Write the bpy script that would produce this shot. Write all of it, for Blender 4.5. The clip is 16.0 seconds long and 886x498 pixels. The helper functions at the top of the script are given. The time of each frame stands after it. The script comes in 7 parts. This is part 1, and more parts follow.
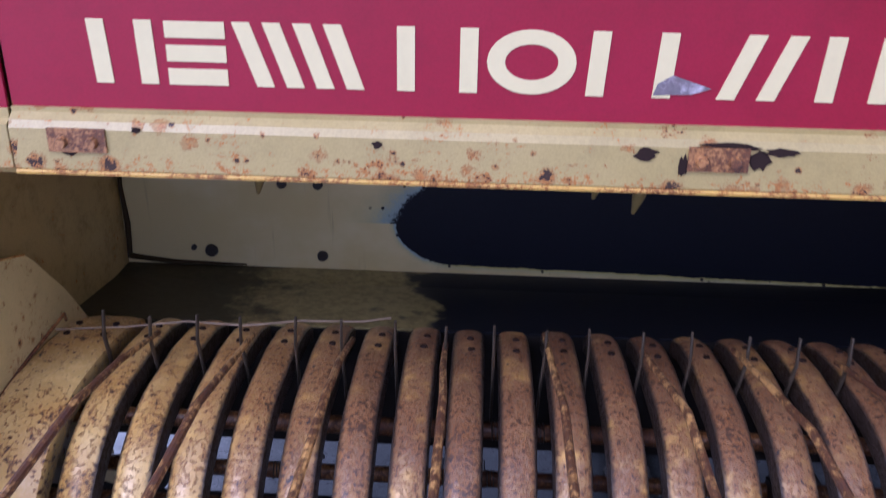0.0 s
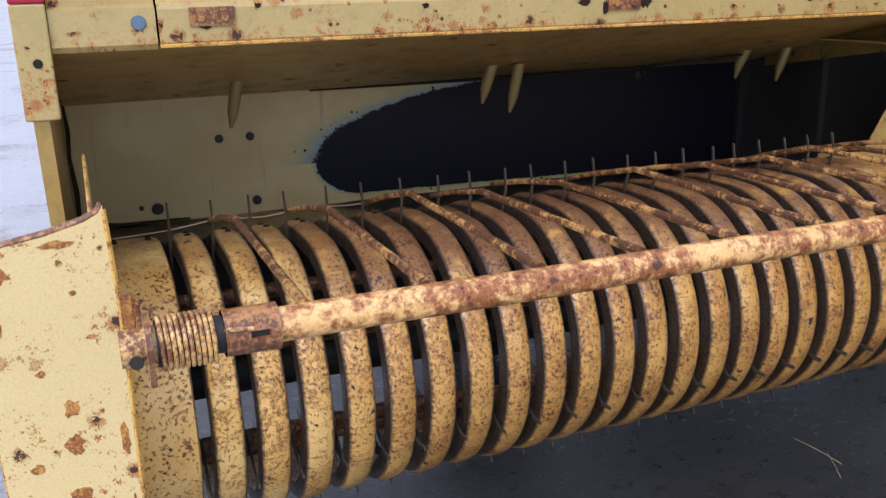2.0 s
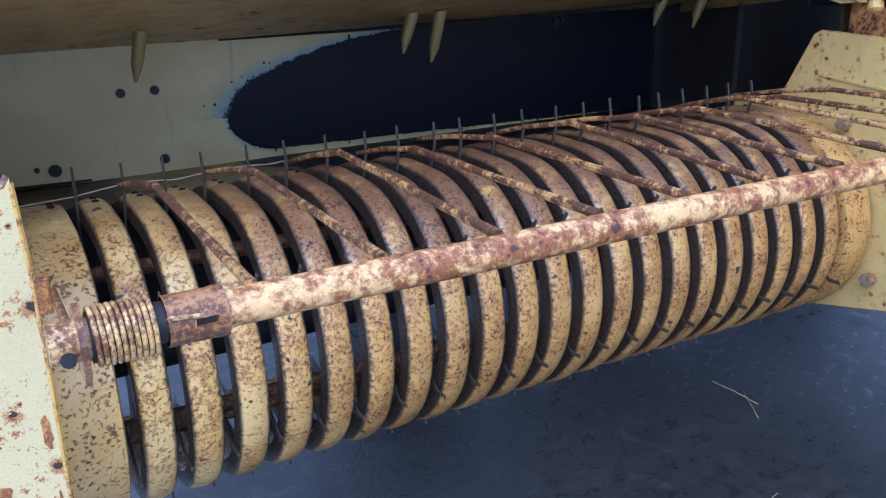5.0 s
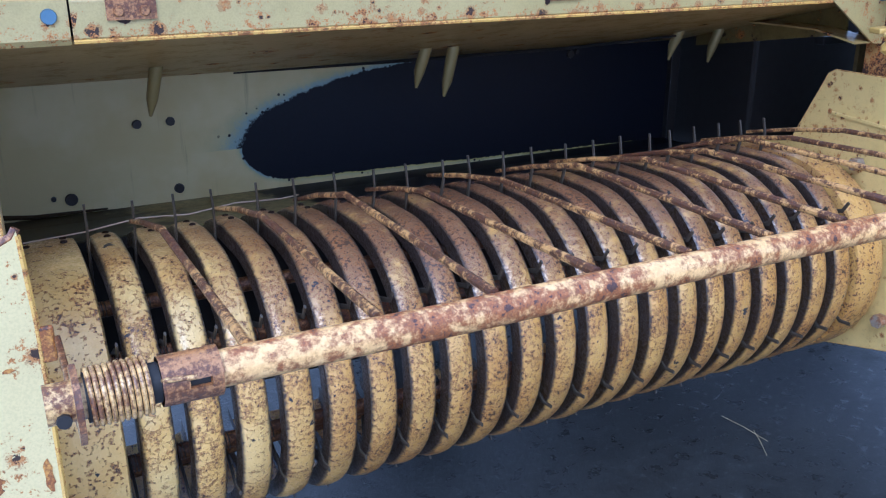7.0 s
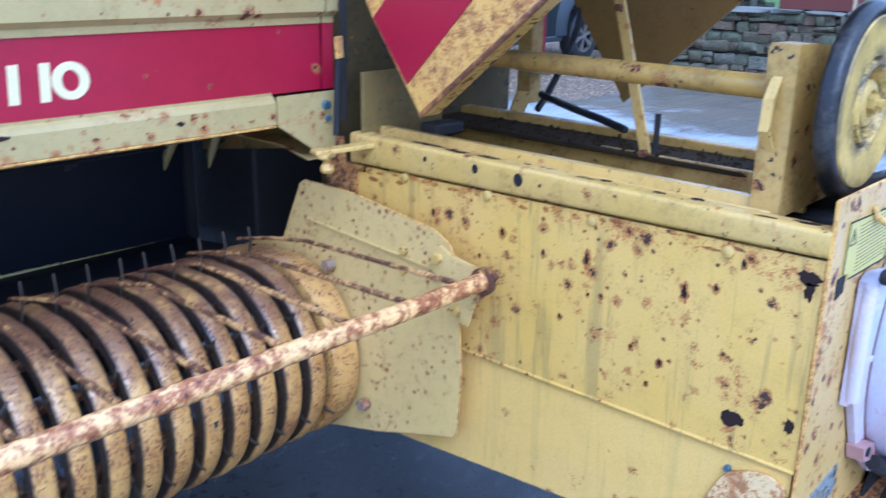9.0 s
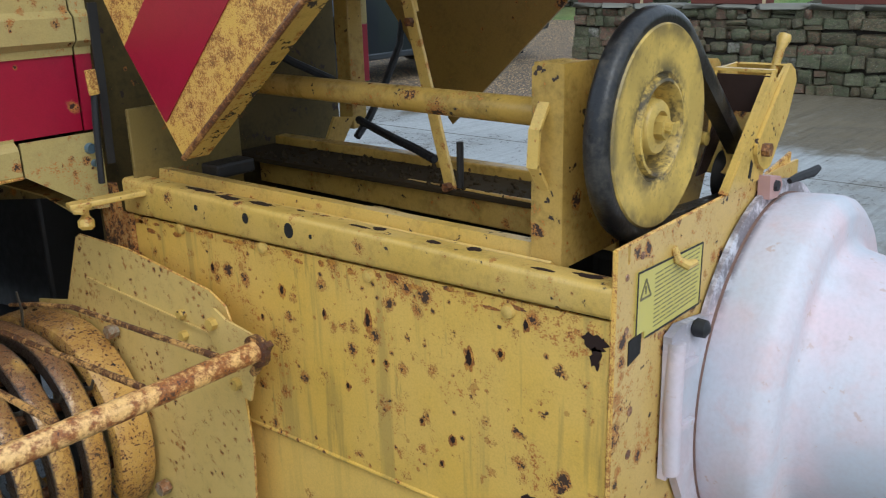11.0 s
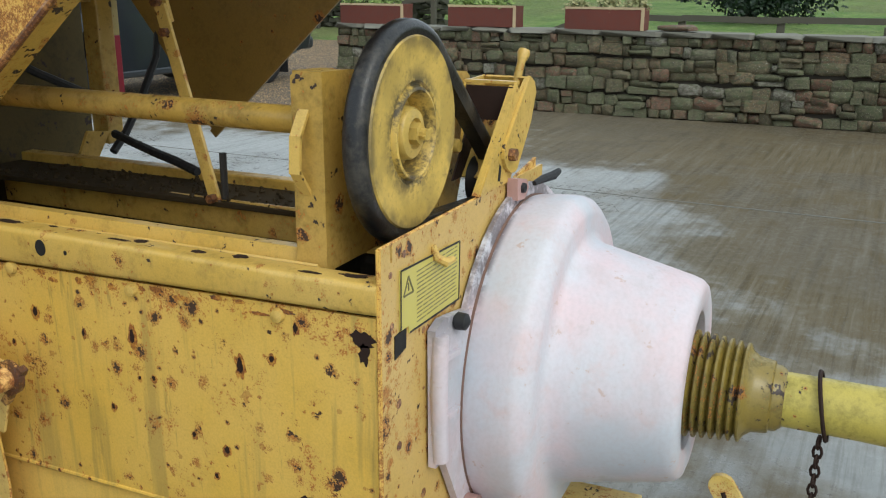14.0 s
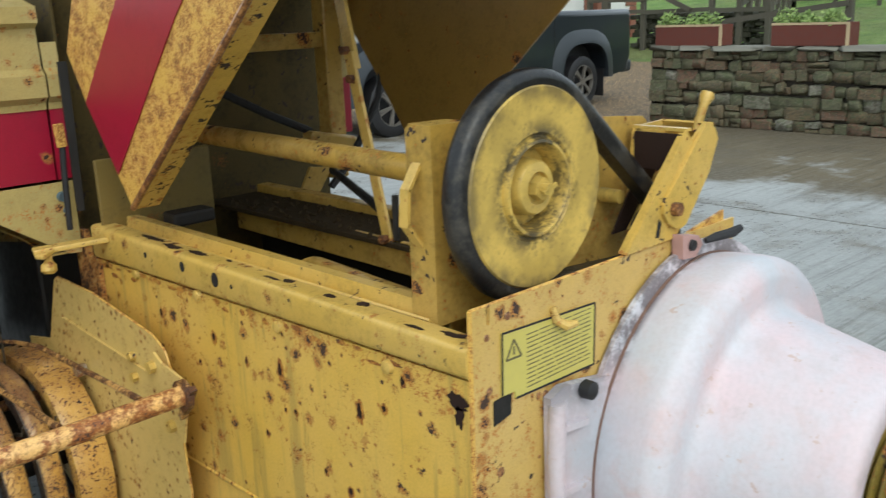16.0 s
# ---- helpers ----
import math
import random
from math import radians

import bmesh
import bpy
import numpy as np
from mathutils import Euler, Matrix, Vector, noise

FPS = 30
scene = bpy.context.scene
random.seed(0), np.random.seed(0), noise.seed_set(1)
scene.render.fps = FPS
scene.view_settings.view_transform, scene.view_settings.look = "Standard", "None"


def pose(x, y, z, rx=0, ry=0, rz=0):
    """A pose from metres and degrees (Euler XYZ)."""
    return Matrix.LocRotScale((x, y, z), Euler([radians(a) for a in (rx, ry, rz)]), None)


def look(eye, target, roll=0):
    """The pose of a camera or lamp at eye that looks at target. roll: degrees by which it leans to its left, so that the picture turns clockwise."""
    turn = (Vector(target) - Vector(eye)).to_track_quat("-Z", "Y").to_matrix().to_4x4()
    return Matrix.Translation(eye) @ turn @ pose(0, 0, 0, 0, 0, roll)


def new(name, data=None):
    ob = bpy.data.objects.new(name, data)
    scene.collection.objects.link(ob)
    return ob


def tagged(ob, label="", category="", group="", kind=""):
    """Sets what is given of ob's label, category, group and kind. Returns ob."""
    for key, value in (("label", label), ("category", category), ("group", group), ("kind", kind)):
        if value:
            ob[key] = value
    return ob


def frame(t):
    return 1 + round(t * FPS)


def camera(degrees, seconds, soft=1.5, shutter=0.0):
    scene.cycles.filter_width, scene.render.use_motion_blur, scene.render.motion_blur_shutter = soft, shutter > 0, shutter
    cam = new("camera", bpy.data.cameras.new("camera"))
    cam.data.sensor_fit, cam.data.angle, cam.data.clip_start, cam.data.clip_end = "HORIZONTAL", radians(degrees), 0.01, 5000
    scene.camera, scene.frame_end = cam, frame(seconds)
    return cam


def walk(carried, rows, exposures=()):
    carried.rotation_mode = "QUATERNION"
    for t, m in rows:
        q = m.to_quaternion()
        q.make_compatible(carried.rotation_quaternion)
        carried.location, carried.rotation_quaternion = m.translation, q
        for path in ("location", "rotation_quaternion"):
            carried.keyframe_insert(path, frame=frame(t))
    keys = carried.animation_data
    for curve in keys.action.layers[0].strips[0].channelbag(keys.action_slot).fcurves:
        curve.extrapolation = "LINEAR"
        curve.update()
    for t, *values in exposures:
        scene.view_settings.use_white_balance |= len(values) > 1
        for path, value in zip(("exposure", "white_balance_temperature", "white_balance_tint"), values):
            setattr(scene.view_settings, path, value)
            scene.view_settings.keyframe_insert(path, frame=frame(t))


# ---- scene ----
cam = camera(53.0, 16.0, soft=1.15, shutter=0.25)
PATH = [
    (0, (-0.082, 0.011, 1.464), (-0.158, 1.83, 0.635), 1.0),
    (0.5, (-0.234, -0.191, 1.444), (-0.119, 1.584, 0.53), 1.5),
    (1, (-0.471, -0.396, 1.423), (-0.162, 1.439, 0.69), -1.8),
    (1.5, (-0.615, -0.478, 1.309), (-0.114, 1.376, 0.753), -2.8),
    (2, (-0.747, -0.451, 1.185), (-0.039, 1.33, 0.613), -1.4),
    (2.5, (-0.803, -0.39, 1.16), (0.05, 1.314, 0.552), -0.4),
    (3, (-0.811, -0.374, 1.154), (0.096, 1.3, 0.542), -1.2),
    (5.5, (-0.763, -0.356, 1.214), (0.13, 1.284, 0.501), -0.7),
    (6, (-0.754, -0.36, 1.235), (0.117, 1.29, 0.515), -0.6),
    (6.5, (-0.754, -0.366, 1.24), (0.107, 1.308, 0.561), -0.1),
    (7, (-0.747, -0.365, 1.249), (0.112, 1.31, 0.573), -0.2),
    (7.5, (-0.735, -0.373, 1.256), (0.122, 1.279, 0.524), -0.4),
    (8, (-0.707, -0.472, 1.253), (0.14, 1.162, 0.471), -0.3),
    (8.5, (-0.518, -0.634, 1.395), (0.62, 0.864, 0.714), 2.3),
    (9, (-0.361, -0.674, 1.472), (1.039, 0.615, 0.855), 0.9),
    (9.2, (-0.291, -0.643, 1.49), (1.16, 0.609, 0.917), -0.6),
    (11.5, (0.089, -0.768, 1.468), (1.575, 0.409, 0.83), -1.9),
    (12, (0.097, -0.787, 1.406), (1.544, 0.294, 0.548), -1.1),
    (12.5, (0.101, -0.799, 1.377), (1.562, 0.195, 0.442), 0.1),
    (13, (0.095, -0.821, 1.381), (1.654, 0.099, 0.531), 0.3),
    (13.2, (0.084, -0.795, 1.426), (1.685, 0.095, 0.623), 0.1),
    (13.5, (0.055, -0.795, 1.438), (1.72, 0.088, 0.769), 0.1),
    (14, (0.033, -0.771, 1.468), (1.782, 0.016, 0.9), 0.4),
    (14.5, (0.087, -0.851, 1.468), (1.764, 0.112, 0.962), -0.7),
    (15, (0.199, -0.989, 1.48), (1.749, 0.185, 1.012), -0.1),
    (15.5, (0.24, -1.066, 1.491), (1.715, 0.212, 1.053), -2.1),
    (16, (0.263, -0.98, 1.501), (1.613, 0.403, 0.987), -2.1),
]
LIGHT = [(0.0, 0.15, 4900, 37), (0.5, 0.64, 4250, 21), (1.0, 0.28, 4650, 19), (1.5, 0.0, 5200, 18), (2.0, 0.17, 5750, 23), (2.5, -0.1, 5100, 21), (3.2, -0.1, 4900, 21), (5.3, 0.38, 4400, 20), (7.5, 0.4, 4350, 17), (8.5, 0.6, 4700, 17), (9.0, 0.6, 4200, 17), (9.6, 0.5, 4500, 12), (11.5, -0.3, 5900, 5), (12.0, -0.35, 6100, 4), (12.5, -0.05, 6300, 3), (13.5, -0.05, 6200, 3), (16.0, 0.0, 6200, 2)]
walk(cam, [(t, look(eye, target, roll)) for t, eye, target, roll in PATH], LIGHT)

# ---- sky and sun: a bright overcast day ----
world = bpy.data.worlds.new("world")
scene.world = world
world.use_nodes = True
sky = world.node_tree.nodes.new("ShaderNodeTexSky")
sky.sky_type, sky.sun_disc = "NISHITA", False
sky.sun_elevation, sky.sun_rotation = radians(45), radians(216)
sky.air_density, sky.dust_density, sky.ozone_density = 1.0, 4.0, 1.0
background = world.node_tree.nodes["Background"]
background.inputs["Strength"].default_value = 0.18
veil = world.node_tree.nodes.new("ShaderNodeMix")  # thin even cloud over the blue
veil.data_type = "RGBA"
veil.inputs[0].default_value = 0.72
veil.inputs[7].default_value = (6.6, 6.9, 7.2, 1.0)
world.node_tree.links.new(sky.outputs[0], veil.inputs[6])
world.node_tree.links.new(veil.outputs[2], background.inputs["Color"])
sun_data = bpy.data.lights.new("sun", "SUN")
sun_data.energy, sun_data.angle, sun_data.color = 1.1, radians(30), (1.0, 0.97, 0.92)
sun = new("sun", sun_data)
sun.matrix_world = look((-5, -7, 8.6), (0, 0, 0))


# ---- materials ----
class Mat:
    """A node material with short calls for the nodes used here."""

    def __init__(self, name, rough=0.5, metal=0.0, spec=0.5):
        self.mat = bpy.data.materials.new(name)
        self.mat.use_nodes = True
        self.t = self.mat.node_tree
        self.b = self.t.nodes["Principled BSDF"]
        self.b.inputs["Roughness"].default_value = rough
        self.b.inputs["Metallic"].default_value = metal
        self.b.inputs["Specular IOR Level"].default_value = spec
        self.co = self.t.nodes.new("ShaderNodeTexCoord").outputs["Object"]

    def put(self, socket, value):
        if isinstance(value, bpy.types.NodeSocket):
            self.t.links.new(value, socket)
        elif isinstance(value, (tuple, list)) and len(value) == 3 and socket.type == "RGBA":
            socket.default_value = (*value, 1.0)
        else:
            socket.default_value = value

    def set(self, name, value):
        self.put(self.b.inputs[name], value)
        return self

    def vary(self, amount=60.0):
        """Shift the pattern from object to object."""
        info = self.t.nodes.new("ShaderNodeObjectInfo")
        shift = self.t.nodes.new("ShaderNodeVectorMath")
        shift.operation = "MULTIPLY_ADD"
        self.put(shift.inputs[0], info.outputs["Random"])
        shift.inputs[1].default_value = (amount, amount * 0.7, amount * 1.3)
        self.put(shift.inputs[2], self.co)
        self.co = shift.outputs[0]
        self.random = info.outputs["Random"]
        return self

    def stretch(self, x, y, z):
        node = self.t.nodes.new("ShaderNodeVectorMath")
        node.operation = "MULTIPLY"
        self.put(node.inputs[0], self.co)
        node.inputs[1].default_value = (x, y, z)
        return node.outputs[0]

    def noise(self, scale, detail=4.0, rough=0.55, co=None, distort=0.0):
        node = self.t.nodes.new("ShaderNodeTexNoise")
        self.put(node.inputs["Vector"], co if co is not None else self.co)
        node.inputs["Scale"].default_value = scale
        node.inputs["Detail"].default_value = detail
        node.inputs["Roughness"].default_value = rough
        node.inputs["Distortion"].default_value = distort
        return node.outputs["Fac"]

    def cells(self, scale, co=None, feature="F1"):
        node = self.t.nodes.new("ShaderNodeTexVoronoi")
        node.feature = feature
        self.put(node.inputs["Vector"], co if co is not None else self.co)
        node.inputs["Scale"].default_value = scale
        split = self.t.nodes.new("ShaderNodeSeparateColor")
        self.put(split.inputs[0], node.outputs["Color"])
        return node.outputs["Distance"], split.outputs[0]

    def ramp(self, value, a, b, c=0.0, d=1.0):
        node = self.t.nodes.new("ShaderNodeMapRange")
        node.interpolation_type = "SMOOTHSTEP"
        for socket, v in zip(node.inputs, (value, a, b, c, d)):
            self.put(socket, v)
        return node.outputs[0]

    def do(self, operation, a, b=0.0, c=0.0):
        node = self.t.nodes.new("ShaderNodeMath")
        node.operation = operation
        for socket, v in zip(node.inputs, (a, b, c)):
            self.put(socket, v)
        return node.outputs[0]

    def mix(self, factor, a, b, blend="MIX"):
        node = self.t.nodes.new("ShaderNodeMix")
        node.data_type, node.blend_type = "RGBA", blend
        self.put(node.inputs[0], factor)
        self.put(node.inputs[6], a)
        self.put(node.inputs[7], b)
        return node.outputs[2]

    def axis(self, n):
        node = self.t.nodes.new("ShaderNodeSeparateXYZ")
        self.put(node.inputs[0], self.co)
        return node.outputs[n]

    def bump(self, height, strength=0.3, distance=0.002):
        node = self.t.nodes.new("ShaderNodeBump")
        node.inputs["Strength"].default_value = strength
        node.inputs["Distance"].default_value = distance
        self.put(node.inputs["Height"], height)
        self.put(self.b.inputs["Normal"], node.outputs[0])
        return self


def plain(name, colour, rough=0.5, metal=0.0, grain=60.0, amount=0.25, bump=0.15):
    """A surface of one colour with fine and broad variation."""
    m = Mat(name, rough, metal)
    broad, fine = m.noise(grain * 0.08, 3), m.noise(grain, 5, 0.65)
    dark = tuple(c * (1 - amount) for c in colour)
    light = tuple(min(1.0, c * (1 + amount * 0.6)) for c in colour)
    m.set("Base Color", m.mix(m.do("MULTIPLY_ADD", fine, 0.5, m.do("MULTIPLY", broad, 0.5)), dark, light))
    m.set("Roughness", m.ramp(fine, 0.2, 0.8, rough * 0.8, min(1.0, rough * 1.2)))
    return m.bump(fine, bump, 0.001).mat


RUST, RUST_DARK, RUST_PALE = (0.25, 0.075, 0.016), (0.030, 0.015, 0.011), (0.50, 0.195, 0.038)


def paint(name, colour, rust=0.3, spots=0.3, dirt=0.4, rough=0.42, scale=1.0, streaks=0.0, fade=(0.8, 0.62, 0.3), faded=0.15, low=None, chips=0.0, big=1.0, dark=1.0, wetness=0.25):
    """Old farm-machine paint: faded and dirty patches, fine rust, ragged rust spots with orange halos and dark hearts, lost flakes."""
    m = Mat(name, rough)
    broad = m.noise(3.4 * scale, 4, 0.6)
    middle = m.noise(15 * scale, 5, 0.6)
    fine = m.noise(80 * scale, 5, 0.65)
    grit = m.noise(270 * scale, 3, 0.6)
    tone = m.mix(m.do("MULTIPLY", m.ramp(broad, 0.35, 0.7), faded), colour, fade)
    tone = m.mix(m.ramp(grit, 0.38, 0.66, 0.0, 0.2), tone, tuple(c * 0.55 for c in colour))
    soil = m.ramp(m.do("MULTIPLY_ADD", middle, 0.6, m.do("MULTIPLY", fine, 0.4)), 0.44, 0.68, 0.0, dirt)
    tone = m.mix(soil, tone, (colour[0] * 0.42, colour[1] * 0.45, colour[2] * 0.5))
    if streaks:
        runs = m.noise(11 * scale, 4, 0.6, m.stretch(2.2, 2.2, 0.16))
        tone = m.mix(m.ramp(runs, 0.53, 0.66, 0.0, streaks), tone, (0.20, 0.155, 0.055))
        drips = m.noise(30 * scale, 5, 0.65, m.stretch(1.6, 1.6, 0.2))
        tone = m.mix(m.ramp(drips, 0.60, 0.70, 0.0, streaks), tone, (0.11, 0.085, 0.035))
    clump = m.do("MULTIPLY_ADD", m.do("SUBTRACT", middle, 0.5), 0.7, broad)
    if low:
        clump = m.do("ADD", clump, m.ramp(m.axis(2), low[1], low[0], 0.0, 0.32))
    # fine rust, thicker where the clumps are
    level = m.do("MULTIPLY_ADD", fine, 0.45, m.do("MULTIPLY_ADD", grit, 0.35, m.do("MULTIPLY", middle, 0.2)))
    level = m.do("MULTIPLY_ADD", m.do("SUBTRACT", clump, 0.5), 0.25, level)
    edge = 0.5 + 0.2 * (1 - rust)
    halo, core = m.ramp(level, edge - 0.025, edge + 0.02), m.ramp(level, edge + 0.045, edge + 0.075)
    # single spots of three sizes
    many = m.ramp(clump, 0.36, 0.64, 0.25, 1.7)
    for size, share, reach in ((75.0, 0.06, 0.42), (27.0, 0.30, 0.46), (11.0, 0.24 * big, 0.28)):
        gap, pick = m.cells(size * scale)
        ragged = m.do("MULTIPLY_ADD", m.do("SUBTRACT", fine, 0.5), 1.0, m.do("MULTIPLY_ADD", m.do("SUBTRACT", grit, 0.5), 0.6, gap))
        chosen = m.do("GREATER_THAN", m.do("MULTIPLY_ADD", many, share * spots, pick), 1.0)
        one = m.do("FRACT", m.do("MULTIPLY", pick, 57.0))
        reached = m.do("MULTIPLY_ADD", one, reach * 0.5, reach * 0.6)
        ring = m.ramp(ragged, reached, m.do("MULTIPLY", reached, 0.72))
        halo = m.do("MAXIMUM", halo, m.do("MULTIPLY", ring, chosen))
        heart = m.ramp(ragged, m.do("MULTIPLY", reached, 0.54), m.do("MULTIPLY", reached, 0.43))
        core = m.do("MAXIMUM", core, m.do("MULTIPLY", heart, m.do("MULTIPLY", chosen, m.do("GREATER_THAN", one, 0.38))))
    rusty = m.mix(m.ramp(m.do("MULTIPLY_ADD", grit, 0.6, m.do("MULTIPLY", fine, 0.4)), 0.40, 0.58), RUST, RUST_PALE)
    tone = m.mix(m.do("MULTIPLY", halo, m.ramp(fine, 0.36, 0.56, 0.45, 0.92)), tone, rusty)
    tone = m.mix(m.do("MULTIPLY", core, 0.95 * dark), tone, RUST_DARK)
    if chips:
        flake = m.do("MULTIPLY_ADD", m.noise(20 * scale, 3, 0.5), 0.65, m.do("MULTIPLY", fine, 0.35))
        lost = m.ramp(flake, 0.5 + 0.2 * (1 - chips), 0.515 + 0.2 * (1 - chips))
        tone = m.mix(lost, tone, m.mix(grit, (0.012, 0.010, 0.010), (0.060, 0.035, 0.025)))
        halo = m.do("MAXIMUM", halo, lost)
    m.set("Base Color", tone)
    m.set("Coat Weight", wetness)
    m.set("Coat Roughness", 0.22)
    m.set("Roughness", m.ramp(m.do("MAXIMUM", halo, soil), 0.0, 1.0, rough, 0.85))
    return m.bump(m.do("MULTIPLY_ADD", fine, 0.25, m.do("SUBTRACT", halo, core)), 0.4, 0.0012).mat


YELLOW = (0.73, 0.46, 0.078)
m_side = paint("chamber paint", YELLOW, rust=0.40, spots=1.0, dirt=0.22, streaks=0.4, rough=0.36, low=(1.02, 0.965))
m_rail = paint("rail paint", (0.63, 0.41, 0.085), rust=0.40, spots=0.5, dirt=0.5, scale=1.4, chips=0.30, rough=0.36)
m_front = paint("front plate paint", (0.60, 0.39, 0.100), rust=0.58, spots=1.1, dirt=0.3, scale=1.1, chips=0.25)
m_low = paint("lower panel paint", (0.80, 0.52, 0.115), rust=0.2, spots=0.12, dirt=0.15, streaks=0.14, rough=0.36)
m_hood = paint("hood paint", (0.46, 0.355, 0.124), rust=0.38, spots=0.75, dirt=0.25, scale=1.25, low=(1.112, 1.140))
# hood paint darkened with the shade beneath the hood
m_hood_shade = paint("shaded hood underside paint", (0.42, 0.29, 0.085), rust=0.35, spots=0.15, dirt=0.55)
m_plate = paint("pickup plate paint", (0.70, 0.54, 0.21), rust=0.42, spots=1.2, dirt=0.2, scale=1.9, big=0.4)
m_plate_end = paint("end plate paint", (0.72, 0.51, 0.155), rust=0.46, spots=0.9, dirt=0.25, scale=2.2, big=0.3)
m_flange = paint("flange paint", (0.75, 0.60, 0.26), rust=0.52, spots=0.6, dirt=0.06, scale=1.1, rough=0.34)
m_frame = paint("frame paint", (0.47, 0.29, 0.052), rust=0.5, spots=0.35, dirt=0.9, chips=0.36)
# grime and the shade deep inside, both put into the colour
m_grime_shade = paint("grimy shaded inner panel", (0.085, 0.058, 0.014), rust=0.3, spots=0.1, dirt=0.9, chips=0.46, rough=0.85, fade=(0.14, 0.098, 0.024), faded=0.6, wetness=0.0)
# inner yellow dimmed: shade of the openings put into the colour
m_inner_shade = paint("shaded inner paint", (0.19, 0.130, 0.032), rust=0.3, spots=0.2, dirt=0.7, chips=0.35, fade=(0.2, 0.16, 0.06), wetness=0.05)
# hopper yellow darkened with the shade it hangs in
m_chute_shade = paint("shaded hopper paint", (0.29, 0.168, 0.032), rust=0.3, spots=0.35, dirt=0.5, fade=(0.38, 0.23, 0.05))
m_drawbar = paint("drawbar paint", (0.66, 0.45, 0.095), rust=0.62, spots=0.7, dirt=0.4, scale=1.2, chips=0.50, fade=(0.86, 0.72, 0.38), faded=0.55)
m_flap = paint("flap paint", (0.72, 0.44, 0.085), rust=0.98, spots=0.6, dirt=0.2, scale=3.2, dark=0.6)
m_rusty = paint("rusty plate paint", (0.44, 0.235, 0.05), rust=1.15, spots=1.2, dirt=0.3, scale=1.3)
m_eye = paint("eye plate paint", (0.80, 0.58, 0.25), rust=0.86, spots=0.8, dirt=0.2, scale=1.2, dark=0.35)
m_tarred = paint("tarred lever paint", (0.16, 0.085, 0.028), rust=0.7, spots=0.8, dirt=0.6, scale=1.6, chips=0.84)
m_arm = paint("greasy arm paint", (0.58, 0.37, 0.07), rust=0.6, spots=0.6, dirt=0.5, scale=0.8, chips=0.86)
m_edge = paint("shield edge paint", (0.60, 0.38, 0.07), rust=0.62, spots=0.6, dirt=0.4, scale=1.4, chips=0.62)
m_red = paint("red paint", (0.32, 0.0045, 0.027), rust=0.0, spots=0.05, dirt=0.2, rough=0.36, fade=(0.36, 0.009, 0.040), faded=0.5, wetness=0.1)
m_scuffed = paint("scuffed white", (0.60, 0.58, 0.50), rust=0.3, spots=0.3, dirt=0.6, chips=0.62, scale=1.8)
m_finger = plain("worn finger steel", (0.30, 0.235, 0.085), 0.45, 0.2, 40, 0.3)
m_rope = plain("frayed twine", (0.36, 0.27, 0.19), 0.9, 0, 120, 0.4)
m_chip = plain("bare rusty steel", (0.035, 0.021, 0.017), 0.7, 0, 160, 0.6, 0.4)
m_cream = plain("cream decal", (0.78, 0.68, 0.36), 0.5, grain=90, amount=0.15)


def pulley_material():
    """Yellow pulley, scuffed, with greasy black rub marks in a ring round its recess."""
    m = Mat("pulley paint", 0.42)
    x, z = m.do("SUBTRACT", m.axis(0), 1.238), m.do("SUBTRACT", m.axis(2), 1.253)
    radius = m.do("SQRT", m.do("MULTIPLY_ADD", x, x, m.do("MULTIPLY", z, z)))
    patch, fine, smear = m.noise(20, 4, 0.6), m.noise(110, 5, 0.7), m.noise(13, 5, 0.65)
    ring = m.do("MULTIPLY", m.ramp(radius, 0.040, 0.066), m.ramp(radius, 0.108, 0.074))
    tone = m.mix(m.ramp(smear, 0.38, 0.64), (0.64, 0.44, 0.10), (0.46, 0.32, 0.075))
    tone = m.mix(m.ramp(fine, 0.52, 0.72, 0, 0.5), tone, (0.20, 0.14, 0.04))
    grease = m.do("MULTIPLY", ring, m.ramp(m.do("MULTIPLY_ADD", fine, 0.35, m.do("MULTIPLY", patch, 0.65)), 0.42, 0.58))
    tone = m.mix(m.do("MULTIPLY", grease, 0.9), tone, (0.022, 0.02, 0.016))
    rim = m.do("MULTIPLY", m.ramp(radius, 0.118, 0.142), m.ramp(patch, 0.40, 0.62))
    tone = m.mix(m.do("MULTIPLY", rim, 0.6), tone, (0.05, 0.045, 0.035))
    m.set("Base Color", tone)
    return m.bump(fine, 0.2, 0.001).mat


m_wheel = pulley_material()


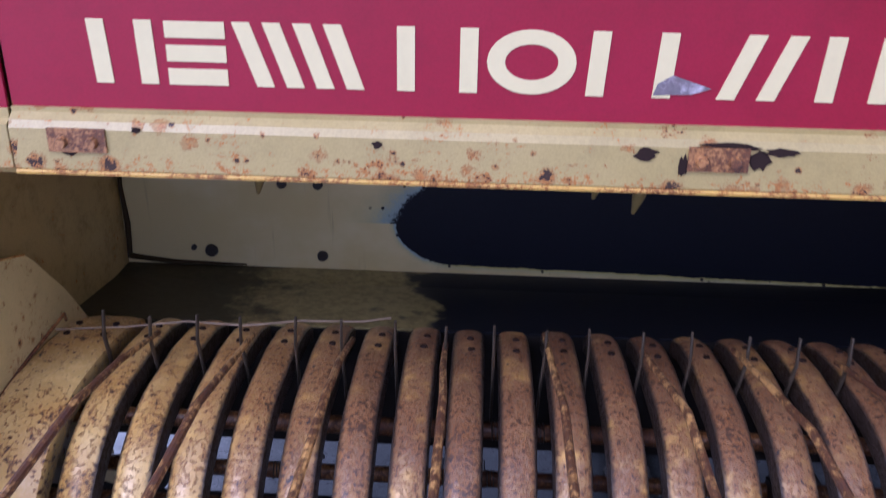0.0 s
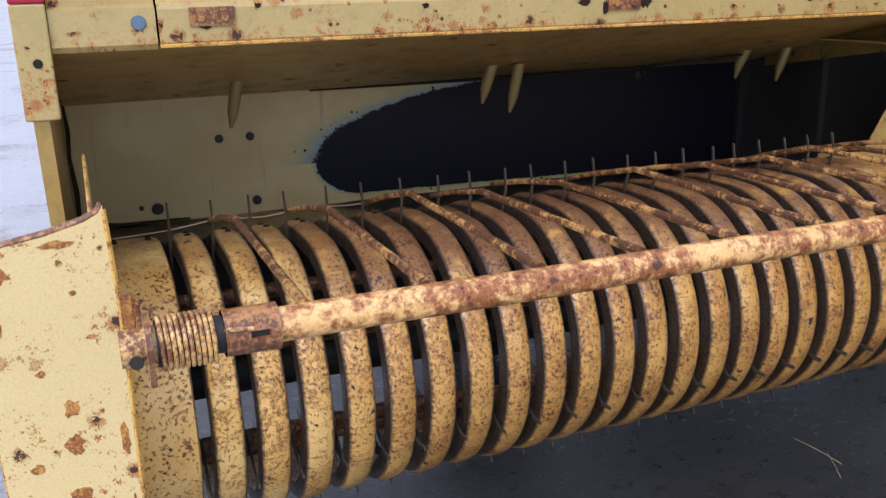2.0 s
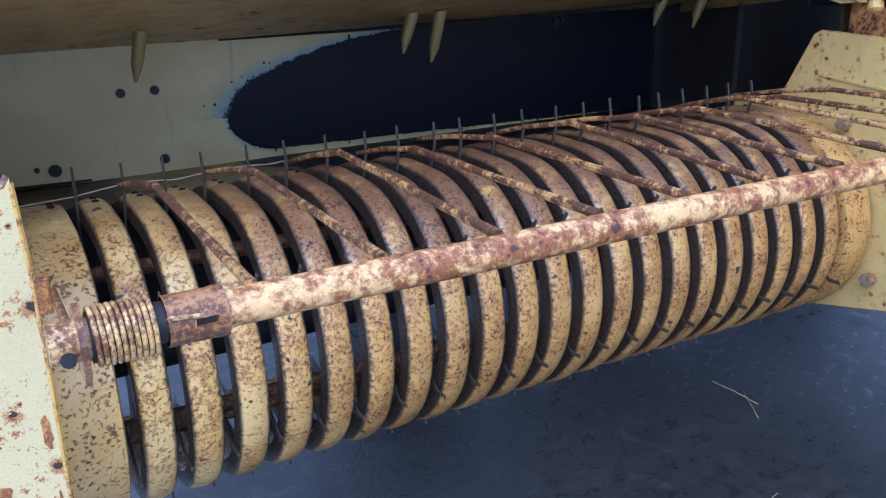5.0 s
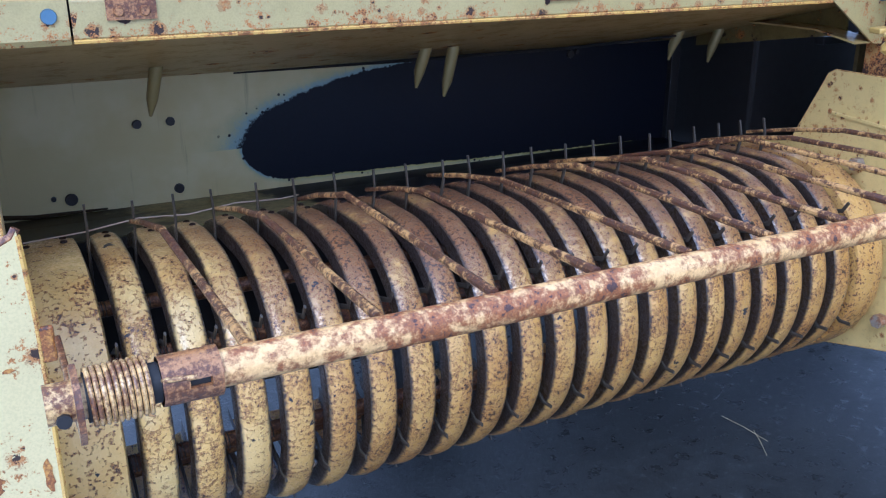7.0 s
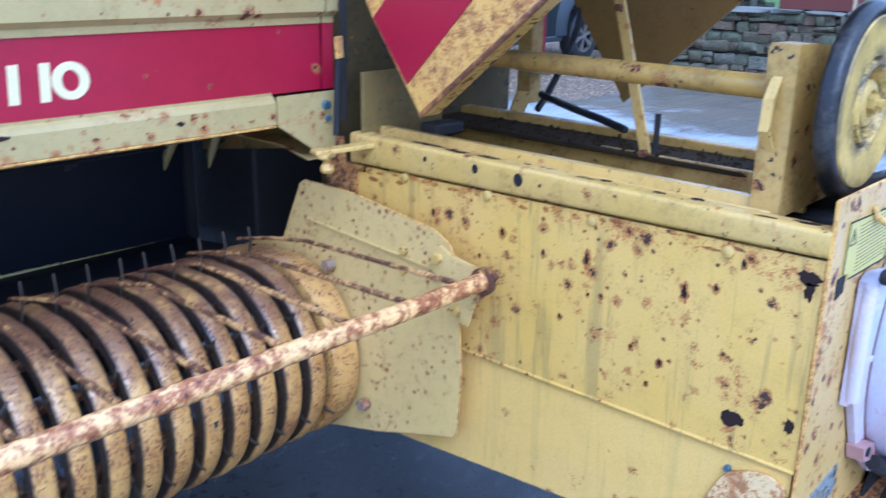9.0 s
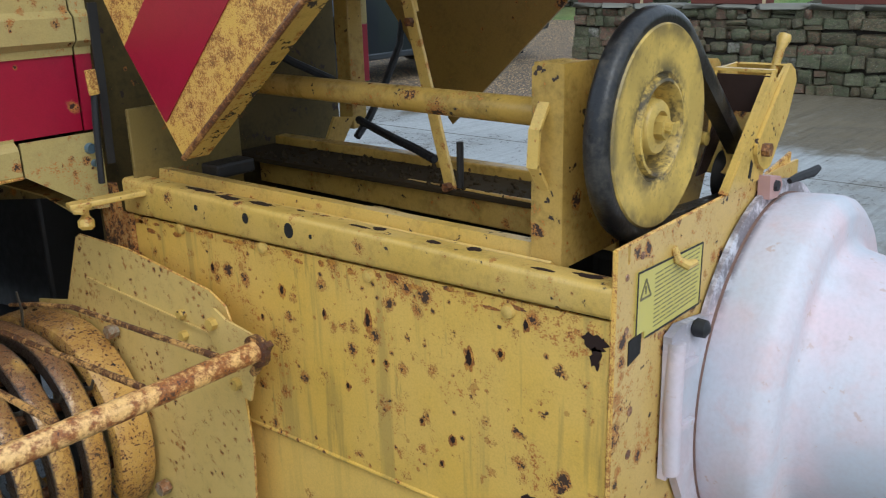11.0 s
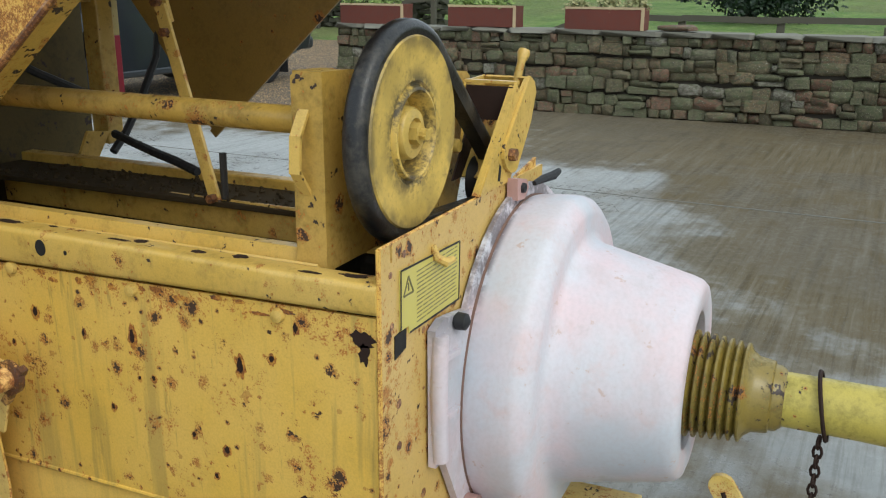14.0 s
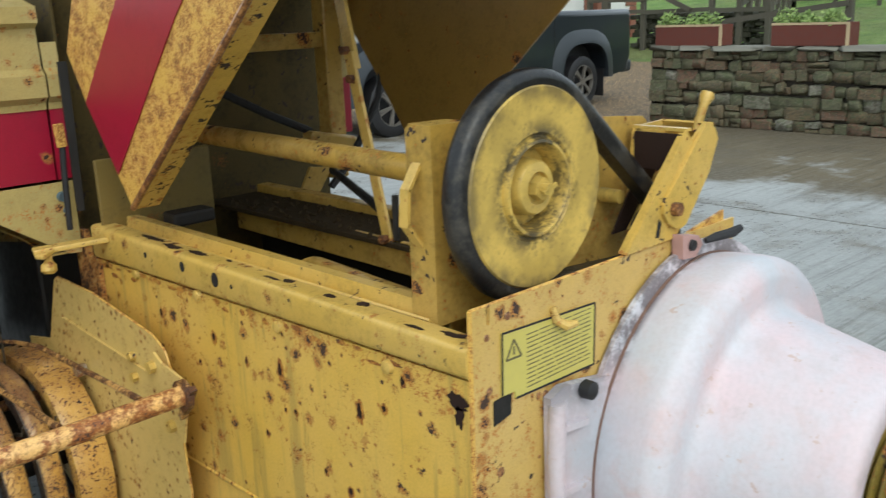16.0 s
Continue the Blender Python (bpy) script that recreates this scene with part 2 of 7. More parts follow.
def band_material(name, half, coarse=False):
    """Stripper hoops: yellow-tan paint full of fine rust specks, dark along both edges, rubbed to brown steel on the crown of the middle ones."""
    m = Mat(name, 0.42)
    side = m.do("ABSOLUTE", m.axis(0))
    m.vary()
    world_co = m.t.nodes.new("ShaderNodeNewGeometry").outputs["Position"]
    split = m.t.nodes.new("ShaderNodeSeparateXYZ")
    m.put(split.inputs[0], world_co)
    x, z = split.outputs[0], split.outputs[2]
    broad, middle = m.noise(7, 3, 0.6), m.noise(38, 3, 0.55)
    fine, grit = m.noise(150, 2, 0.5), m.noise(320 if coarse else 380, 3, 0.6)
    inside = m.do("MULTIPLY", m.ramp(x, -0.60, -0.15), m.ramp(x, 0.93, 0.86))
    crown = m.do("MULTIPLY", m.ramp(z, 0.60, 0.735), m.do("MULTIPLY_ADD", inside, 0.7, 0.3))
    tone = m.mix(m.ramp(broad, 0.35, 0.65), (0.78, 0.52, 0.135), (0.68, 0.39, 0.075))
    tone = m.mix(m.ramp(x, -0.22, -0.58, 0.0, 0.85), tone, m.mix(m.ramp(broad, 0.35, 0.65), (0.88, 0.625, 0.215), (0.80, 0.485, 0.115)))
    tone = m.mix(m.ramp(x, -0.62, -0.25, 0.12, 0.50), tone, (0.54, 0.245, 0.050))
    worn = m.do("MULTIPLY", m.ramp(m.do("MULTIPLY_ADD", broad, 0.6, m.do("MULTIPLY", middle, 0.4)), 0.32, 0.52), crown)
    tone = m.mix(m.do("MULTIPLY", worn, 0.86), tone, m.mix(m.ramp(middle, 0.4, 0.6), (0.165, 0.090, 0.062), (0.28, 0.150, 0.080)))
    shares = (0.20, 0.18, 0.42, 0.20) if coarse else (0.18, 0.16, 0.36, 0.30)
    level = m.do("MULTIPLY_ADD", broad, shares[0], m.do("MULTIPLY_ADD", middle, shares[1], m.do("MULTIPLY_ADD", fine, shares[2], m.do("MULTIPLY", grit, shares[3]))))
    level = m.do("ADD", m.ramp(x, -0.66, -0.20, 0.0, 0.024), m.do("MULTIPLY_ADD", crown, 0.014, level))
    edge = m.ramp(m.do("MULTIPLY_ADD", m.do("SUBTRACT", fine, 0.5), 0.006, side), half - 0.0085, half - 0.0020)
    halo, core = (m.ramp(level, 0.536, 0.562), m.ramp(level, 0.578, 0.598)) if coarse else (m.ramp(level, 0.505, 0.565), m.ramp(level, 0.578, 0.600))
    tone = m.mix(m.do("MULTIPLY", halo, 0.75 if coarse else 0.64), tone, m.mix(m.ramp(grit, 0.38, 0.62), (0.22, 0.070, 0.013), (0.38, 0.145, 0.028)))
    tone = m.mix(m.do("MULTIPLY", core, 0.9), tone, (0.050, 0.022, 0.010))
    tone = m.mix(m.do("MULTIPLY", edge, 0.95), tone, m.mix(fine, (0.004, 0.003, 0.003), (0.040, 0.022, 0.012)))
    flake = m.ramp(m.do("MULTIPLY_ADD", m.noise(26, 3, 0.5), 0.7, m.do("MULTIPLY", fine, 0.3)), 0.655, 0.668)
    tone = m.mix(flake, tone, (0.022, 0.017, 0.020))
    m.set("Base Color", tone)
    m.set("Coat Weight", 0.6)
    m.set("Coat Roughness", m.ramp(fine, 0.3, 0.7, 0.16, 0.42))
    m.set("Roughness", m.ramp(halo, 0, 1, 0.36, 0.68))
    return m.bump(m.do("MULTIPLY_ADD", fine, 0.6, m.do("MULTIPLY_ADD", middle, 0.8, halo)), 0.85, 0.0018).mat


def bar_material(name, pale, share, fineness=1.0, rust=(0.36, 0.155, 0.055), blend=0.06, fines=0.33):
    """Round bar with pale worn paint and mottled rust; share is how much rust covers."""
    m = Mat(name, 0.36)
    broad, middle, fine = m.noise(13 * fineness, 3, 0.6), m.noise(50 * fineness, 5, 0.65), m.noise(180 * fineness, 4, 0.7)
    level = m.do("MULTIPLY_ADD", broad, 0.25, m.do("MULTIPLY_ADD", middle, 0.75 - fines, m.do("MULTIPLY", fine, fines)))
    level = m.do("MULTIPLY_ADD", m.do("SUBTRACT", m.noise(2.6, 2, 0.5), 0.5), 0.22, level)
    edge = 0.60 - 0.2 * share
    tone = m.mix(m.ramp(fine, 0.35, 0.68), pale, tuple(c * f for c, f in zip(pale, (0.82, 0.72, 0.6))))
    tone = m.mix(m.ramp(level, edge - 0.02 - blend, edge - 0.02 + blend), tone, m.mix(m.ramp(fine, 0.35, 0.65), rust, tuple(c * 0.55 for c in rust)))
    tone = m.mix(m.ramp(level, edge + 0.070, edge + 0.10), tone, (0.075, 0.030, 0.018))
    m.set("Base Color", tone)
    m.set("Coat Weight", 0.4)
    m.set("Coat Roughness", m.ramp(fine, 0.3, 0.7, 0.12, 0.34))
    m.set("Roughness", m.ramp(level, edge - 0.05, edge + 0.05, 0.30, 0.66))
    return m.bump(m.do("MULTIPLY_ADD", fine, 0.5, level), 0.45, 0.0014).mat


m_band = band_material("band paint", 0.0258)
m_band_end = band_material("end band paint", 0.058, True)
m_bar = bar_material("wind guard bar", (0.88, 0.565, 0.215), 0.47, 1.0, (0.40, 0.140, 0.036), 0.065, 0.18)
m_sleeve = bar_material("rusty sleeve", (0.46, 0.225, 0.075), 0.62, 1.3, (0.18, 0.066, 0.022))
m_spring = bar_material("rusty spring", (0.74, 0.48, 0.17), 0.52, 1.3, (0.24, 0.090, 0.025))
m_stain = bar_material("rust stain", (0.62, 0.31, 0.055), 0.50, 1.3, (0.36, 0.125, 0.024))
m_rod = bar_material("rusty rod", (0.62, 0.36, 0.12), 0.55, 1.0, (0.13, 0.050, 0.018), 0.045)
m_tine = plain("dark tine steel", (0.085, 0.068, 0.048), 0.42, 0.3, 90, 0.4)
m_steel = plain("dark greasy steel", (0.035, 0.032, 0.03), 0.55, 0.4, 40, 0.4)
m_bolt = bar_material("bolt steel", (0.30, 0.26, 0.20), 0.5)
def belt_material():
    """Worn rubber: black, dusty grey in rubbed patches."""
    m = Mat("worn black rubber", 0.5)
    broad, fine = m.noise(16, 4, 0.6), m.noise(110, 4, 0.7)
    dust = m.ramp(m.do("MULTIPLY_ADD", broad, 0.65, m.do("MULTIPLY", fine, 0.35)), 0.46, 0.64)
    m.set("Base Color", m.mix(dust, (0.009, 0.009, 0.010), m.mix(fine, (0.030, 0.027, 0.022), (0.075, 0.066, 0.052))))
    m.set("Roughness", m.ramp(dust, 0, 1, 0.30, 0.62))
    return m.bump(m.do("MULTIPLY_ADD", broad, 0.7, fine), 0.5, 0.002).mat


m_rubber = belt_material()
m_black = plain("black rubber", (0.014, 0.014, 0.016), 0.6, 0, 70, 0.3)
m_hole = plain("dark inside", (0.01, 0.009, 0.008), 0.9, 0, 30, 0.2)
m_blue = plain("zinc bolt", (0.16, 0.25, 0.33), 0.4, 0.7, 80, 0.3)


def worn_sheet_material():
    """Back sheet: yellow paint rubbed through to dark polished steel in a long oval, with a pale blue-grey rim and flaked edge."""
    m = Mat("worn back sheet", 0.4)
    x, z = m.axis(0), m.axis(2)
    broad, middle, fine = m.noise(6, 4), m.noise(30, 5, 0.65), m.noise(150, 5, 0.7)
    paint_tone = m.mix(m.ramp(broad, 0.35, 0.7), (0.50, 0.41, 0.18), (0.58, 0.50, 0.26))
    runs = m.noise(24, 4, 0.6, m.stretch(1.6, 1.0, 0.1))
    paint_tone = m.mix(m.ramp(runs, 0.6, 0.75, 0, 0.45), paint_tone, (0.12, 0.11, 0.075))
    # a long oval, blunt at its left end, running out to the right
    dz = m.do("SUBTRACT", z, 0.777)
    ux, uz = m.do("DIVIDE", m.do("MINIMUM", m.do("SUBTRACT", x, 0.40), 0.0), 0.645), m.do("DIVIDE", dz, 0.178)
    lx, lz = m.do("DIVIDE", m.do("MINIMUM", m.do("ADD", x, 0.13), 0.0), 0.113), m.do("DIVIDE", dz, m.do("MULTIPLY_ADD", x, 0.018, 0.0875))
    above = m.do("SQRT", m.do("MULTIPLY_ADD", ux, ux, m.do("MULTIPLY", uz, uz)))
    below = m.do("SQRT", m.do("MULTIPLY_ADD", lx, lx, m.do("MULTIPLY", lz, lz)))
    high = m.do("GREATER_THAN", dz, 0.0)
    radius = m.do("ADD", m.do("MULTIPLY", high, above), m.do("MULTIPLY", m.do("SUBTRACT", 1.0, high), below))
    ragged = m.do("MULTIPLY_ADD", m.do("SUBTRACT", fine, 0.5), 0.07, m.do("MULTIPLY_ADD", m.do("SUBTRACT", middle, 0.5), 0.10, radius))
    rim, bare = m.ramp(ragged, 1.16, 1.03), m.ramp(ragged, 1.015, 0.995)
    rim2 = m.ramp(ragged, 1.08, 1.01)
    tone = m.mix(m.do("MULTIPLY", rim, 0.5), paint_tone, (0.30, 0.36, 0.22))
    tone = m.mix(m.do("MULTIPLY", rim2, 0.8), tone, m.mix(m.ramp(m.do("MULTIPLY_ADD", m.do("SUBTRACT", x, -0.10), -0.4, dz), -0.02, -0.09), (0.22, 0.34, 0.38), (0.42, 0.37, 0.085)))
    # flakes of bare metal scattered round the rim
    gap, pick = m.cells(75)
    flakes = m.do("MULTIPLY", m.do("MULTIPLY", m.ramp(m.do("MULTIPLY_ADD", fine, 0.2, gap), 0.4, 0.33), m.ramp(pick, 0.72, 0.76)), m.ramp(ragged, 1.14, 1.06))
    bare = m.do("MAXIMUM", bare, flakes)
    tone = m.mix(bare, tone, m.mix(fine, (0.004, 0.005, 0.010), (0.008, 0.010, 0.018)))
    m.set("Base Color", tone)
    m.set("Specular IOR Level", m.ramp(bare, 0, 1, 0.5, 0.22))
    m.set("Roughness", m.ramp(bare, 0, 1, 0.55, 0.5))
    return m.bump(m.do("MULTIPLY", bare, -1.0), 0.3, 0.0008).mat


m_worn = worn_sheet_material()


def floor_material():
    """Feed floor: paint left only towards the outer end, the rest rubbed to dark steel."""
    m = Mat("worn feed floor", 0.45)
    fine, broad = m.noise(60, 5, 0.7), m.noise(9, 4)
    edge = m.do("MULTIPLY_ADD", broad, 0.5, m.axis(0))
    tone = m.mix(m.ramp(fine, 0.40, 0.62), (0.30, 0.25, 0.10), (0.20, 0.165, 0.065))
    # grime and corner shade together darken the floor's outer end
    grime_shade = m.ramp(m.do("MULTIPLY_ADD", m.noise(14, 5, 0.7), 0.55, m.axis(0)), -0.14, -0.28)
    tone = m.mix(m.do("MULTIPLY", grime_shade, 0.85), tone, (0.012, 0.011, 0.010))
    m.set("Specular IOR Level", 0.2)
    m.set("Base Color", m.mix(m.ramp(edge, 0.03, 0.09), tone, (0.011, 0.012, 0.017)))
    return m.bump(fine, 0.2, 0.001).mat


m_floor = floor_material()


def guard_material():
    """Sun-bleached plastic: chalky white with pink where the old red shows through."""
    m = Mat("bleached plastic", 0.55)
    broad, middle, fine = m.noise(4.5, 4, 0.6), m.noise(16, 5, 0.65), m.noise(130, 4)
    tone = m.mix(m.ramp(broad, 0.36, 0.66), (0.60, 0.60, 0.65), (0.66, 0.53, 0.56))
    tone = m.mix(m.ramp(middle, 0.5, 0.75, 0, 0.6), tone, (0.60, 0.43, 0.42))
    runs = m.noise(10, 3, 0.6, m.stretch(1.2, 1.2, 0.25))
    tone = m.mix(m.ramp(runs, 0.55, 0.75, 0, 0.35), tone, (0.52, 0.42, 0.42))
    smudge = m.ramp(m.noise(7, 5, 0.7), 0.60, 0.72, 0, 0.55)
    tone = m.mix(smudge, tone, (0.40, 0.36, 0.35))
    blue = m.ramp(m.noise(3.0, 3), 0.46, 0.64, 0, 0.75)
    tone = m.mix(blue, tone, (0.46, 0.52, 0.58))
    scuff = m.do("MULTIPLY", m.do("MULTIPLY", m.ramp(m.axis(1), -0.255, -0.238), m.ramp(m.axis(2), 0.90, 1.0, 0.15, 1.0)), m.ramp(m.noise(7, 6, 0.75), 0.42, 0.54, 0, 0.85))
    tone = m.mix(scuff, tone, (0.085, 0.070, 0.075))
    spots = m.ramp(m.do("MULTIPLY_ADD", m.noise(26, 3), 0.6, m.do("MULTIPLY", fine, 0.4)), 0.62, 0.66, 0, 0.5)
    tone = m.mix(spots, tone, (0.50, 0.30, 0.20))
    m.set("Base Color", m.mix(m.ramp(fine, 0.3, 0.8, 0, 0.25), tone, (0.42, 0.37, 0.38)))
    return m.bump(fine, 0.15, 0.001).mat


m_guard = guard_material()
m_guard_edge = plain("faded pink plastic", (0.50, 0.30, 0.27), 0.6, 0, 50, 0.3)
m_seam = plain("rusty seam", (0.20, 0.115, 0.085), 0.7, 0, 60, 0.4)
m_bellows = paint("yellow rubber bellows", (0.23, 0.165, 0.028), rust=0.5, spots=0.4, dirt=0.95, chips=0.46, rough=0.4, scale=1.2, fade=(0.4, 0.32, 0.08))
m_shaft = paint("yellow plastic tube", (0.46, 0.37, 0.058), rust=0.1, spots=0.1, dirt=0.75, rough=0.4, chips=0.30, scale=1.4, fade=(0.55, 0.46, 0.12), faded=0.4)
m_sticker = plain("yellow label", (0.58, 0.50, 0.12), 0.45, 0, 40, 0.25)
m_ink = plain("label ink", (0.15, 0.13, 0.055), 0.5, 0, 40, 0.2)
m_serial = paint("worn maker's plate", (0.24, 0.28, 0.27), rust=0.2, spots=0.1, dirt=0.7, chips=0.7, rough=0.35, scale=2.5, fade=(0.4, 0.45, 0.44), faded=0.6)
m_debris = plain("chaff and soil", (0.040, 0.028, 0.014), 0.95, 0, 30, 0.5, 0.6)
for dusty in (m_debris, m_chip):
    dusty.node_tree.nodes["Principled BSDF"].inputs["Specular IOR Level"].default_value = 0.12


# ---- mesh helpers ----
def box(bm, x0, x1, y0, y1, z0, z1, bevel=0.0):
    m = Matrix.LocRotScale(((x0 + x1) / 2, (y0 + y1) / 2, (z0 + z1) / 2), None, (x1 - x0, y1 - y0, z1 - z0))
    made = bmesh.ops.create_cube(bm, size=1.0, matrix=m)["verts"]
    if bevel:
        edges = list({e for v in made for e in v.link_edges})
        bmesh.ops.bevel(bm, geom=edges, offset=bevel, segments=2, affect="EDGES", profile=0.5)
    return bm


def lift(axis, a, b, h):
    """A point from two coordinates in a plane and one along its axis."""
    return {"x": (h, a, b), "y": (a, h, b), "z": (a, b, h)}[axis]


def slab(bm, points, axis, low, high):
    """A flat plate: a polygon in the plane across axis, from low to high."""
    near = [bm.verts.new(lift(axis, a, b, low)) for a, b in points]
    far = [bm.verts.new(lift(axis, a, b, high)) for a, b in points]
    bm.faces.new(near)
    bm.faces.new(far[::-1])
    for i in range(len(points)):
        j = (i + 1) % len(points)
        bm.faces.new((near[i], far[i], far[j], near[j]))
    bmesh.ops.recalc_face_normals(bm, faces=bm.faces[:])
    return bm


def strip(bm, points, axis, low, high, thick=0.004):
    """A bent sheet: an open line in the plane across axis, given thickness, from low to high."""
    pts = [Vector(p) for p in points]
    outer = []
    for i, p in enumerate(pts):
        d = (pts[min(i + 1, len(pts) - 1)] - pts[max(i - 1, 0)]).normalized()
        outer.append((p.x - d.y * thick, p.y + d.x * thick))
    return slab(bm, [tuple(p) for p in pts] + outer[::-1], axis, low, high)


def tube(bm, points, radius, sides=10, caps=True):
    """A round bar along a line of points; radius may be a list."""
    pts = [Vector(p) for p in points]
    radii = radius if isinstance(radius, (list, tuple)) else [radius] * len(pts)
    normal, rings = None, []
    for i, p in enumerate(pts):
        d = (pts[min(i + 1, len(pts) - 1)] - pts[max(i - 1, 0)]).normalized()
        if normal is None:
            normal = d.orthogonal().normalized()
        normal = (normal - d * normal.dot(d)).normalized()
        other = d.cross(normal)
        rings.append([bm.verts.new(p + radii[i] * (math.cos(a) * normal + math.sin(a) * other)) for a in (2 * math.pi * k / sides for k in range(sides))])
    for one, two in zip(rings, rings[1:]):
        for k in range(sides):
            bm.faces.new((one[k], one[(k + 1) % sides], two[(k + 1) % sides], two[k]))
    if caps:
        bm.faces.new(rings[0][::-1])
        bm.faces.new(rings[-1])
    return bm


def lathe(bm, profile, centre, axis="y", sides=48, closed=False):
    """Turn a line of (along, radius) round an axis through centre."""
    c, rings = Vector(centre), []
    for along, r in profile:
        ring = []
        for k in range(sides):
            a = 2 * math.pi * k / sides
            ring.append(bm.verts.new(c + Vector(lift(axis, r * math.cos(a), r * math.sin(a), along))))
        rings.append(ring)
    pairs = list(zip(rings, rings[1:])) + ([(rings[-1], rings[0])] if closed else [])
    for one, two in pairs:
        for k in range(sides):
            bm.faces.new((one[k], one[(k + 1) % sides], two[(k + 1) % sides], two[k]))
    if not closed:
        for ring in (rings[0], rings[-1]):
            if profile[rings.index(ring)][1] > 1e-4:
                bm.faces.new(ring)
    bmesh.ops.recalc_face_normals(bm, faces=bm.faces[:])
    return bm


def bar(bm, a, b, wide, tall, up=(0, 0, 1), bevel=0.0):
    """A straight bar of rectangular section from a to b."""
    a, b = Vector(a), Vector(b)
    d = (b - a).normalized()
    side = d.cross(Vector(up)).normalized()
    top = side.cross(d)
    m = Matrix((side, d, top)).transposed().to_4x4()
    m.translation = (a + b) / 2
    made = bmesh.ops.create_cube(bm, size=1.0, matrix=m @ Matrix.Diagonal((wide, (b - a).length, tall, 1)))["verts"]
    if bevel:
        bmesh.ops.bevel(bm, geom=list({e for v in made for e in v.link_edges}), offset=bevel, segments=2, affect="EDGES", profile=0.5)
    return bm


def hexagon(bm, centre, axis, r, low, high, turn=0.0):
    """A bolt head."""
    u, v = {"x": (1, 2), "y": (0, 2), "z": (0, 1)}[axis]
    return slab(bm, [(centre[u] + r * math.cos(a), centre[v] + r * math.sin(a)) for a in (turn + math.pi * k / 3 for k in range(6))], axis, low, high)


OFFSET = {}


def part(name, bm, material, parent, label="", smooth=False, move=(0, 0, 0)):
    """One mesh under a thing or under a part; its points are world coordinates."""
    me = bpy.data.meshes.new(name)
    bm.to_mesh(me)
    bm.free()
    me.materials.append(material)
    return placed(name, me, parent, label, smooth, move)


def placed(name, me, parent, label="", smooth=False, move=(0, 0, 0)):
    if smooth:
        me.polygons.foreach_set("use_smooth", [True] * len(me.polygons))
        me.set_sharp_from_angle(angle=radians(38))
    ob = new(name, me)
    if parent:
        ob.parent = parent
        ob.matrix_parent_inverse = Matrix.Translation(-Vector(OFFSET.get(parent.name, (0, 0, 0))))
    ob.location = move
    OFFSET[ob.name] = tuple(Vector(move))
    return tagged(ob, label)


def thing(name, base, label, category, group="", kind=""):
    ob = new(name)
    ob.location = base
    OFFSET[ob.name] = base
    return tagged(ob, label, category, group, kind)


B = bmesh.new
rnd = random.Random(7)

def blotch(cy, cz, ry, rz, seed):
    """A flake of lost paint with a ragged outline."""
    g = random.Random(seed)
    return [(cy + ry * math.cos(a) * g.uniform(0.6, 1.15), cz + rz * math.sin(a) * g.uniform(0.6, 1.15)) for a in (2 * math.pi * k / 18 for k in range(18))]


# ---- the baler ----
baler = thing("hay_baler", (1.0, 0.8, 0.0), "old rust-spotted yellow and red hay baler on wet concrete", "hay baler")

# pickup: stripper bands round the tine reel
DY, DZ, DR, PITCH = 1.085, 0.508, 0.242, 0.0730


def band_line(r):
    pts = [(1.325, DZ + r - 0.034), (1.27, DZ + r - 0.014), (1.19, DZ + r - 0.002)]
    pts += [(DY + r * math.cos(a), DZ + r * math.sin(a)) for a in (radians(90 + 180 * k / 30) for k in range(31))]
    return pts + [(1.18, DZ - r + 0.004), (1.27, DZ - r + 0.03)]


def band_mesh(width):
    """An arched sheet-metal hoop with turned-in edges."""
    bm, h = B(), width / 2
    dome = 0.0085 if width < 0.06 else 0.006
    section = [(-h, -0.032), (-h, -0.012)] + [(h * u, 0.002 - dome * abs(u) ** 2.6) for u in (-0.93, -0.78, -0.5, -0.2, 0.2, 0.5, 0.78, 0.93)] + [(h, -0.012), (h, -0.032)]
    rows = []
    lines = [band_line(DR + d) for _, d in section]
    for i in range(len(lines[0])):
        rows.append([bm.verts.new((section[k][0], lines[k][i][0], lines[k][i][1])) for k in range(len(section))])
    for one, two in zip(rows, rows[1:]):
        for k in range(len(section) - 1):
            bm.faces.new((one[k], one[k + 1], two[k + 1], two[k]))
    me = bpy.data.meshes.new("stripper_band")
    bm.to_mesh(me)
    bm.free()
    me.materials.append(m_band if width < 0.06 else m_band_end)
    return me


def rivet_mesh():
    """A domed square rivet head on a hoop's rear tab."""
    bm = B()
    lathe(bm, [(0.0, 0.0062), (0.002, 0.0058), (0.003, 0.003)], (0, 0, 0), "z", 6)
    me = bpy.data.meshes.new("rivet")
    bm.to_mesh(me)
    bm.free()
    me.materials.append(m_chip)
    return me


rivet = rivet_mesh()


def hoop(me, x, lift_by, label, offsets):
    """A hoop with two rows of rivets on its rear tab."""
    ob = placed("stripper_band", me, baler, label, True, (x, 0, lift_by))
    for dx in offsets:
        for y, z in ((1.212, DZ + DR - 0.0030), (1.258, DZ + DR - 0.0105)):
            head = new("rivet", rivet)
            head.parent = ob
            head.location = (dx + rnd.uniform(-0.002, 0.002), y, z)


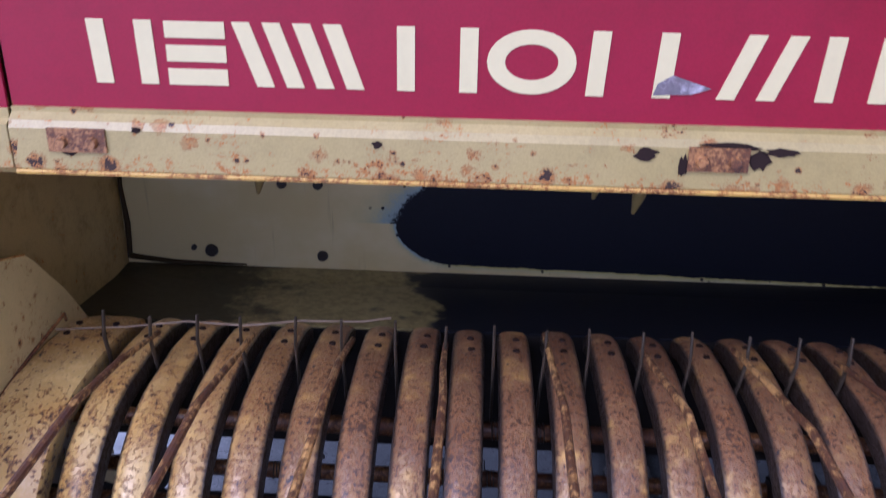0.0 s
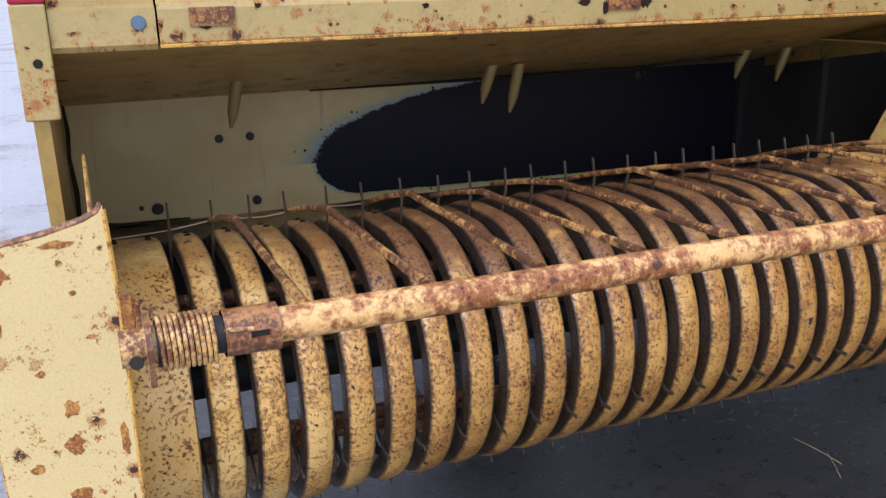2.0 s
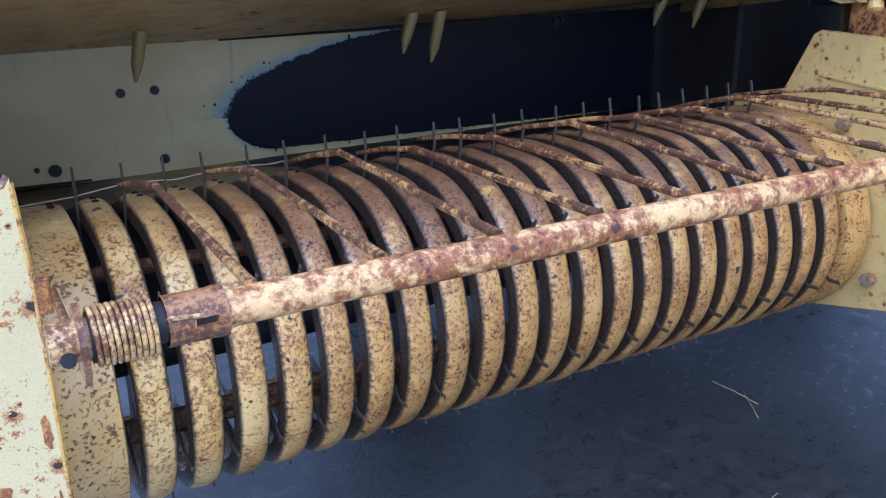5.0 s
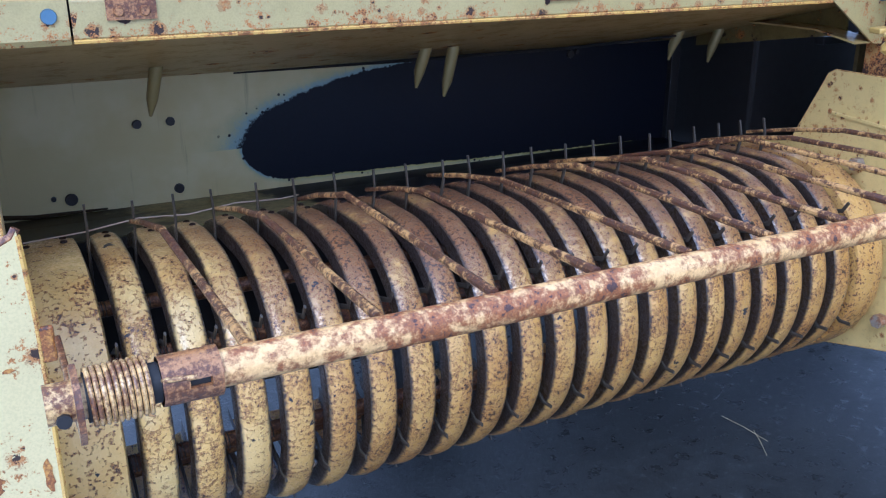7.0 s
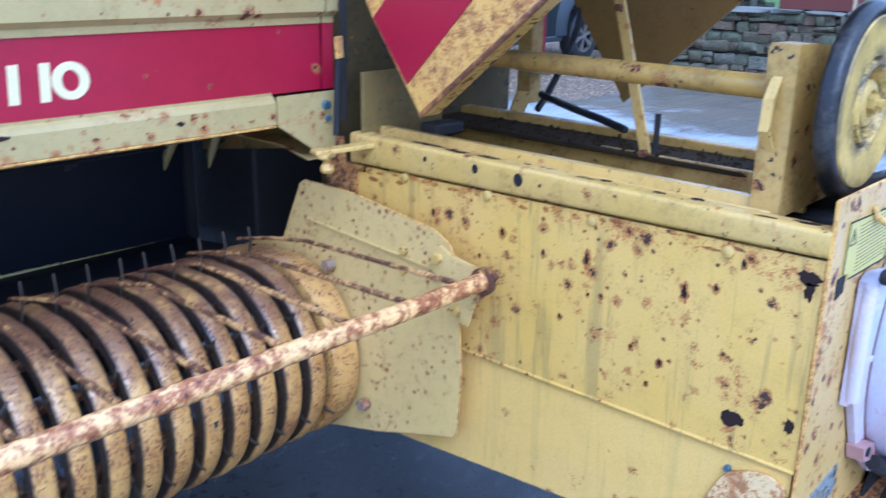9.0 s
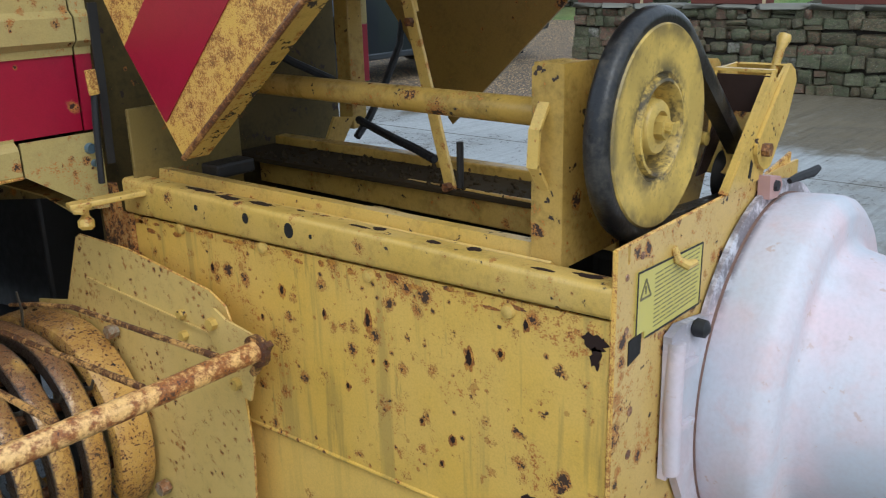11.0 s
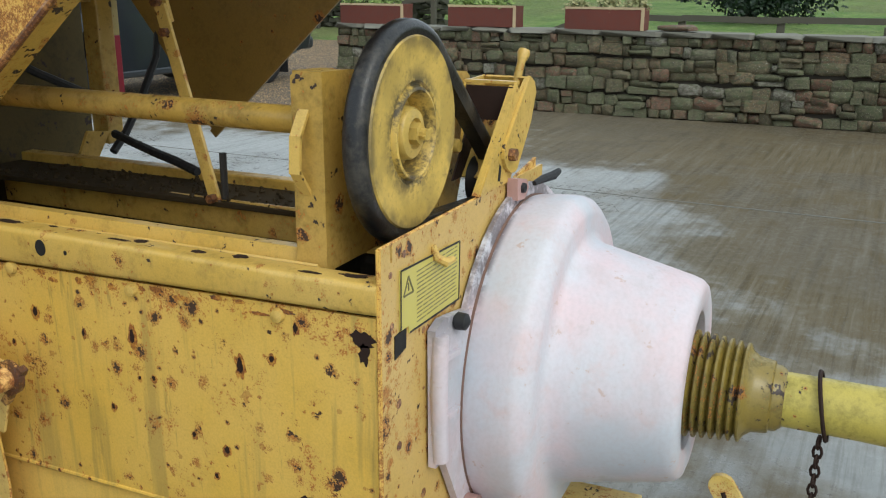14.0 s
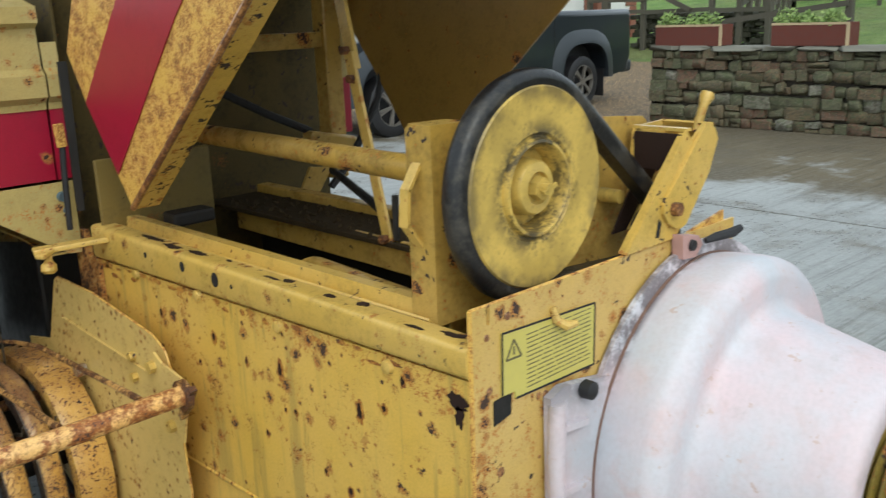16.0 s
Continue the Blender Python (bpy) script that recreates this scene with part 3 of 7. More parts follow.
band = band_mesh(0.0515)
for k in range(21):
    hoop(band, -0.601 + PITCH * k, rnd.uniform(-0.002, 0.002), "worn rusty yellow steel hoop" if k == 0 else "", (0.004,))
hoop(band_mesh(0.106), -0.699, 0, "wide yellow end hoop with small rust specks", (-0.03, 0.03))
hoop(band_mesh(0.085), 0.947, 0.001, "wide yellow end hoop with small rust specks", (0.0,))
part("twine", tube(B(), [(-0.742, 1.205, 0.757), (-0.633, 1.222, 0.757), (-0.54, 1.231, 0.766), (-0.45, 1.238, 0.758), (-0.36, 1.250, 0.764), (-0.265, 1.276, 0.752), (-0.22, 1.300, 0.748)], 0.0016, 5), m_rope, baler, "thin pale twine caught behind the hoops", True)
part("drum_bolt", hexagon(B(), (0, 0.832, 0.404), "x", 0.016, 0.975, 0.998), m_bolt, baler)
part("drum_bolt", hexagon(B(), (0, 0.955, 0.745), "x", 0.015, 0.975, 0.998), m_bolt, baler)

# tine reel inside the hoops
reel = part("reel_shaft", tube(B(), [(-0.75, DY, DZ), (0.99, DY, DZ)], 0.034, 16), m_steel, baler, "dark rusty reel shaft", True)
for x in (-0.60, -0.09, 0.42, 0.93):
    spider = B()
    lathe(spider, [(-0.006, 0.06), (0.006, 0.06)], (x, DY, DZ), "x", 20)
    for k in range(5):
        a = radians(62 + 72 * k)
        bar(spider, (x, DY, DZ), (x, DY + 0.15 * math.cos(a), DZ + 0.15 * math.sin(a)), 0.05, 0.008, (1, 0, 0))
    part("reel_spider", spider, m_steel, reel)


def tine_mesh(length, lean):
    """A spring tine: a small coil and one slightly hooked leg."""
    bm = B()
    tube(bm, [(0.0035 * t / 2, 0.013 * math.cos(t), 0.013 * math.sin(t)) for t in (0.7 * i for i in range(27))], 0.0028, 5)
    tube(bm, [(0.0, 0.013, 0.0), (0, 0.013 - lean * 0.2, length * 0.45), (0, 0.012 - lean, length * 0.8), (0, 0.02 - lean * 0.7, length)], [0.0050, 0.0050, 0.0048, 0.0042], 8)
    for v in bm.verts:
        v.co.x *= 0.5
    me = bpy.data.meshes.new("tine")
    bm.to_mesh(me)
    bm.free()
    me.materials.append(m_tine)
    return me


for k, (angle, tilt, length) in enumerate(((62, 6, 0.190), (134, 58, 0.12), (206, 110, 0.12), (262, 176, 0.135), (350, 250, 0.11))):
    a = radians(angle)
    y, z = DY + 0.145 * math.cos(a), DZ + 0.145 * math.sin(a)
    carrier = part("tine_bar", tube(B(), [(-0.74, y, z), (0.975, y, z)], 0.014, 12), m_sleeve, baler, "", True)
    OFFSET[carrier.name] = (0, 0, 0)
    leg = tine_mesh(length, 0.012)
    for i in range(22):
        ob = placed("tine", leg, carrier, "", True)
        ob.matrix_basis = pose(-0.638 + PITCH * i + rnd.uniform(-0.004, 0.004), y, z, tilt + rnd.uniform(-2, 2), rnd.uniform(-2, 2), 0)

# side plates of the pickup
left_plate = part("side_plate", slab(B(), [(0.691, 0.912), (0.80, 0.918), (0.96, 0.938), (1.00, 0.944), (1.05, 0.939), (1.183, 0.895), (1.20, 0.880), (1.28, 0.791), (1.352, 0.69), (1.352, 0.36), (1.20, 0.22), (0.95, 0.21), (0.691, 0.34)], "x", -0.760, -0.755), m_plate, baler, "pale yellow sheet-metal side plate of the pickup")
flange = part("flange", slab(B(), [(-0.742, 0.936), (-0.748, 0.926), (-0.766, 0.917), (-0.810, 0.905), (-0.862, 0.896), (-0.888, 0.878), (-0.896, 0.85), (-0.902, 0.70), (-0.897, 0.50), (-0.885, 0.38), (-0.84, 0.33), (-0.742, 0.33), (-0.738, 0.70), (-0.738, 0.82)], "y", 0.684, 0.690), m_flange, left_plate, "pale yellow front flange with rust spots")
for x, z, rx, rz, seed in ((-0.810, 0.677, 0.012, 0.013, 71), (-0.813, 0.625, 0.013, 0.015, 72), (-0.813, 0.552, 0.015, 0.016, 73), (-0.775, 0.77, 0.008, 0.003, 74), (-0.86, 0.60, 0.010, 0.008, 75), (-0.872, 0.862, 0.018, 0.012, 76), (-0.882, 0.80, 0.008, 0.020, 77), (-0.80, 0.893, 0.020, 0.006, 78), (-0.752, 0.62, 0.007, 0.030, 79), (-0.750, 0.50, 0.006, 0.035, 80), (-0.84, 0.73, 0.006, 0.005, 81), (-0.79, 0.83, 0.005, 0.004, 82)):
    part("rust_spot", slab(B(), blotch(x, z, rx, rz, seed), "y", 0.6832, 0.6838), m_stain, flange)
right_plate = part("side_plate", slab(B(), [(1.30, 0.74), (1.158, 0.768), (1.078, 0.932), (1.06, 0.942), (0.877, 0.941), (0.61, 0.907), (0.565, 0.885), (0.546, 0.84), (0.535, 0.74), (0.522, 0.60), (0.532, 0.438), (0.545, 0.418), (0.58, 0.41), (0.80, 0.336), (1.007, 0.28), (1.2, 0.25), (1.32, 0.40)], "x", 1.003, 1.008), m_plate_end, baler, "yellow side plate speckled with rust pits")
edge = B()
bar(edge, (1.000, 1.05, 0.845), (1.000, 0.56, 0.815), 0.004, 0.006)
part("crease", edge, m_plate_end, right_plate)

def rusty_edge(points, parent, r=0.0026):
    """Bare rusty metal along the cut edge of a sheet."""
    part("rusty_edge", tube(B(), points, r, 6), m_flap, parent, "", True)


rusty_edge([(1.0055, y, z) for y, z in ((1.158, 0.768), (1.078, 0.932), (1.06, 0.942), (0.877, 0.941), (0.61, 0.907), (0.565, 0.885), (0.546, 0.84), (0.535, 0.74), (0.522, 0.60), (0.532, 0.438), (0.545, 0.418), (0.58, 0.41), (0.80, 0.336), (1.007, 0.28))], right_plate)
rusty_edge([(-0.7575, y, z) for y, z in ((0.691, 0.912), (0.80, 0.918), (0.96, 0.938), (1.00, 0.944), (1.05, 0.939), (1.183, 0.895))], left_plate)
# the edge's colour holds its rust and the lip's shadow
part("turned_edge", tube(B(), [(x, 0.690, z) for x, z in ((-0.742, 0.937), (-0.748, 0.928), (-0.766, 0.919), (-0.810, 0.907), (-0.862, 0.898), (-0.888, 0.880), (-0.896, 0.85))], 0.0052, 8), m_sleeve, flange, "rusty turned edge darkened with its shadow", True)
rusty_edge([(x, 0.687, z) for x, z in ((-0.896, 0.85), (-0.902, 0.70), (-0.897, 0.50), (-0.885, 0.38))], flange)
rusty_edge([(x, 0.687, z) for x, z in ((-0.742, 0.33), (-0.738, 0.70), (-0.738, 0.82), (-0.742, 0.93))], flange, 0.004)
part("wire_clip", tube(B(), [(-0.7525, 1.262, 0.742), (-0.748, 1.250, 0.760), (-0.750, 1.225, 0.756), (-0.7525, 1.140, 0.748), (-0.7525, 1.02, 0.735), (-0.7525, 0.90, 0.668), (-0.7525, 0.84, 0.57)], 0.0028, 6), m_sleeve, left_plate, "thin rusty wire against the plate", True)
part("hook", tube(B(), [(-0.7525, 0.868, 0.640), (-0.742, 0.856, 0.640), (-0.738, 0.850, 0.622), (-0.744, 0.850, 0.606)], 0.004, 6), m_sleeve, left_plate, "small dark hook", True)

# wind guard: a cross bar with bent rods, a coil spring at its outer end
GY, GZ = 0.435, 0.842
guard_bar = part("wind_guard_bar", tube(B(), [(-0.60 + 0.0393 * k, GY + 0.0006 * math.sin(k * 0.7), GZ + 0.0005 * math.sin(k * 0.5)) for k in range(41)], 0.0192, 24), m_bar, baler, "round steel cross bar with pale worn paint and rust", True)
for k in range(11):
    x = -0.553 + 0.1445 * k
    wob = rnd.uniform(-0.006, 0.006)
    by, bz = ((0.885, 0.850), (0.887, 0.849), (0.928, 0.850), (0.940, 0.834), (0.932, 0.836), (0.910, 0.850))[k % 6]
    bend, tip = (x + 0.002 + wob, by, bz), (x - 0.004 + wob, 1.185 + rnd.uniform(-0.02, 0.025), 0.778 + rnd.uniform(-0.005, 0.006))
    mid = [tuple((1 - f) * a + f * b for a, b in zip((x, GY + 0.012, GZ + 0.014), bend)) for f in (0.0, 0.3, 0.6, 0.94)]
    after = tuple(0.9 * a + 0.1 * b for a, b in zip(bend, tip))
    half = tuple(0.5 * a + 0.5 * b + c for a, b, c in zip(bend, tip, (rnd.uniform(-0.004, 0.004), 0, 0.004)))
    part("guard_rod", tube(B(), mid + [bend, after, half, tip], [0.0066, 0.0060, 0.0057, 0.0057, 0.0057, 0.0054, 0.0050, 0.0042], 9), m_rod, guard_bar, "rusty bent rod" if k == 0 else "", True)
sleeve = B()
for a0, a1 in ((20, 165), (185, 380)):
    ring = []
    for k in range(15):
        a = radians(a0 + (a1 - a0) * k / 14)
        ring.append((GY + 0.0250 * math.cos(a), GZ + 0.0250 * math.sin(a)))
    inner = [(GY + 0.0200 * (y - GY) / 0.0250, GZ + 0.0200 * (z - GZ) / 0.0250) for y, z in ring]
    slab(sleeve, ring + inner[::-1], "x", -0.643, -0.586)
tube(sleeve, [(-0.643, GY, GZ), (-0.618, GY, GZ)], 0.0246, 20)
tube(sleeve, [(-0.597, GY, GZ), (-0.586, GY, GZ)], 0.0256, 20)
part("sleeve", sleeve, m_sleeve, guard_bar, "dark rusty slotted sleeve", True)
coil = [(-0.708 + 0.0056 * t / (2 * math.pi), GY + 0.0270 * math.cos(t), GZ + 0.0270 * math.sin(t)) for t in (2 * math.pi * i / 18 for i in range(18 * 10))]
part("spring", tube(B(), coil + [(-0.64, GY - 0.024, GZ + 0.012), (-0.612, GY - 0.026, GZ + 0.010)], 0.0025, 8), m_spring, guard_bar, "rusty coil spring", True)
part("spring_core", tube(tube(B(), [(-0.710, GY, GZ), (-0.652, GY, GZ)], 0.0240, 18), [(-0.655, GY, GZ), (-0.598, GY, GZ)], 0.0199, 18), m_steel, guard_bar, "", True)
part("stub", tube(B(), [(-0.745, GY, GZ), (-0.60, GY, GZ)], 0.0195, 18), m_spring, guard_bar, "", True)
part("pin", tube(B(), [(-0.731, GY - 0.024, GZ - 0.008), (-0.731, GY + 0.022, GZ - 0.012)], 0.007, 8), m_steel, guard_bar)
stop = slab(B(), [(GY - 0.030, GZ - 0.020), (GY - 0.012, GZ - 0.042), (GY + 0.016, GZ - 0.040), (GY + 0.032, GZ - 0.012), (GY + 0.030, GZ + 0.018), (GY + 0.010, GZ + 0.032), (GY - 0.020, GZ + 0.026), (GY - 0.032, GZ + 0.006)], "x", -0.720, -0.714)
bar(stop, (-0.717, GY + 0.015, GZ - 0.030), (-0.718, 0.688, 0.794), 0.007, 0.016, (0, 0, 1), 0.002)
part("stop_plate", stop, m_sleeve, guard_bar, "rusty strap running back to the side plate")
hang = box(B(), -0.7415, -0.7205, 0.684, 0.692, 0.770, 0.816, 0.003)
slab(hang, [(0.690, 0.772), (0.81, 0.742), (0.818, 0.758), (0.70, 0.806)], "x", -0.7415, -0.7365)
part("hanger", hang, m_stain, guard_bar, "orange rusty bent tab")
end_plate = slab(B(), [(0.60, 0.872), (0.575, 0.885), (0.545, 0.87), (0.455, 0.856), (0.452, 0.835), (0.49, 0.72), (0.515, 0.722), (0.54, 0.76), (0.60, 0.83)], "x", 0.985, 0.990)
end_plate = part("bar_bracket", end_plate, m_plate_end, baler, "pale bracket plate holding the bar end")
part("bolt", hexagon(B(), (0, 0.578, 0.855), "x", 0.012, 0.972, 0.986), m_rail, end_plate)
part("bolt", hexagon(B(), (0, 0.522, 0.748), "x", 0.012, 0.972, 0.986), m_rail, end_plate)
part("bolt", hexagon(B(), (0, 0.70, 0.84), "x", 0.010, 0.990, 1.003), m_rail, right_plate)
part("bolt", hexagon(B(), (0, 0.70, 0.795), "x", 0.010, 0.990, 1.003), m_rail, right_plate)
cap = B()
lathe(cap, [(-0.006, 0.030), (0.006, 0.030)], (0.968, GY, GZ), "x", 14)
bar(cap, (0.972, GY - 0.03, GZ + 0.02), (0.972, GY + 0.02, GZ - 0.05), 0.014, 0.012)
part("end_cap", cap, m_rod, guard_bar, "ragged rusty end collar", True)

# feed table hood above the pickup
HY = 0.982
lip = B()
strip(lip, [(1.06, 1.105), (HY + 0.004, 1.105), (HY, 1.110), (HY, 1.158), (HY + 0.004, 1.164), (HY + 0.014, 1.172), (HY + 0.014, 1.180)], "x", -0.628, 0.865, 0.004)
hood = part("hood_lip", lip, m_hood, baler, "pale yellow folded lip with rust along its lower edge")
rusty_edge([(-0.628, HY - 0.001, 1.1045), (0.10, HY - 0.001, 1.1045), (0.865, HY - 0.001, 1.1045)], hood, 0.0034)
left_lip = strip(B(), [(1.06, 1.104), (HY + 0.006, 1.104), (HY + 0.002, 1.109), (HY + 0.002, 1.160), (HY + 0.012, 1.164), (HY + 0.012, 1.178)], "x", -0.779, -0.631, 0.004)
part("hood_lip", left_lip, m_hood, baler)
right_lip = B()
slab(right_lip, [(0.87, 1.105), (1.012, 1.010), (1.040, 1.008), (1.040, 1.172), (0.87, 1.172)], "y", HY - 0.002, HY + 0.003)
right_lip = part("hood_corner", right_lip, m_hood, baler, "yellow corner gusset of the hood")
part("bolt", lathe(B(), [(HY - 0.012, 0.010), (HY - 0.002, 0.012)], (1.012, 0, 1.140), "y", 12), m_blue, right_lip, "blue-grey zinc bolt")
part("bolt", lathe(B(), [(HY - 0.010, 0.007), (HY - 0.002, 0.008)], (1.018, 0, 1.108), "y", 12), m_blue, right_lip)
part("bolt", lathe(B(), [(HY - 0.006, 0.010), (HY + 0.002, 0.012)], (-0.656, 0, 1.140), "y", 14), m_blue, hood, "blue-grey zinc bolt")
for x in (-0.548, 0.186):
    leaf = slab(B(), [(x - 0.034, 1.132), (x + 0.034, 1.132), (x + 0.034, 1.160), (x - 0.034, 1.160)], "y", HY - 0.0078, HY - 0.0038)
    leaf = part("hinge", leaf, m_sleeve, hood, "small rusty hinge")
    for dx in (-0.018, 0.018):
        part("rivet", lathe(B(), [(HY - 0.014, 0.006), (HY - 0.0072, 0.008)], (x + dx, 0, 1.144), "y", 10), m_sleeve, leaf)
for x, z, rx, rz, seed in ((0.105, 1.150, 0.014, 0.008, 51), (0.200, 1.162, 0.034, 0.005, 52), (0.148, 1.136, 0.006, 0.014, 53), (0.232, 1.145, 0.013, 0.012, 54), (0.255, 1.156, 0.022, 0.005, 55), (-0.560, 1.132, 0.010, 0.006, 56), (-0.478, 1.160, 0.006, 0.004, 57), (0.62, 1.14, 0.012, 0.005, 58), (-0.2, 1.151, 0.006, 0.005, 59)):
    part("rust_patch", slab(B(), [(2 * x - px, pz) for px, pz in blotch(x, z, rx, rz, seed)], "y", HY - 0.0056, HY - 0.0042), m_chip, hood)
panel = part("hood_panel", slab(B(), [(-0.6275, 1.176), (1.012, 1.176), (1.012, 1.330), (-0.6275, 1.330)], "y", HY + 0.014, HY + 0.018), m_red, baler, "crimson painted hood panel with cream lettering shapes")
door = B()
slab(door, [(-0.778, 1.174), (-0.632, 1.174), (-0.632, 1.330), (-0.778, 1.330)], "y", HY + 0.010, HY + 0.015)
door = part("hood_panel", door, m_red, baler, "darker crimson end panel with a round hole")
hole = lathe(B(), [(HY + 0.004, 0.0125), (HY + 0.0095, 0.0125)], (-0.738, 0, 1.271), "y", 20)
part("hole", hole, m_hole, door)
part("hood_panel", slab(B(), [(1.015, 1.176), (1.048, 1.176), (1.050, 1.330), (1.017, 1.330)], "y", HY + 0.010, HY + 0.015), m_red, baler)
top = B()
strip(top, [(HY + 0.014, 1.330), (HY + 0.012, 1.346), (HY - 0.004, 1.358), (HY - 0.004, 1.402), (HY + 0.010, 1.416), (HY + 0.014, 1.50), (HY - 0.006, 1.512), (HY - 0.006, 1.540), (HY + 0.06, 1.556), (1.50, 1.60), (1.72, 1.60)], "x", -0.778, 1.012, 0.004)
part("hood_cover", top, m_hood, baler, "pale yellow ribbed hood cover")
top = B()
strip(top, [(HY + 0.012, 1.330), (HY + 0.010, 1.346), (HY - 0.006, 1.358), (HY - 0.006, 1.402), (HY + 0.008, 1.416), (HY + 0.012, 1.47)], "x", 1.016, 1.050, 0.004)
part("hood_end", top, m_hood, baler)
post = part("end_post", box(B(), -0.828, -0.780, HY - 0.010, HY + 0.03, 1.006, 1.171, 0.003), m_hood, baler, "pale yellow end post of the hood")
part("post_top", box(B(), -0.828, -0.780, HY - 0.010, HY + 0.03, 1.171, 1.58, 0.003), m_red, post, "crimson upper part")
part("bolt_hole", lathe(B(), [(HY - 0.0108, 0.007), (HY - 0.0098, 0.007)], (-0.800, 0, 1.088), "y", 10), m_hole, post)
part("hood_underside", strip(B(), [(1.0, 1.101), (1.06, 1.090), (1.30, 1.032), (1.64, 0.950)], "x", -0.79, 1.03, 0.004), m_hood_shade, baler, "shaded sloping underside of the hood")
part("seam_gap", tube(B(), [(-0.26, 1.585, 0.956), (0.15, 1.575, 0.9575), (0.60, 1.55, 0.963), (0.86, 1.42, 0.994)], [0.002, 0.0045, 0.0045, 0.003], 6), m_hole, baler)
part("gusset_return", strip(B(), [(HY + 0.004, 1.010), (1.10, 1.03), (1.30, 1.03)], "x", 0.96, 1.036, 0.004), m_hood_shade, baler)
# sheet added across the open hood end, painted as dark as its shade
part("hood_end_sheet", slab(B(), [(1.065, 1.02), (1.55, 0.945), (1.55, 1.15), (1.065, 1.15)], "x", 1.026, 1.031), m_inner_shade, baler, "shade-darkened sheet added to close the hood's end")
part("black_rail", box(B(), 1.06, 1.40, 1.15, 1.18, 0.985, 1.005, 0.003), m_black, baler)
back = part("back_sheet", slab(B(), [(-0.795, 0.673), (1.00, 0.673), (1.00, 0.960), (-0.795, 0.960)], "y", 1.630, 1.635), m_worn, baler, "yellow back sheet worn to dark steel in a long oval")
for x, z, r in ((-0.468, 0.855, 0.009), (-0.397, 0.855, 0.009), (-0.393, 0.702, 0.010), (-0.620, 0.706, 0.012), (-0.655, 0.712, 0.005), (0.66, 0.935, 0.010), (0.68, 0.94, 0.006)):
    part("bolt", lathe(B(), [(1.623, r), (1.6305, r * 1.15)], (x, 0, z), "y", 12), m_steel, back)
part("corner_crust", tube(B(), [(-0.789, 1.627, 0.955), (-0.786, 1.626, 0.90), (-0.790, 1.627, 0.84), (-0.785, 1.625, 0.76), (-0.788, 1.624, 0.69), (-0.70, 1.626, 0.679), (-0.55, 1.628, 0.677)], [0.003, 0.005, 0.004, 0.006, 0.007, 0.005, 0.002], 7), m_debris, back, "dark dirt in the corner", True)
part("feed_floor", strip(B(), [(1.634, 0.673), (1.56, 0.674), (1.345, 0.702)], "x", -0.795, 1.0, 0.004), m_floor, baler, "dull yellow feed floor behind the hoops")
end = slab(B(), [(HY + 0.012, 1.10), (HY - 0.006, 1.004), (1.018, 0.80), (1.05, 0.768), (1.18, 0.73), (1.30, 0.66), (1.72, 0.64), (1.72, 1.59), (1.03, 1.55)], "x", -0.818, -0.796)
part("end_sheet", end, m_hood_shade, baler, "shaded yellow end sheet under the hood")
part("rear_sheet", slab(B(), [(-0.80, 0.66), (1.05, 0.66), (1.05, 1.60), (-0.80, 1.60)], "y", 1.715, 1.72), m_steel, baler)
# sheet added to put shade behind the gaps between hoops
part("drum_shade", strip(B(), [(1.345, 0.700), (1.362, 0.62), (1.356, 0.45)], "x", -0.75, 1.0, 0.004), m_steel, baler, "dark sheet added behind the tine reel for its shade")
# plunger seen through the chamber's side opening, shade put into its paint, and the pillar beside it
part("plunger", box(B(), 1.135, 1.50, 1.60, 1.66, 0.60, 0.98, 0.006), m_inner_shade, baler, "shade-darkened yellow plunger in the bale chamber")
part("pillar", box(B(), 1.000, 1.030, 1.612, 1.640, 0.66, 0.955, 0.002), m_steel, baler)
for x, tip in ((-0.46, 0.905), (0.12, 0.915), (0.19, 0.890), (0.845, 0.930), (0.98, 0.915)):
    part("packer_finger", tube(B(), [(x + 0.03, 1.42, 1.10), (x + 0.012, 1.43, 1.00), (x, 1.44, tip + 0.035), (x - 0.006, 1.444, tip)], [0.014, 0.014, 0.012, 0.003], 10), m_finger, baler, "pale worn packer finger hanging under the hood" if x < 0 else "", True)

# plain shapes standing for the maker's name
Z0, Z1, ST = 1.210, 1.282, 0.020
shapes = []
for low, up in ((-0.522, -0.526), (-0.470, -0.472), (-0.337, -0.362), (-0.303, -0.328), (-0.269, -0.294), (-0.235, -0.260), (-0.178, -0.178), (-0.108, -0.108), (0.033, 0.037), (0.107, 0.111), (0.178, 0.205), (0.222, 0.249), (0.286, 0.290), (0.344, 0.348)):
    shapes.append(slab(B(), [(low, Z0), (low + ST, Z0), (up + ST, Z1), (up, Z1)], "y", HY + 0.0125, HY + 0.0142))
for f in (0.0, 0.0265, 0.053):
    shapes.append(slab(B(), [(-0.438, Z0 + f), (-0.370, Z0 + f), (-0.370, Z0 + f + 0.0185), (-0.438, Z0 + f + 0.0185)], "y", HY + 0.0125, HY + 0.0142))
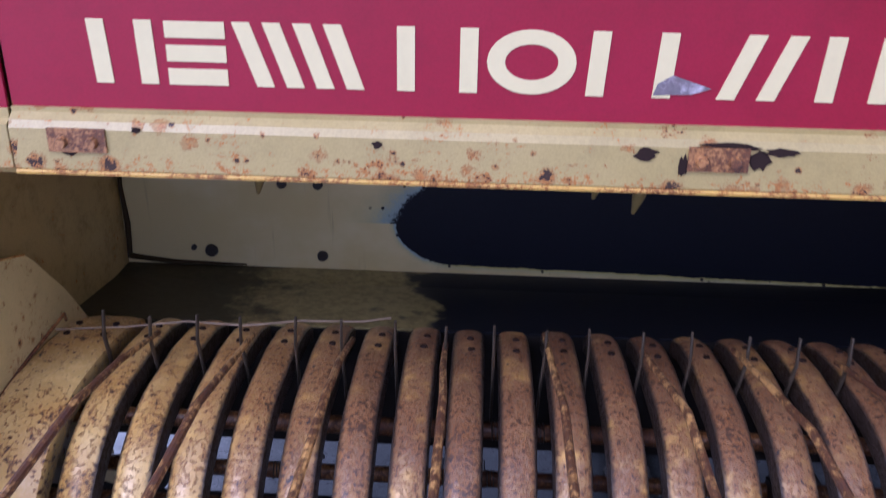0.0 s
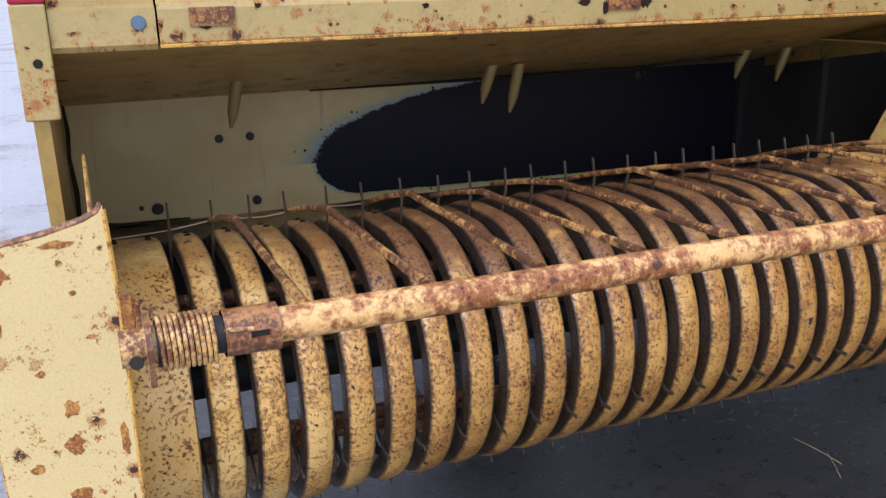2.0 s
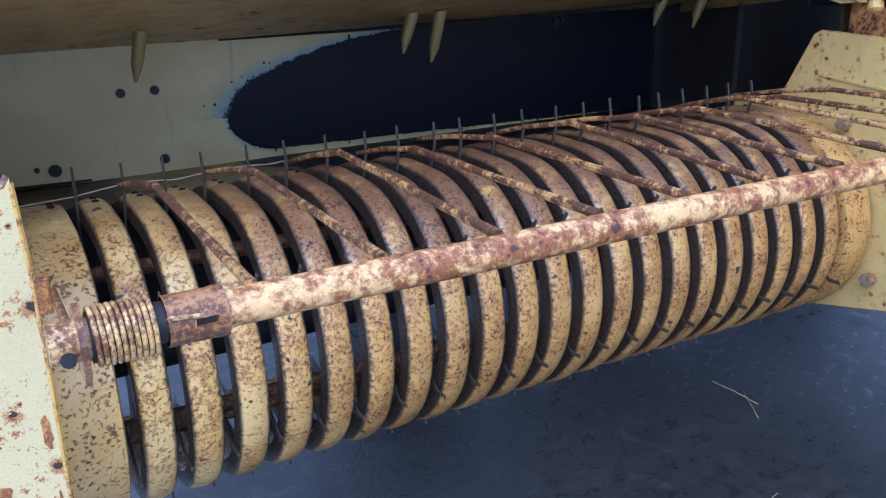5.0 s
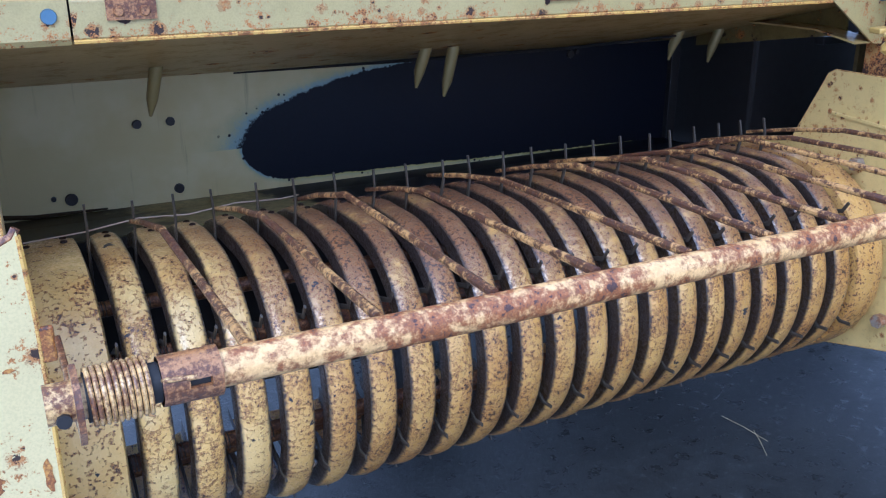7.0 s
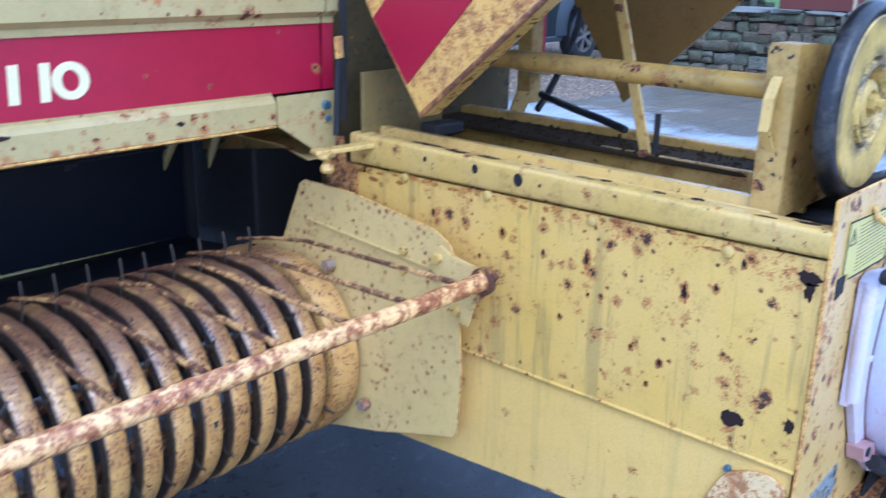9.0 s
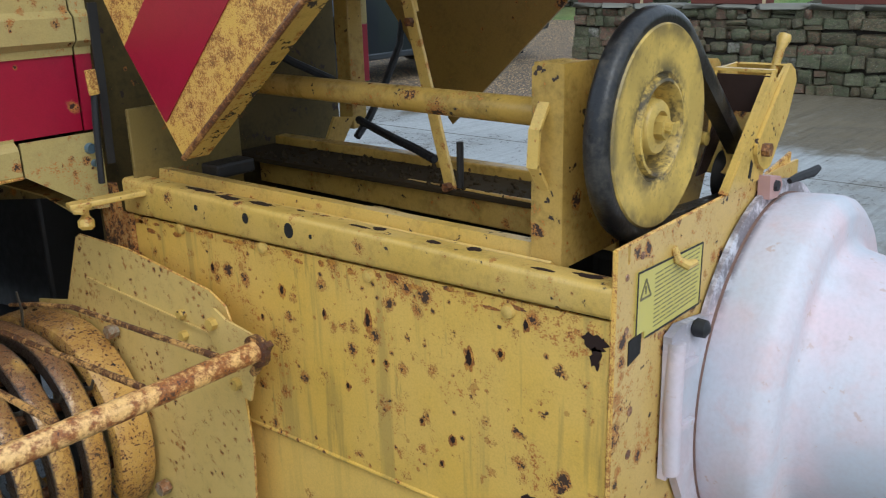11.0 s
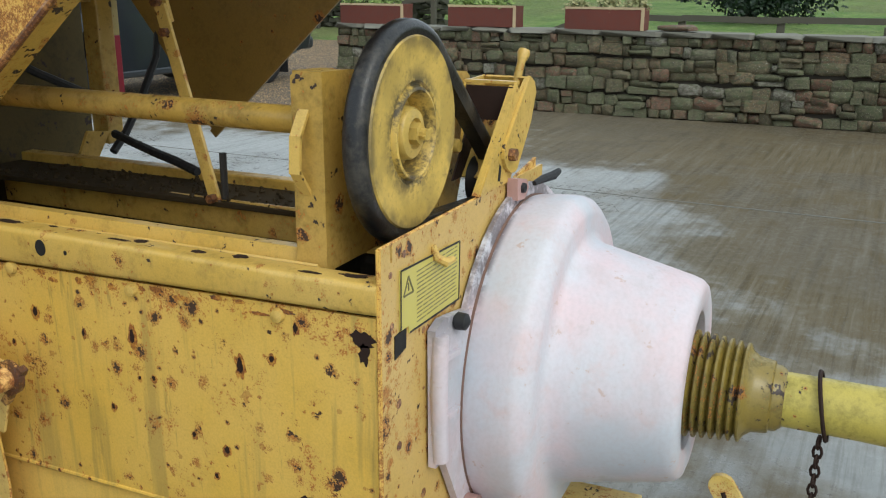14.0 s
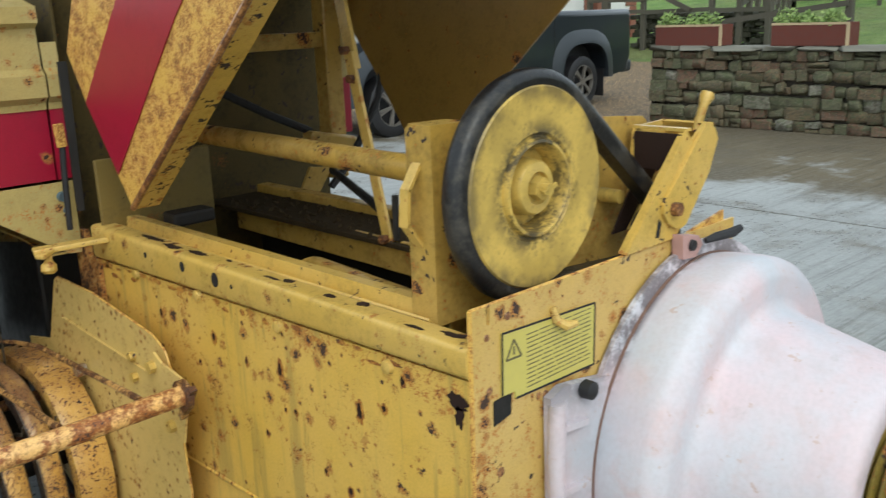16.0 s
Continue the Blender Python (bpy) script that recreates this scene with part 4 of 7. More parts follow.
for x, width in ((-0.078, 0.099), (0.368, 0.074)):
    shape, mid = B(), (Z0 + Z1) / 2
    ring = [(x + width / 2 + (width / 2) * math.cos(a), mid + (Z1 - Z0) / 2 * math.sin(a)) for a in (2 * math.pi * k / 28 for k in range(28))]
    hollow = [(x + width / 2 + (width / 2 - ST) * math.cos(a), mid + ((Z1 - Z0) / 2 - 0.016) * math.sin(a)) for a in (2 * math.pi * k / 28 for k in range(28))]
    for k in range(28):
        j = (k + 1) % 28
        slab(shape, [ring[k], ring[j], hollow[j], hollow[k]], "y", HY + 0.0125, HY + 0.0142)
    bmesh.ops.remove_doubles(shape, verts=shape.verts[:], dist=1e-5)
    shapes.append(shape)
for shape in shapes:
    part("decal", shape, m_cream, panel, "cream decal shape")
scrape = slab(B(), [(0.108, 1.213), (0.150, 1.215), (0.172, 1.222), (0.150, 1.229), (0.128, 1.236), (0.112, 1.226)], "y", HY + 0.0118, HY + 0.0124)
part("scrape", scrape, m_guard, panel, "white scrape in the paint")

# bale chamber: side panels, top rail
SX = 1.055
upper = part("chamber_panel", slab(B(), [(-0.213, 0.627), (0.60, 0.616), (0.955, 0.611), (0.955, 0.996), (-0.213, 1.021)], "x", SX, SX + 0.005), m_side, baler, "yellow upper side panel with rust spots and dark runs")
lower = part("chamber_panel", slab(B(), [(-0.205, 0.404), (0.60, 0.329), (1.30, 0.264), (1.30, 0.61), (0.60, 0.620), (-0.205, 0.632)], "x", SX + 0.007, SX + 0.012), m_low, baler, "plain yellow lower side panel")
part("seam_lip", tube(B(), [(SX + 0.001, -0.210, 0.630), (SX + 0.001, 0.20, 0.6245), (SX + 0.001, 0.60, 0.619), (SX + 0.001, 0.955, 0.614)], 0.0045, 8), m_side, upper, "folded lower lip of the panel", True)
rail = B()
slab(rail, [(-0.214, 1.026), (0.93, 1.002), (0.93, 1.077), (-0.214, 1.072)], "x", SX - 0.010, SX + 0.040)
edges = [e for e in rail.edges if abs(e.verts[0].co.y - e.verts[1].co.y) > 0.5]
bmesh.ops.bevel(rail, geom=edges, offset=0.009, segments=3, affect="EDGES", profile=0.5)
rail = part("top_rail", rail, m_rail, baler, "yellow top rail with chipped paint", True)
inner = strip(B(), [(SX + 0.040, 1.070), (SX + 0.050, 1.060), (SX + 0.062, 1.060), (SX + 0.066, 1.085), (SX + 0.085, 1.085), (SX + 0.090, 0.92)], "y", -0.09, 0.92, 0.004)
part("inner_rail", inner, m_rail, baler, "bright yellow inner rail")
for y, z, r in ((0.532, 1.052, 0.010), (0.415, 1.048, 0.014), (0.68, 1.05, 0.006), (0.36, 1.046, 0.004)):
    ob = part("bolt_hole", slab(B(), [(y + r * 0.8 * math.cos(a), z + r * math.sin(a)) for a in (2 * math.pi * k / 16 for k in range(16))], "x", SX - 0.0112, SX - 0.0098), m_hole, rail)


for y, z, ry, rz, seed in ((-0.187, 0.986, 0.022, 0.016, 1), (-0.190, 0.964, 0.009, 0.020, 2), (-0.087, 0.692, 0.026, 0.017, 3), (-0.190, 0.715, 0.009, 0.017, 4)):
    part("chip", slab(B(), blotch(y, z, ry, rz, seed), "x", SX - 0.0014, SX - 0.0005), m_chip, upper)
for y, z, ry, rz, seed in ((0.03, 0.905, 0.006, 0.014, 6), (0.243, 0.918, 0.006, 0.013, 8), (0.458, 0.926, 0.006, 0.010, 9), (0.66, 0.93, 0.005, 0.009, 10), (0.13, 0.765, 0.004, 0.005, 11), (0.065, 0.752, 0.006, 0.007, 12), (0.09, 0.70, 0.004, 0.005, 13), (0.35, 0.905, 0.003, 0.007, 14), (-0.075, 0.985, 0.004, 0.008, 15), (-0.03, 0.928, 0.005, 0.006, 16), (0.205, 0.85, 0.004, 0.005, 17), (0.235, 0.845, 0.003, 0.004, 18), (0.30, 0.78, 0.004, 0.006, 19), (0.52, 0.86, 0.003, 0.005, 20)):
    stain = part("rust_stain", slab(B(), blotch(y, z - 0.002, ry * 1.9, rz * 1.7, seed + 200), "x", SX - 0.0009, SX - 0.0003), m_stain, upper)
    part("chip", slab(B(), blotch(y, z, ry, rz, seed), "x", SX - 0.0016, SX - 0.0010), m_chip, stain)
for k in range(26):
    y = 0.93 - 1.05 * (k / 26) ** 1.25 + rnd.uniform(-0.012, 0.012)
    z = 1.0205 - 0.0214 * (y + 0.213) - rnd.uniform(0.004, 0.012) - (0.02 * rnd.random() if k % 3 == 0 else 0.0)
    part("rust_stain", slab(B(), blotch(y, z, rnd.uniform(0.006, 0.020), rnd.uniform(0.003, 0.007), 400 + k), "x", SX - 0.0008, SX - 0.0003), m_stain, upper)
for x, y, rx, ry, seed in ((1.074, 0.70, 0.010, 0.050, 31), (1.066, 0.600, 0.011, 0.040, 32), (1.072, 0.515, 0.009, 0.032, 33), (1.068, 0.265, 0.004, 0.028, 34), (1.076, 0.225, 0.008, 0.016, 35), (1.071, 0.108, 0.007, 0.014, 36), (1.079, 0.035, 0.009, 0.016, 37), (1.060, -0.10, 0.005, 0.020, 38), (1.073, -0.165, 0.008, 0.024, 39), (1.081, 0.42, 0.004, 0.010, 40)):
    z = 1.072 + 0.005 * (y + 0.214) / 1.144
    part("chip", slab(B(), blotch(x, y, rx, ry, seed), "z", z + 0.0003, z + 0.0010), m_chip, rail)
for y, z in ((-0.045, 1.000), (0.235, 0.998), (0.50, 1.0), (0.75, 0.995)):
    part("bolt", lathe(B(), [(SX - 0.009, 0.004), (SX - 0.007, 0.010), (SX, 0.012)], (0, y, z), "x", 14), m_rail, upper, "yellow painted bolt head", True)
part("bolt", lathe(B(), [(SX - 0.002, 0.006), (SX + 0.007, 0.007)], (0, -0.09, 0.588), "x", 10), m_blue, lower)
part("bolt", lathe(B(), [(SX - 0.002, 0.006), (SX + 0.007, 0.007)], (0, -0.175, 0.462), "x", 10), m_blue, lower)
corner = part("corner_strip", slab(B(), [(0.915, 0.62), (1.02, 0.62), (1.02, 1.06), (0.965, 1.06), (0.955, 1.0), (0.915, 1.0)], "x", SX - 0.012, SX - 0.001), m_rusty, baler, "rusty upright strip at the panel's rear")
hexring = B()
outer = [(-0.055, 0.509), (-0.089, 0.583), (-0.160, 0.612), (-0.205, 0.590), (-0.207, 0.520), (-0.121, 0.415), (-0.075, 0.447)]
hole_c = (-0.118, 0.495)
n = 28
ringo = []
for k in range(n):
    a = 2 * math.pi * k / n
    best = 1e9
    for i in range(len(outer)):
        p, q = Vector(outer[i]), Vector(outer[(i + 1) % len(outer)])
        d, e = Vector((math.cos(a), math.sin(a))), q - p
        det = d.x * -e.y + e.x * d.y
        if abs(det) > 1e-9:
            w = p - Vector(hole_c)
            s, u = (w.x * -e.y + e.x * w.y) / det, (d.x * w.y - d.y * w.x) / det
            if s > 0 and -1e-6 <= u <= 1 + 1e-6:
                best = min(best, s)
    ringo.append((hole_c[0] + best * math.cos(a), hole_c[1] + best * math.sin(a)))
ringi = [(hole_c[0] + 0.030 * math.cos(2 * math.pi * k / n), hole_c[1] + 0.036 * math.sin(2 * math.pi * k / n)) for k in range(n)]
for k in range(n):
    j = (k + 1) % n
    slab(hexring, [ringo[k], ringo[j], ringi[j], ringi[k]], "x", SX - 0.004, SX + 0.004)
bmesh.ops.remove_doubles(hexring, verts=hexring.verts[:], dist=1e-5)
part("eye_plate", hexring, m_eye, lower, "rusty octagonal plate with a round eye")

# front plate with its label
FY = -0.215
front = part("front_plate", slab(B(), [(SX - 0.002, 0.44), (1.36, 0.36), (1.756, 0.40), (1.756, 1.119), (1.565, 1.120), (SX + 0.035, 1.122), (SX + 0.033, 1.095), (SX + 0.028, 1.095), (SX + 0.026, 1.122), (SX - 0.002, 1.122)], "y", FY - 0.003, FY + 0.003), m_front, baler, "yellow front plate with rust and a warning label")
label = part("warning_label", slab(B(), [(1.108, 0.985), (1.136, 0.984), (1.137, 0.972), (1.322, 0.966), (1.324, 1.067), (1.109, 1.077)], "y", FY - 0.0055, FY - 0.0032), m_sticker, front, "yellow warning label with lines of small print")
lines = B()
for k in range(13):
    z = 1.060 - 0.0066 * k
    x = 1.162
    while x < 1.305:
        w = rnd.uniform(0.012, 0.045)
        box(lines, x, min(x + w, 1.312), FY - 0.0062, FY - 0.0056, z, z + 0.0014)
        x += w + 0.004
tri = [(1.118, 1.035), (1.134, 1.062), (1.150, 1.034)]
for i in range(3):
    a, b = tri[i], tri[(i + 1) % 3]
    bar(lines, (a[0], FY - 0.006, a[1]), (b[0], FY - 0.006, b[1]), 0.0008, 0.003, (0, 0, 1))
bar(lines, (1.134, FY - 0.006, 1.040), (1.134, FY - 0.006, 1.052), 0.0008, 0.003, (1, 0, 0))
part("print", lines, m_ink, label)
border = B()
for a, b in (((1.109, 1.0765), (1.323, 1.0665)), ((1.1375, 0.973), (1.321, 0.967)), ((1.110, 1.076), (1.109, 0.986)), ((1.323, 1.066), (1.321, 0.967))):
    bar(border, (a[0], FY - 0.006, a[1]), (b[0], FY - 0.006, b[1]), 0.0008, 0.0030, (0, 0, 1) if abs(a[0] - b[0]) > 0.05 else (1, 0, 0))
part("border", border, m_black, label, "black printed border")
tab = tube(B(), [(1.222, FY - 0.004, 1.085), (1.224, FY - 0.010, 1.066), (1.232, FY - 0.022, 1.058), (1.248, FY - 0.028, 1.060)], [0.006, 0.007, 0.008, 0.005], 8)
part("hook", tab, m_rail, front, "small yellow hook", True)
serial = slab(B(), [(1.090, 0.477), (1.092, 0.548), (1.262, 0.566), (1.258, 0.505)], "y", FY - 0.0052, FY - 0.0032)
serial = part("maker_plate", serial, m_serial, front, "scratched grey maker's plate")
marks = B()
for i in range(5):
    for j in range(4):
        if rnd.random() < 0.75:
            x, z = 1.105 + 0.030 * i, 0.492 + 0.013 * j + 0.004 * i
            box(marks, x, x + rnd.uniform(0.010, 0.024), FY - 0.006, FY - 0.0053, z, z + 0.006)
part("print", marks, m_ink, serial)
for x, z, r in ((1.082, 1.078, 0.007), (1.085, 1.0, 0.008), (1.205, 0.955, 0.009), (1.190, 0.958, 0.008), (1.105, 0.87, 0.010), (1.105, 0.80, 0.010), (1.108, 0.685, 0.009), (1.19, 0.672, 0.011), (1.19, 0.86, 0.004), (1.125, 1.098, 0.008)):
    part("bolt_hole", lathe(B(), [(FY - 0.0042, r * 0.7), (FY - 0.0032, r * 0.8)], (x, 0, z), "y", 9), m_sleeve, front)
part("notch", slab(B(), [(1.092, 0.945), (1.128, 0.952), (1.130, 0.985), (1.092, 0.982)], "y", FY - 0.0045, FY - 0.0032), m_hole, front)
rusty_edge([(SX - 0.002, FY, 0.44), (SX - 0.002, FY, 0.78), (SX - 0.002, FY, 1.122)], front, 0.0038)
rusty_edge([(SX - 0.002, FY, 1.122), (1.30, FY, 1.121), (1.565, FY, 1.120)], front, 0.0032)
# angle shelf along the foot of the front plate
def ribbon(bm, one, two, thick):
    """A bent plate spanned between two lines of points, with thickness along y."""
    front = [[bm.verts.new(p) for p in line] for line in (one, two)]
    back = [[bm.verts.new((x, y + thick, z)) for x, y, z in line] for line in (one, two)]
    n = len(one)
    for i in range(n - 1):
        bm.faces.new((front[0][i], front[0][i + 1], front[1][i + 1], front[1][i]))
        bm.faces.new((back[0][i], back[1][i], back[1][i + 1], back[0][i + 1]))
        for k in (0, 1):
            bm.faces.new((front[k][i], back[k][i], back[k][i + 1], front[k][i + 1]))
    for i in (0, n - 1):
        bm.faces.new((front[0][i], front[1][i], back[1][i], back[0][i]))
    bmesh.ops.recalc_face_normals(bm, faces=bm.faces[:])
    return bm


foot = B()
slab(foot, [(1.050, -0.219), (1.062, -0.240), (1.090, -0.250), (1.229, -0.268), (1.391, -0.264), (1.545, -0.250), (1.60, -0.219)], "z", 0.416, 0.424)
slab(foot, [(1.052, 0.448), (1.60, 0.434), (1.60, 0.424), (1.052, 0.424)], "y", -0.2245, -0.2185)
slab(foot, [(1.056, 0.416), (1.185, 0.416), (1.150, 0.372), (1.118, 0.332), (1.108, 0.330), (1.075, 0.365)], "y", -0.252, -0.246)
part("foot_shelf", foot, m_rusty, baler, "rust-streaked yellow angle at the foot of the front plate")
part("foot_corner", bar(B(), (1.054, -0.222, 0.445), (1.048, -0.226, 0.375), 0.014, 0.012, (0, 1, 0), 0.003), m_rusty, baler)
# flat dark plate put in for the shade of the opening
part("foot_cavity_shade", slab(B(), [(1.22, 0.4155), (1.41, 0.4155), (1.445, 0.455), (1.49, 0.49), (1.64, 0.52), (1.66, 0.47), (1.64, 0.30), (1.36, 0.33)], "y", -0.236, -0.230), m_hole, baler)

# belt pulley on its back plate above the front of the chamber
WX, WY, WZ = 1.238, -0.165, 1.253
mount = B()
slab(mount, [(1.110, 1.06), (1.58, 1.06), (1.625, 1.16), (1.632, 1.235), (1.640, 1.302), (1.625, 1.312), (1.54, 1.320), (1.46, 1.326), (1.30, 1.338), (1.185, 1.350), (1.110, 1.352)], "y", -0.102, -0.096)
slab(mount, [(-0.102, 1.06), (-0.050, 1.06), (-0.050, 1.345), (-0.060, 1.352), (-0.102, 1.352)], "x", 1.104, 1.110)
slab(mount, [(1.110, 1.346), (1.185, 1.344), (1.185, 1.350), (1.110, 1.352)], "y", -0.098, -0.050)
mount = part("pulley_mount", mount, m_frame, baler, "upright yellow channel plate behind the pulley")
wheel = B()
lathe(wheel, [(0.016, 0.02), (0.016, 0.146), (0.010, 0.141), (0.0, 0.136), (-0.008, 0.141), (-0.016, 0.1465), (-0.019, 0.144), (-0.018, 0.136), (-0.014, 0.110), (-0.016, 0.080), (-0.012, 0.076), (-0.012, 0.073), (-0.020, 0.070), (-0.021, 0.066), (-0.017, 0.063), (0.022, 0.058), (0.022, 0.043), (-0.010, 0.040), (-0.014, 0.037), (-0.017, 0.024), (-0.010, 0.021), (-0.010, 0.001)], (WX, WY, WZ), "y", 72)
wheel = part("pulley", wheel, m_wheel, baler, "yellow belt pulley with dark rub marks", True)
part("hub_nut", hexagon(B(), (WX, 0, WZ), "y", 0.017, WY - 0.026, WY - 0.008, 0.4), m_wheel, wheel)
stub = tube(B(), [(WX, WY - 0.010, WZ), (WX, WY - 0.038, WZ)], 0.009, 10)
bar(stub, (WX - 0.012, WY - 0.036, WZ - 0.004), (WX + 0.016, WY - 0.036, WZ + 0.006), 0.004, 0.006)
part("shaft_end", stub, m_wheel, wheel)
# V-belt round the pulley and a small driving sheave
SXX, SZZ, SR = 1.575, 1.115, 0.042
loop = []
d = Vector((SXX - WX, SZZ - WZ))
base_angle, spread = math.atan2(d.y, d.x), math.acos((0.152 - SR) / d.length)
for k in range(61):
    a = base_angle + spread + (2 * math.pi - 2 * spread) * k / 60
    loop.append((WX + 0.152 * math.cos(a), WZ + 0.152 * math.sin(a)))
for k in range(13):
    a = base_angle - spread + 2 * spread * k / 12
    loop.append((SXX + SR * math.cos(a), SZZ + SR * math.sin(a)))
belt = B()
rows = []
for i, (x, z) in enumerate(loop):
    p, q = Vector(loop[i - 1]), Vector(loop[(i + 1) % len(loop)])
    t = (q - p).normalized()
    nx, nz = t.y, -t.x
    rows.append([belt.verts.new((x + nx * h, WY + w, z + nz * h)) for w, h in ((-0.006, 0.0175), (0.006, 0.0175), (0.013, 0.0145), (0.0175, 0.008), (0.018, 0.001), (0.014, -0.014), (-0.014, -0.014), (-0.018, 0.001), (-0.0175, 0.008), (-0.013, 0.0145))])
for i in range(len(rows)):
    one, two = rows[i], rows[(i + 1) % len(rows)]
    for k in range(10):
        belt.faces.new((one[k], one[(k + 1) % 10], two[(k + 1) % 10], two[k]))
bmesh.ops.recalc_face_normals(belt, faces=belt.faces[:])
part("drive_belt", belt, m_rubber, baler, "black rubber drive belt", True)
part("sheave", lathe(B(), [(-0.024, 0.045), (-0.008, 0.030), (0.008, 0.030), (0.024, 0.045)], (SXX, WY, SZZ), "y", 24), m_steel, baler, "dark driving sheave", True)
part("idler", lathe(B(), [(0.022, 0.004), (0.024, 0.012), (0.068, 0.013)], (1.505, WY, 1.190), "y", 16), m_wheel, baler, "", True)
# sloping belt shield in folded channel
outline = [(1.400, 1.124), (1.562, 1.292), (1.570, 1.301), (1.655, 1.303), (1.674, 1.273), (1.645, 1.223), (1.545, 1.124)]
shield = part("belt_shield", slab(B(), outline[:3] + [(1.586, 1.280), (1.625, 1.306)] + outline[3:], "y", -0.224, -0.219), m_rail, baler, "yellow folded belt shield")
part("back_plate", slab(B(), [(x + 0.004, z) for x, z in outline[1:]], "y", -0.125, -0.120), m_rail, shield)
part("greasy_lining", slab(B(), [(1.500, 1.124), (1.575, 1.225), (1.580, 1.268), (1.640, 1.270), (1.640, 1.225), (1.548, 1.124)], "y", -0.129, -0.126), m_chip, shield, "black greasy inside of the shield")
for (x0, z0), (x1, z1) in zip(outline[3:], outline[4:]):
    part("side_web", bar(B(), (x0, -0.172, z0), (x1, -0.172, z1), 0.100, 0.005, (1, 0, -0.4)), m_rail, shield)
part("top_lip", bar(B(), (1.578, -0.118, 1.300), (1.578, -0.222, 1.300), 0.016, 0.005, (0, 0, 1)), m_rail, shield)
part("cover_strip", slab(B(), [(1.624, 1.309), (1.650, 1.296), (1.661, 1.276), (1.635, 1.222), (1.566, 1.144), (1.550, 1.140), (1.533, 1.143), (1.510, 1.156), (1.496, 1.174), (1.495, 1.190)], "y", -0.231, -0.2245), m_rail, shield, "narrow cover strip with a rounded end")
part("end_wall", bar(B(), (1.568, -0.126, 1.262), (1.568, -0.219, 1.262), 0.005, 0.062, (0, 0, 1)), m_chip, shield, "greasy end wall")
part("turned_edge", bar(B(), (1.400, -0.215, 1.124), (1.572, -0.215, 1.294), 0.012, 0.005, (1, 0, -1)), m_rail, shield)
part("bolt", hexagon(B(), (1.524, 0, 1.178), "y", 0.012, -0.244, -0.231), m_sleeve, shield, "rusty nut")
part("slot", slab(B(), [(1.482, 1.136), (1.492, 1.134), (1.498, 1.158), (1.490, 1.166)], "y", -0.2252, -0.2242), m_hole, shield)
top_bolt = tube(B(), [(1.655, -0.190, 1.285), (1.672, -0.195, 1.330), (1.678, -0.197, 1.345), (1.681, -0.198, 1.352)], [0.008, 0.008, 0.013, 0.011], 10)
part("bolt", top_bolt, m_rail, shield, "long yellow bolt", True)
# bent catch strap and cross tube
strap = B()
for a, b in (((1.120, -0.07, 1.318), (1.082, -0.07, 1.262)), ((1.082, -0.07, 1.264), (1.077, -0.07, 1.210)), ((1.077, -0.07, 1.214), (1.125, -0.07, 1.150))):
    bar(strap, a, b, 0.018, 0.005, (1, 0, 0.4))
part("catch_strap", strap, m_rail, mount, "bent yellow strap")
part("cross_tube", tube(B(), [(1.172, -0.06, 1.271), (1.20, 0.2, 1.268), (1.24, 0.55, 1.264), (1.275, 0.88, 1.260)], 0.0215, 18), m_frame, baler, "greasy yellow cross tube", True)

# inside of the chamber top: far rails, dark floor, cross frames
part("far_rail", bar(B(), (1.372, -0.05, 1.040), (1.432, 0.95, 1.026), 0.012, 0.066, (0, 0, 1), 0.003), m_frame, baler, "yellow rail with chaff on it")
part("far_ledge", box(B(), 1.374, 1.52, -0.02, 1.0, 1.055, 1.066, 0.002), m_debris, baler, "ledge covered in dark chaff")
part("outer_rail", box(B(), 1.522, 1.560, -0.02, 1.0, 1.030, 1.085, 0.004), m_frame, baler)
part("chamber_floor", box(B(), 1.15, 1.36, -0.02, 0.95, 0.86, 0.875), m_debris, baler, "dark chaff-covered chamber floor")
part("plunger_top", tube(B(), [(1.255, 0.05, 0.955), (1.255, 0.42, 0.975)], 0.07, 20), m_frame, baler, "greasy yellow plunger casting", True)
part("far_panel", slab(B(), [(-0.20, 0.40), (1.30, 0.30), (1.30, 1.05), (-0.20, 1.05)], "x", 1.556, 1.561), m_steel, baler)
chaff = B()
for k in range(220):
    x, y = rnd.uniform(1.38, 1.51), rnd.uniform(0.0, 0.95)
    r = rnd.uniform(0.003, 0.009)
    bmesh.ops.create_icosphere(chaff, subdivisions=1, radius=r, matrix=pose(x, y, 1.066 + r * 0.15, rnd.uniform(0, 90), rnd.uniform(0, 90), 0) @ Matrix.Diagonal((1, rnd.uniform(0.5, 1.6), 0.6, 1)))
tagged(part("chaff", chaff, m_debris, baler, "loose dark chaff"), kind="stuff")
part("bearing_block", box(B(), 1.15, 1.25, 0.745, 0.80, 1.075, 1.105, 0.006), m_steel, baler, "black greasy block")
part("cross_frame", box(B(), 1.06, 1.338, 0.90, 0.91, 0.95, 1.22, 0.003), m_inner_shade, baler)
part("deep_panel", slab(B(), [(1.06, 0.88), (1.80, 0.88), (1.80, 1.62), (1.06, 1.62)], "y", 1.05, 1.06), m_grime_shade, baler, "grimy, shade-darkened panel deep in the machine")
part("cross_beam", box(B(), 1.34, 1.69, 0.895, 0.935, 1.425, 1.465, 0.004), m_frame, baler)
upright = part("upright", box(B(), 1.690, 1.742, 0.885, 0.935, 1.085, 1.60, 0.004), m_frame, baler, "yellow upright of the frame")
part("red_strip", box(B(), 1.744, 1.775, 0.90, 0.93, 1.20, 1.345, 0.002), m_red, upright)
part("red_strip_top", box(B(), 1.744, 1.775, 0.90, 0.93, 1.345, 1.60, 0.002), m_hood, upright)
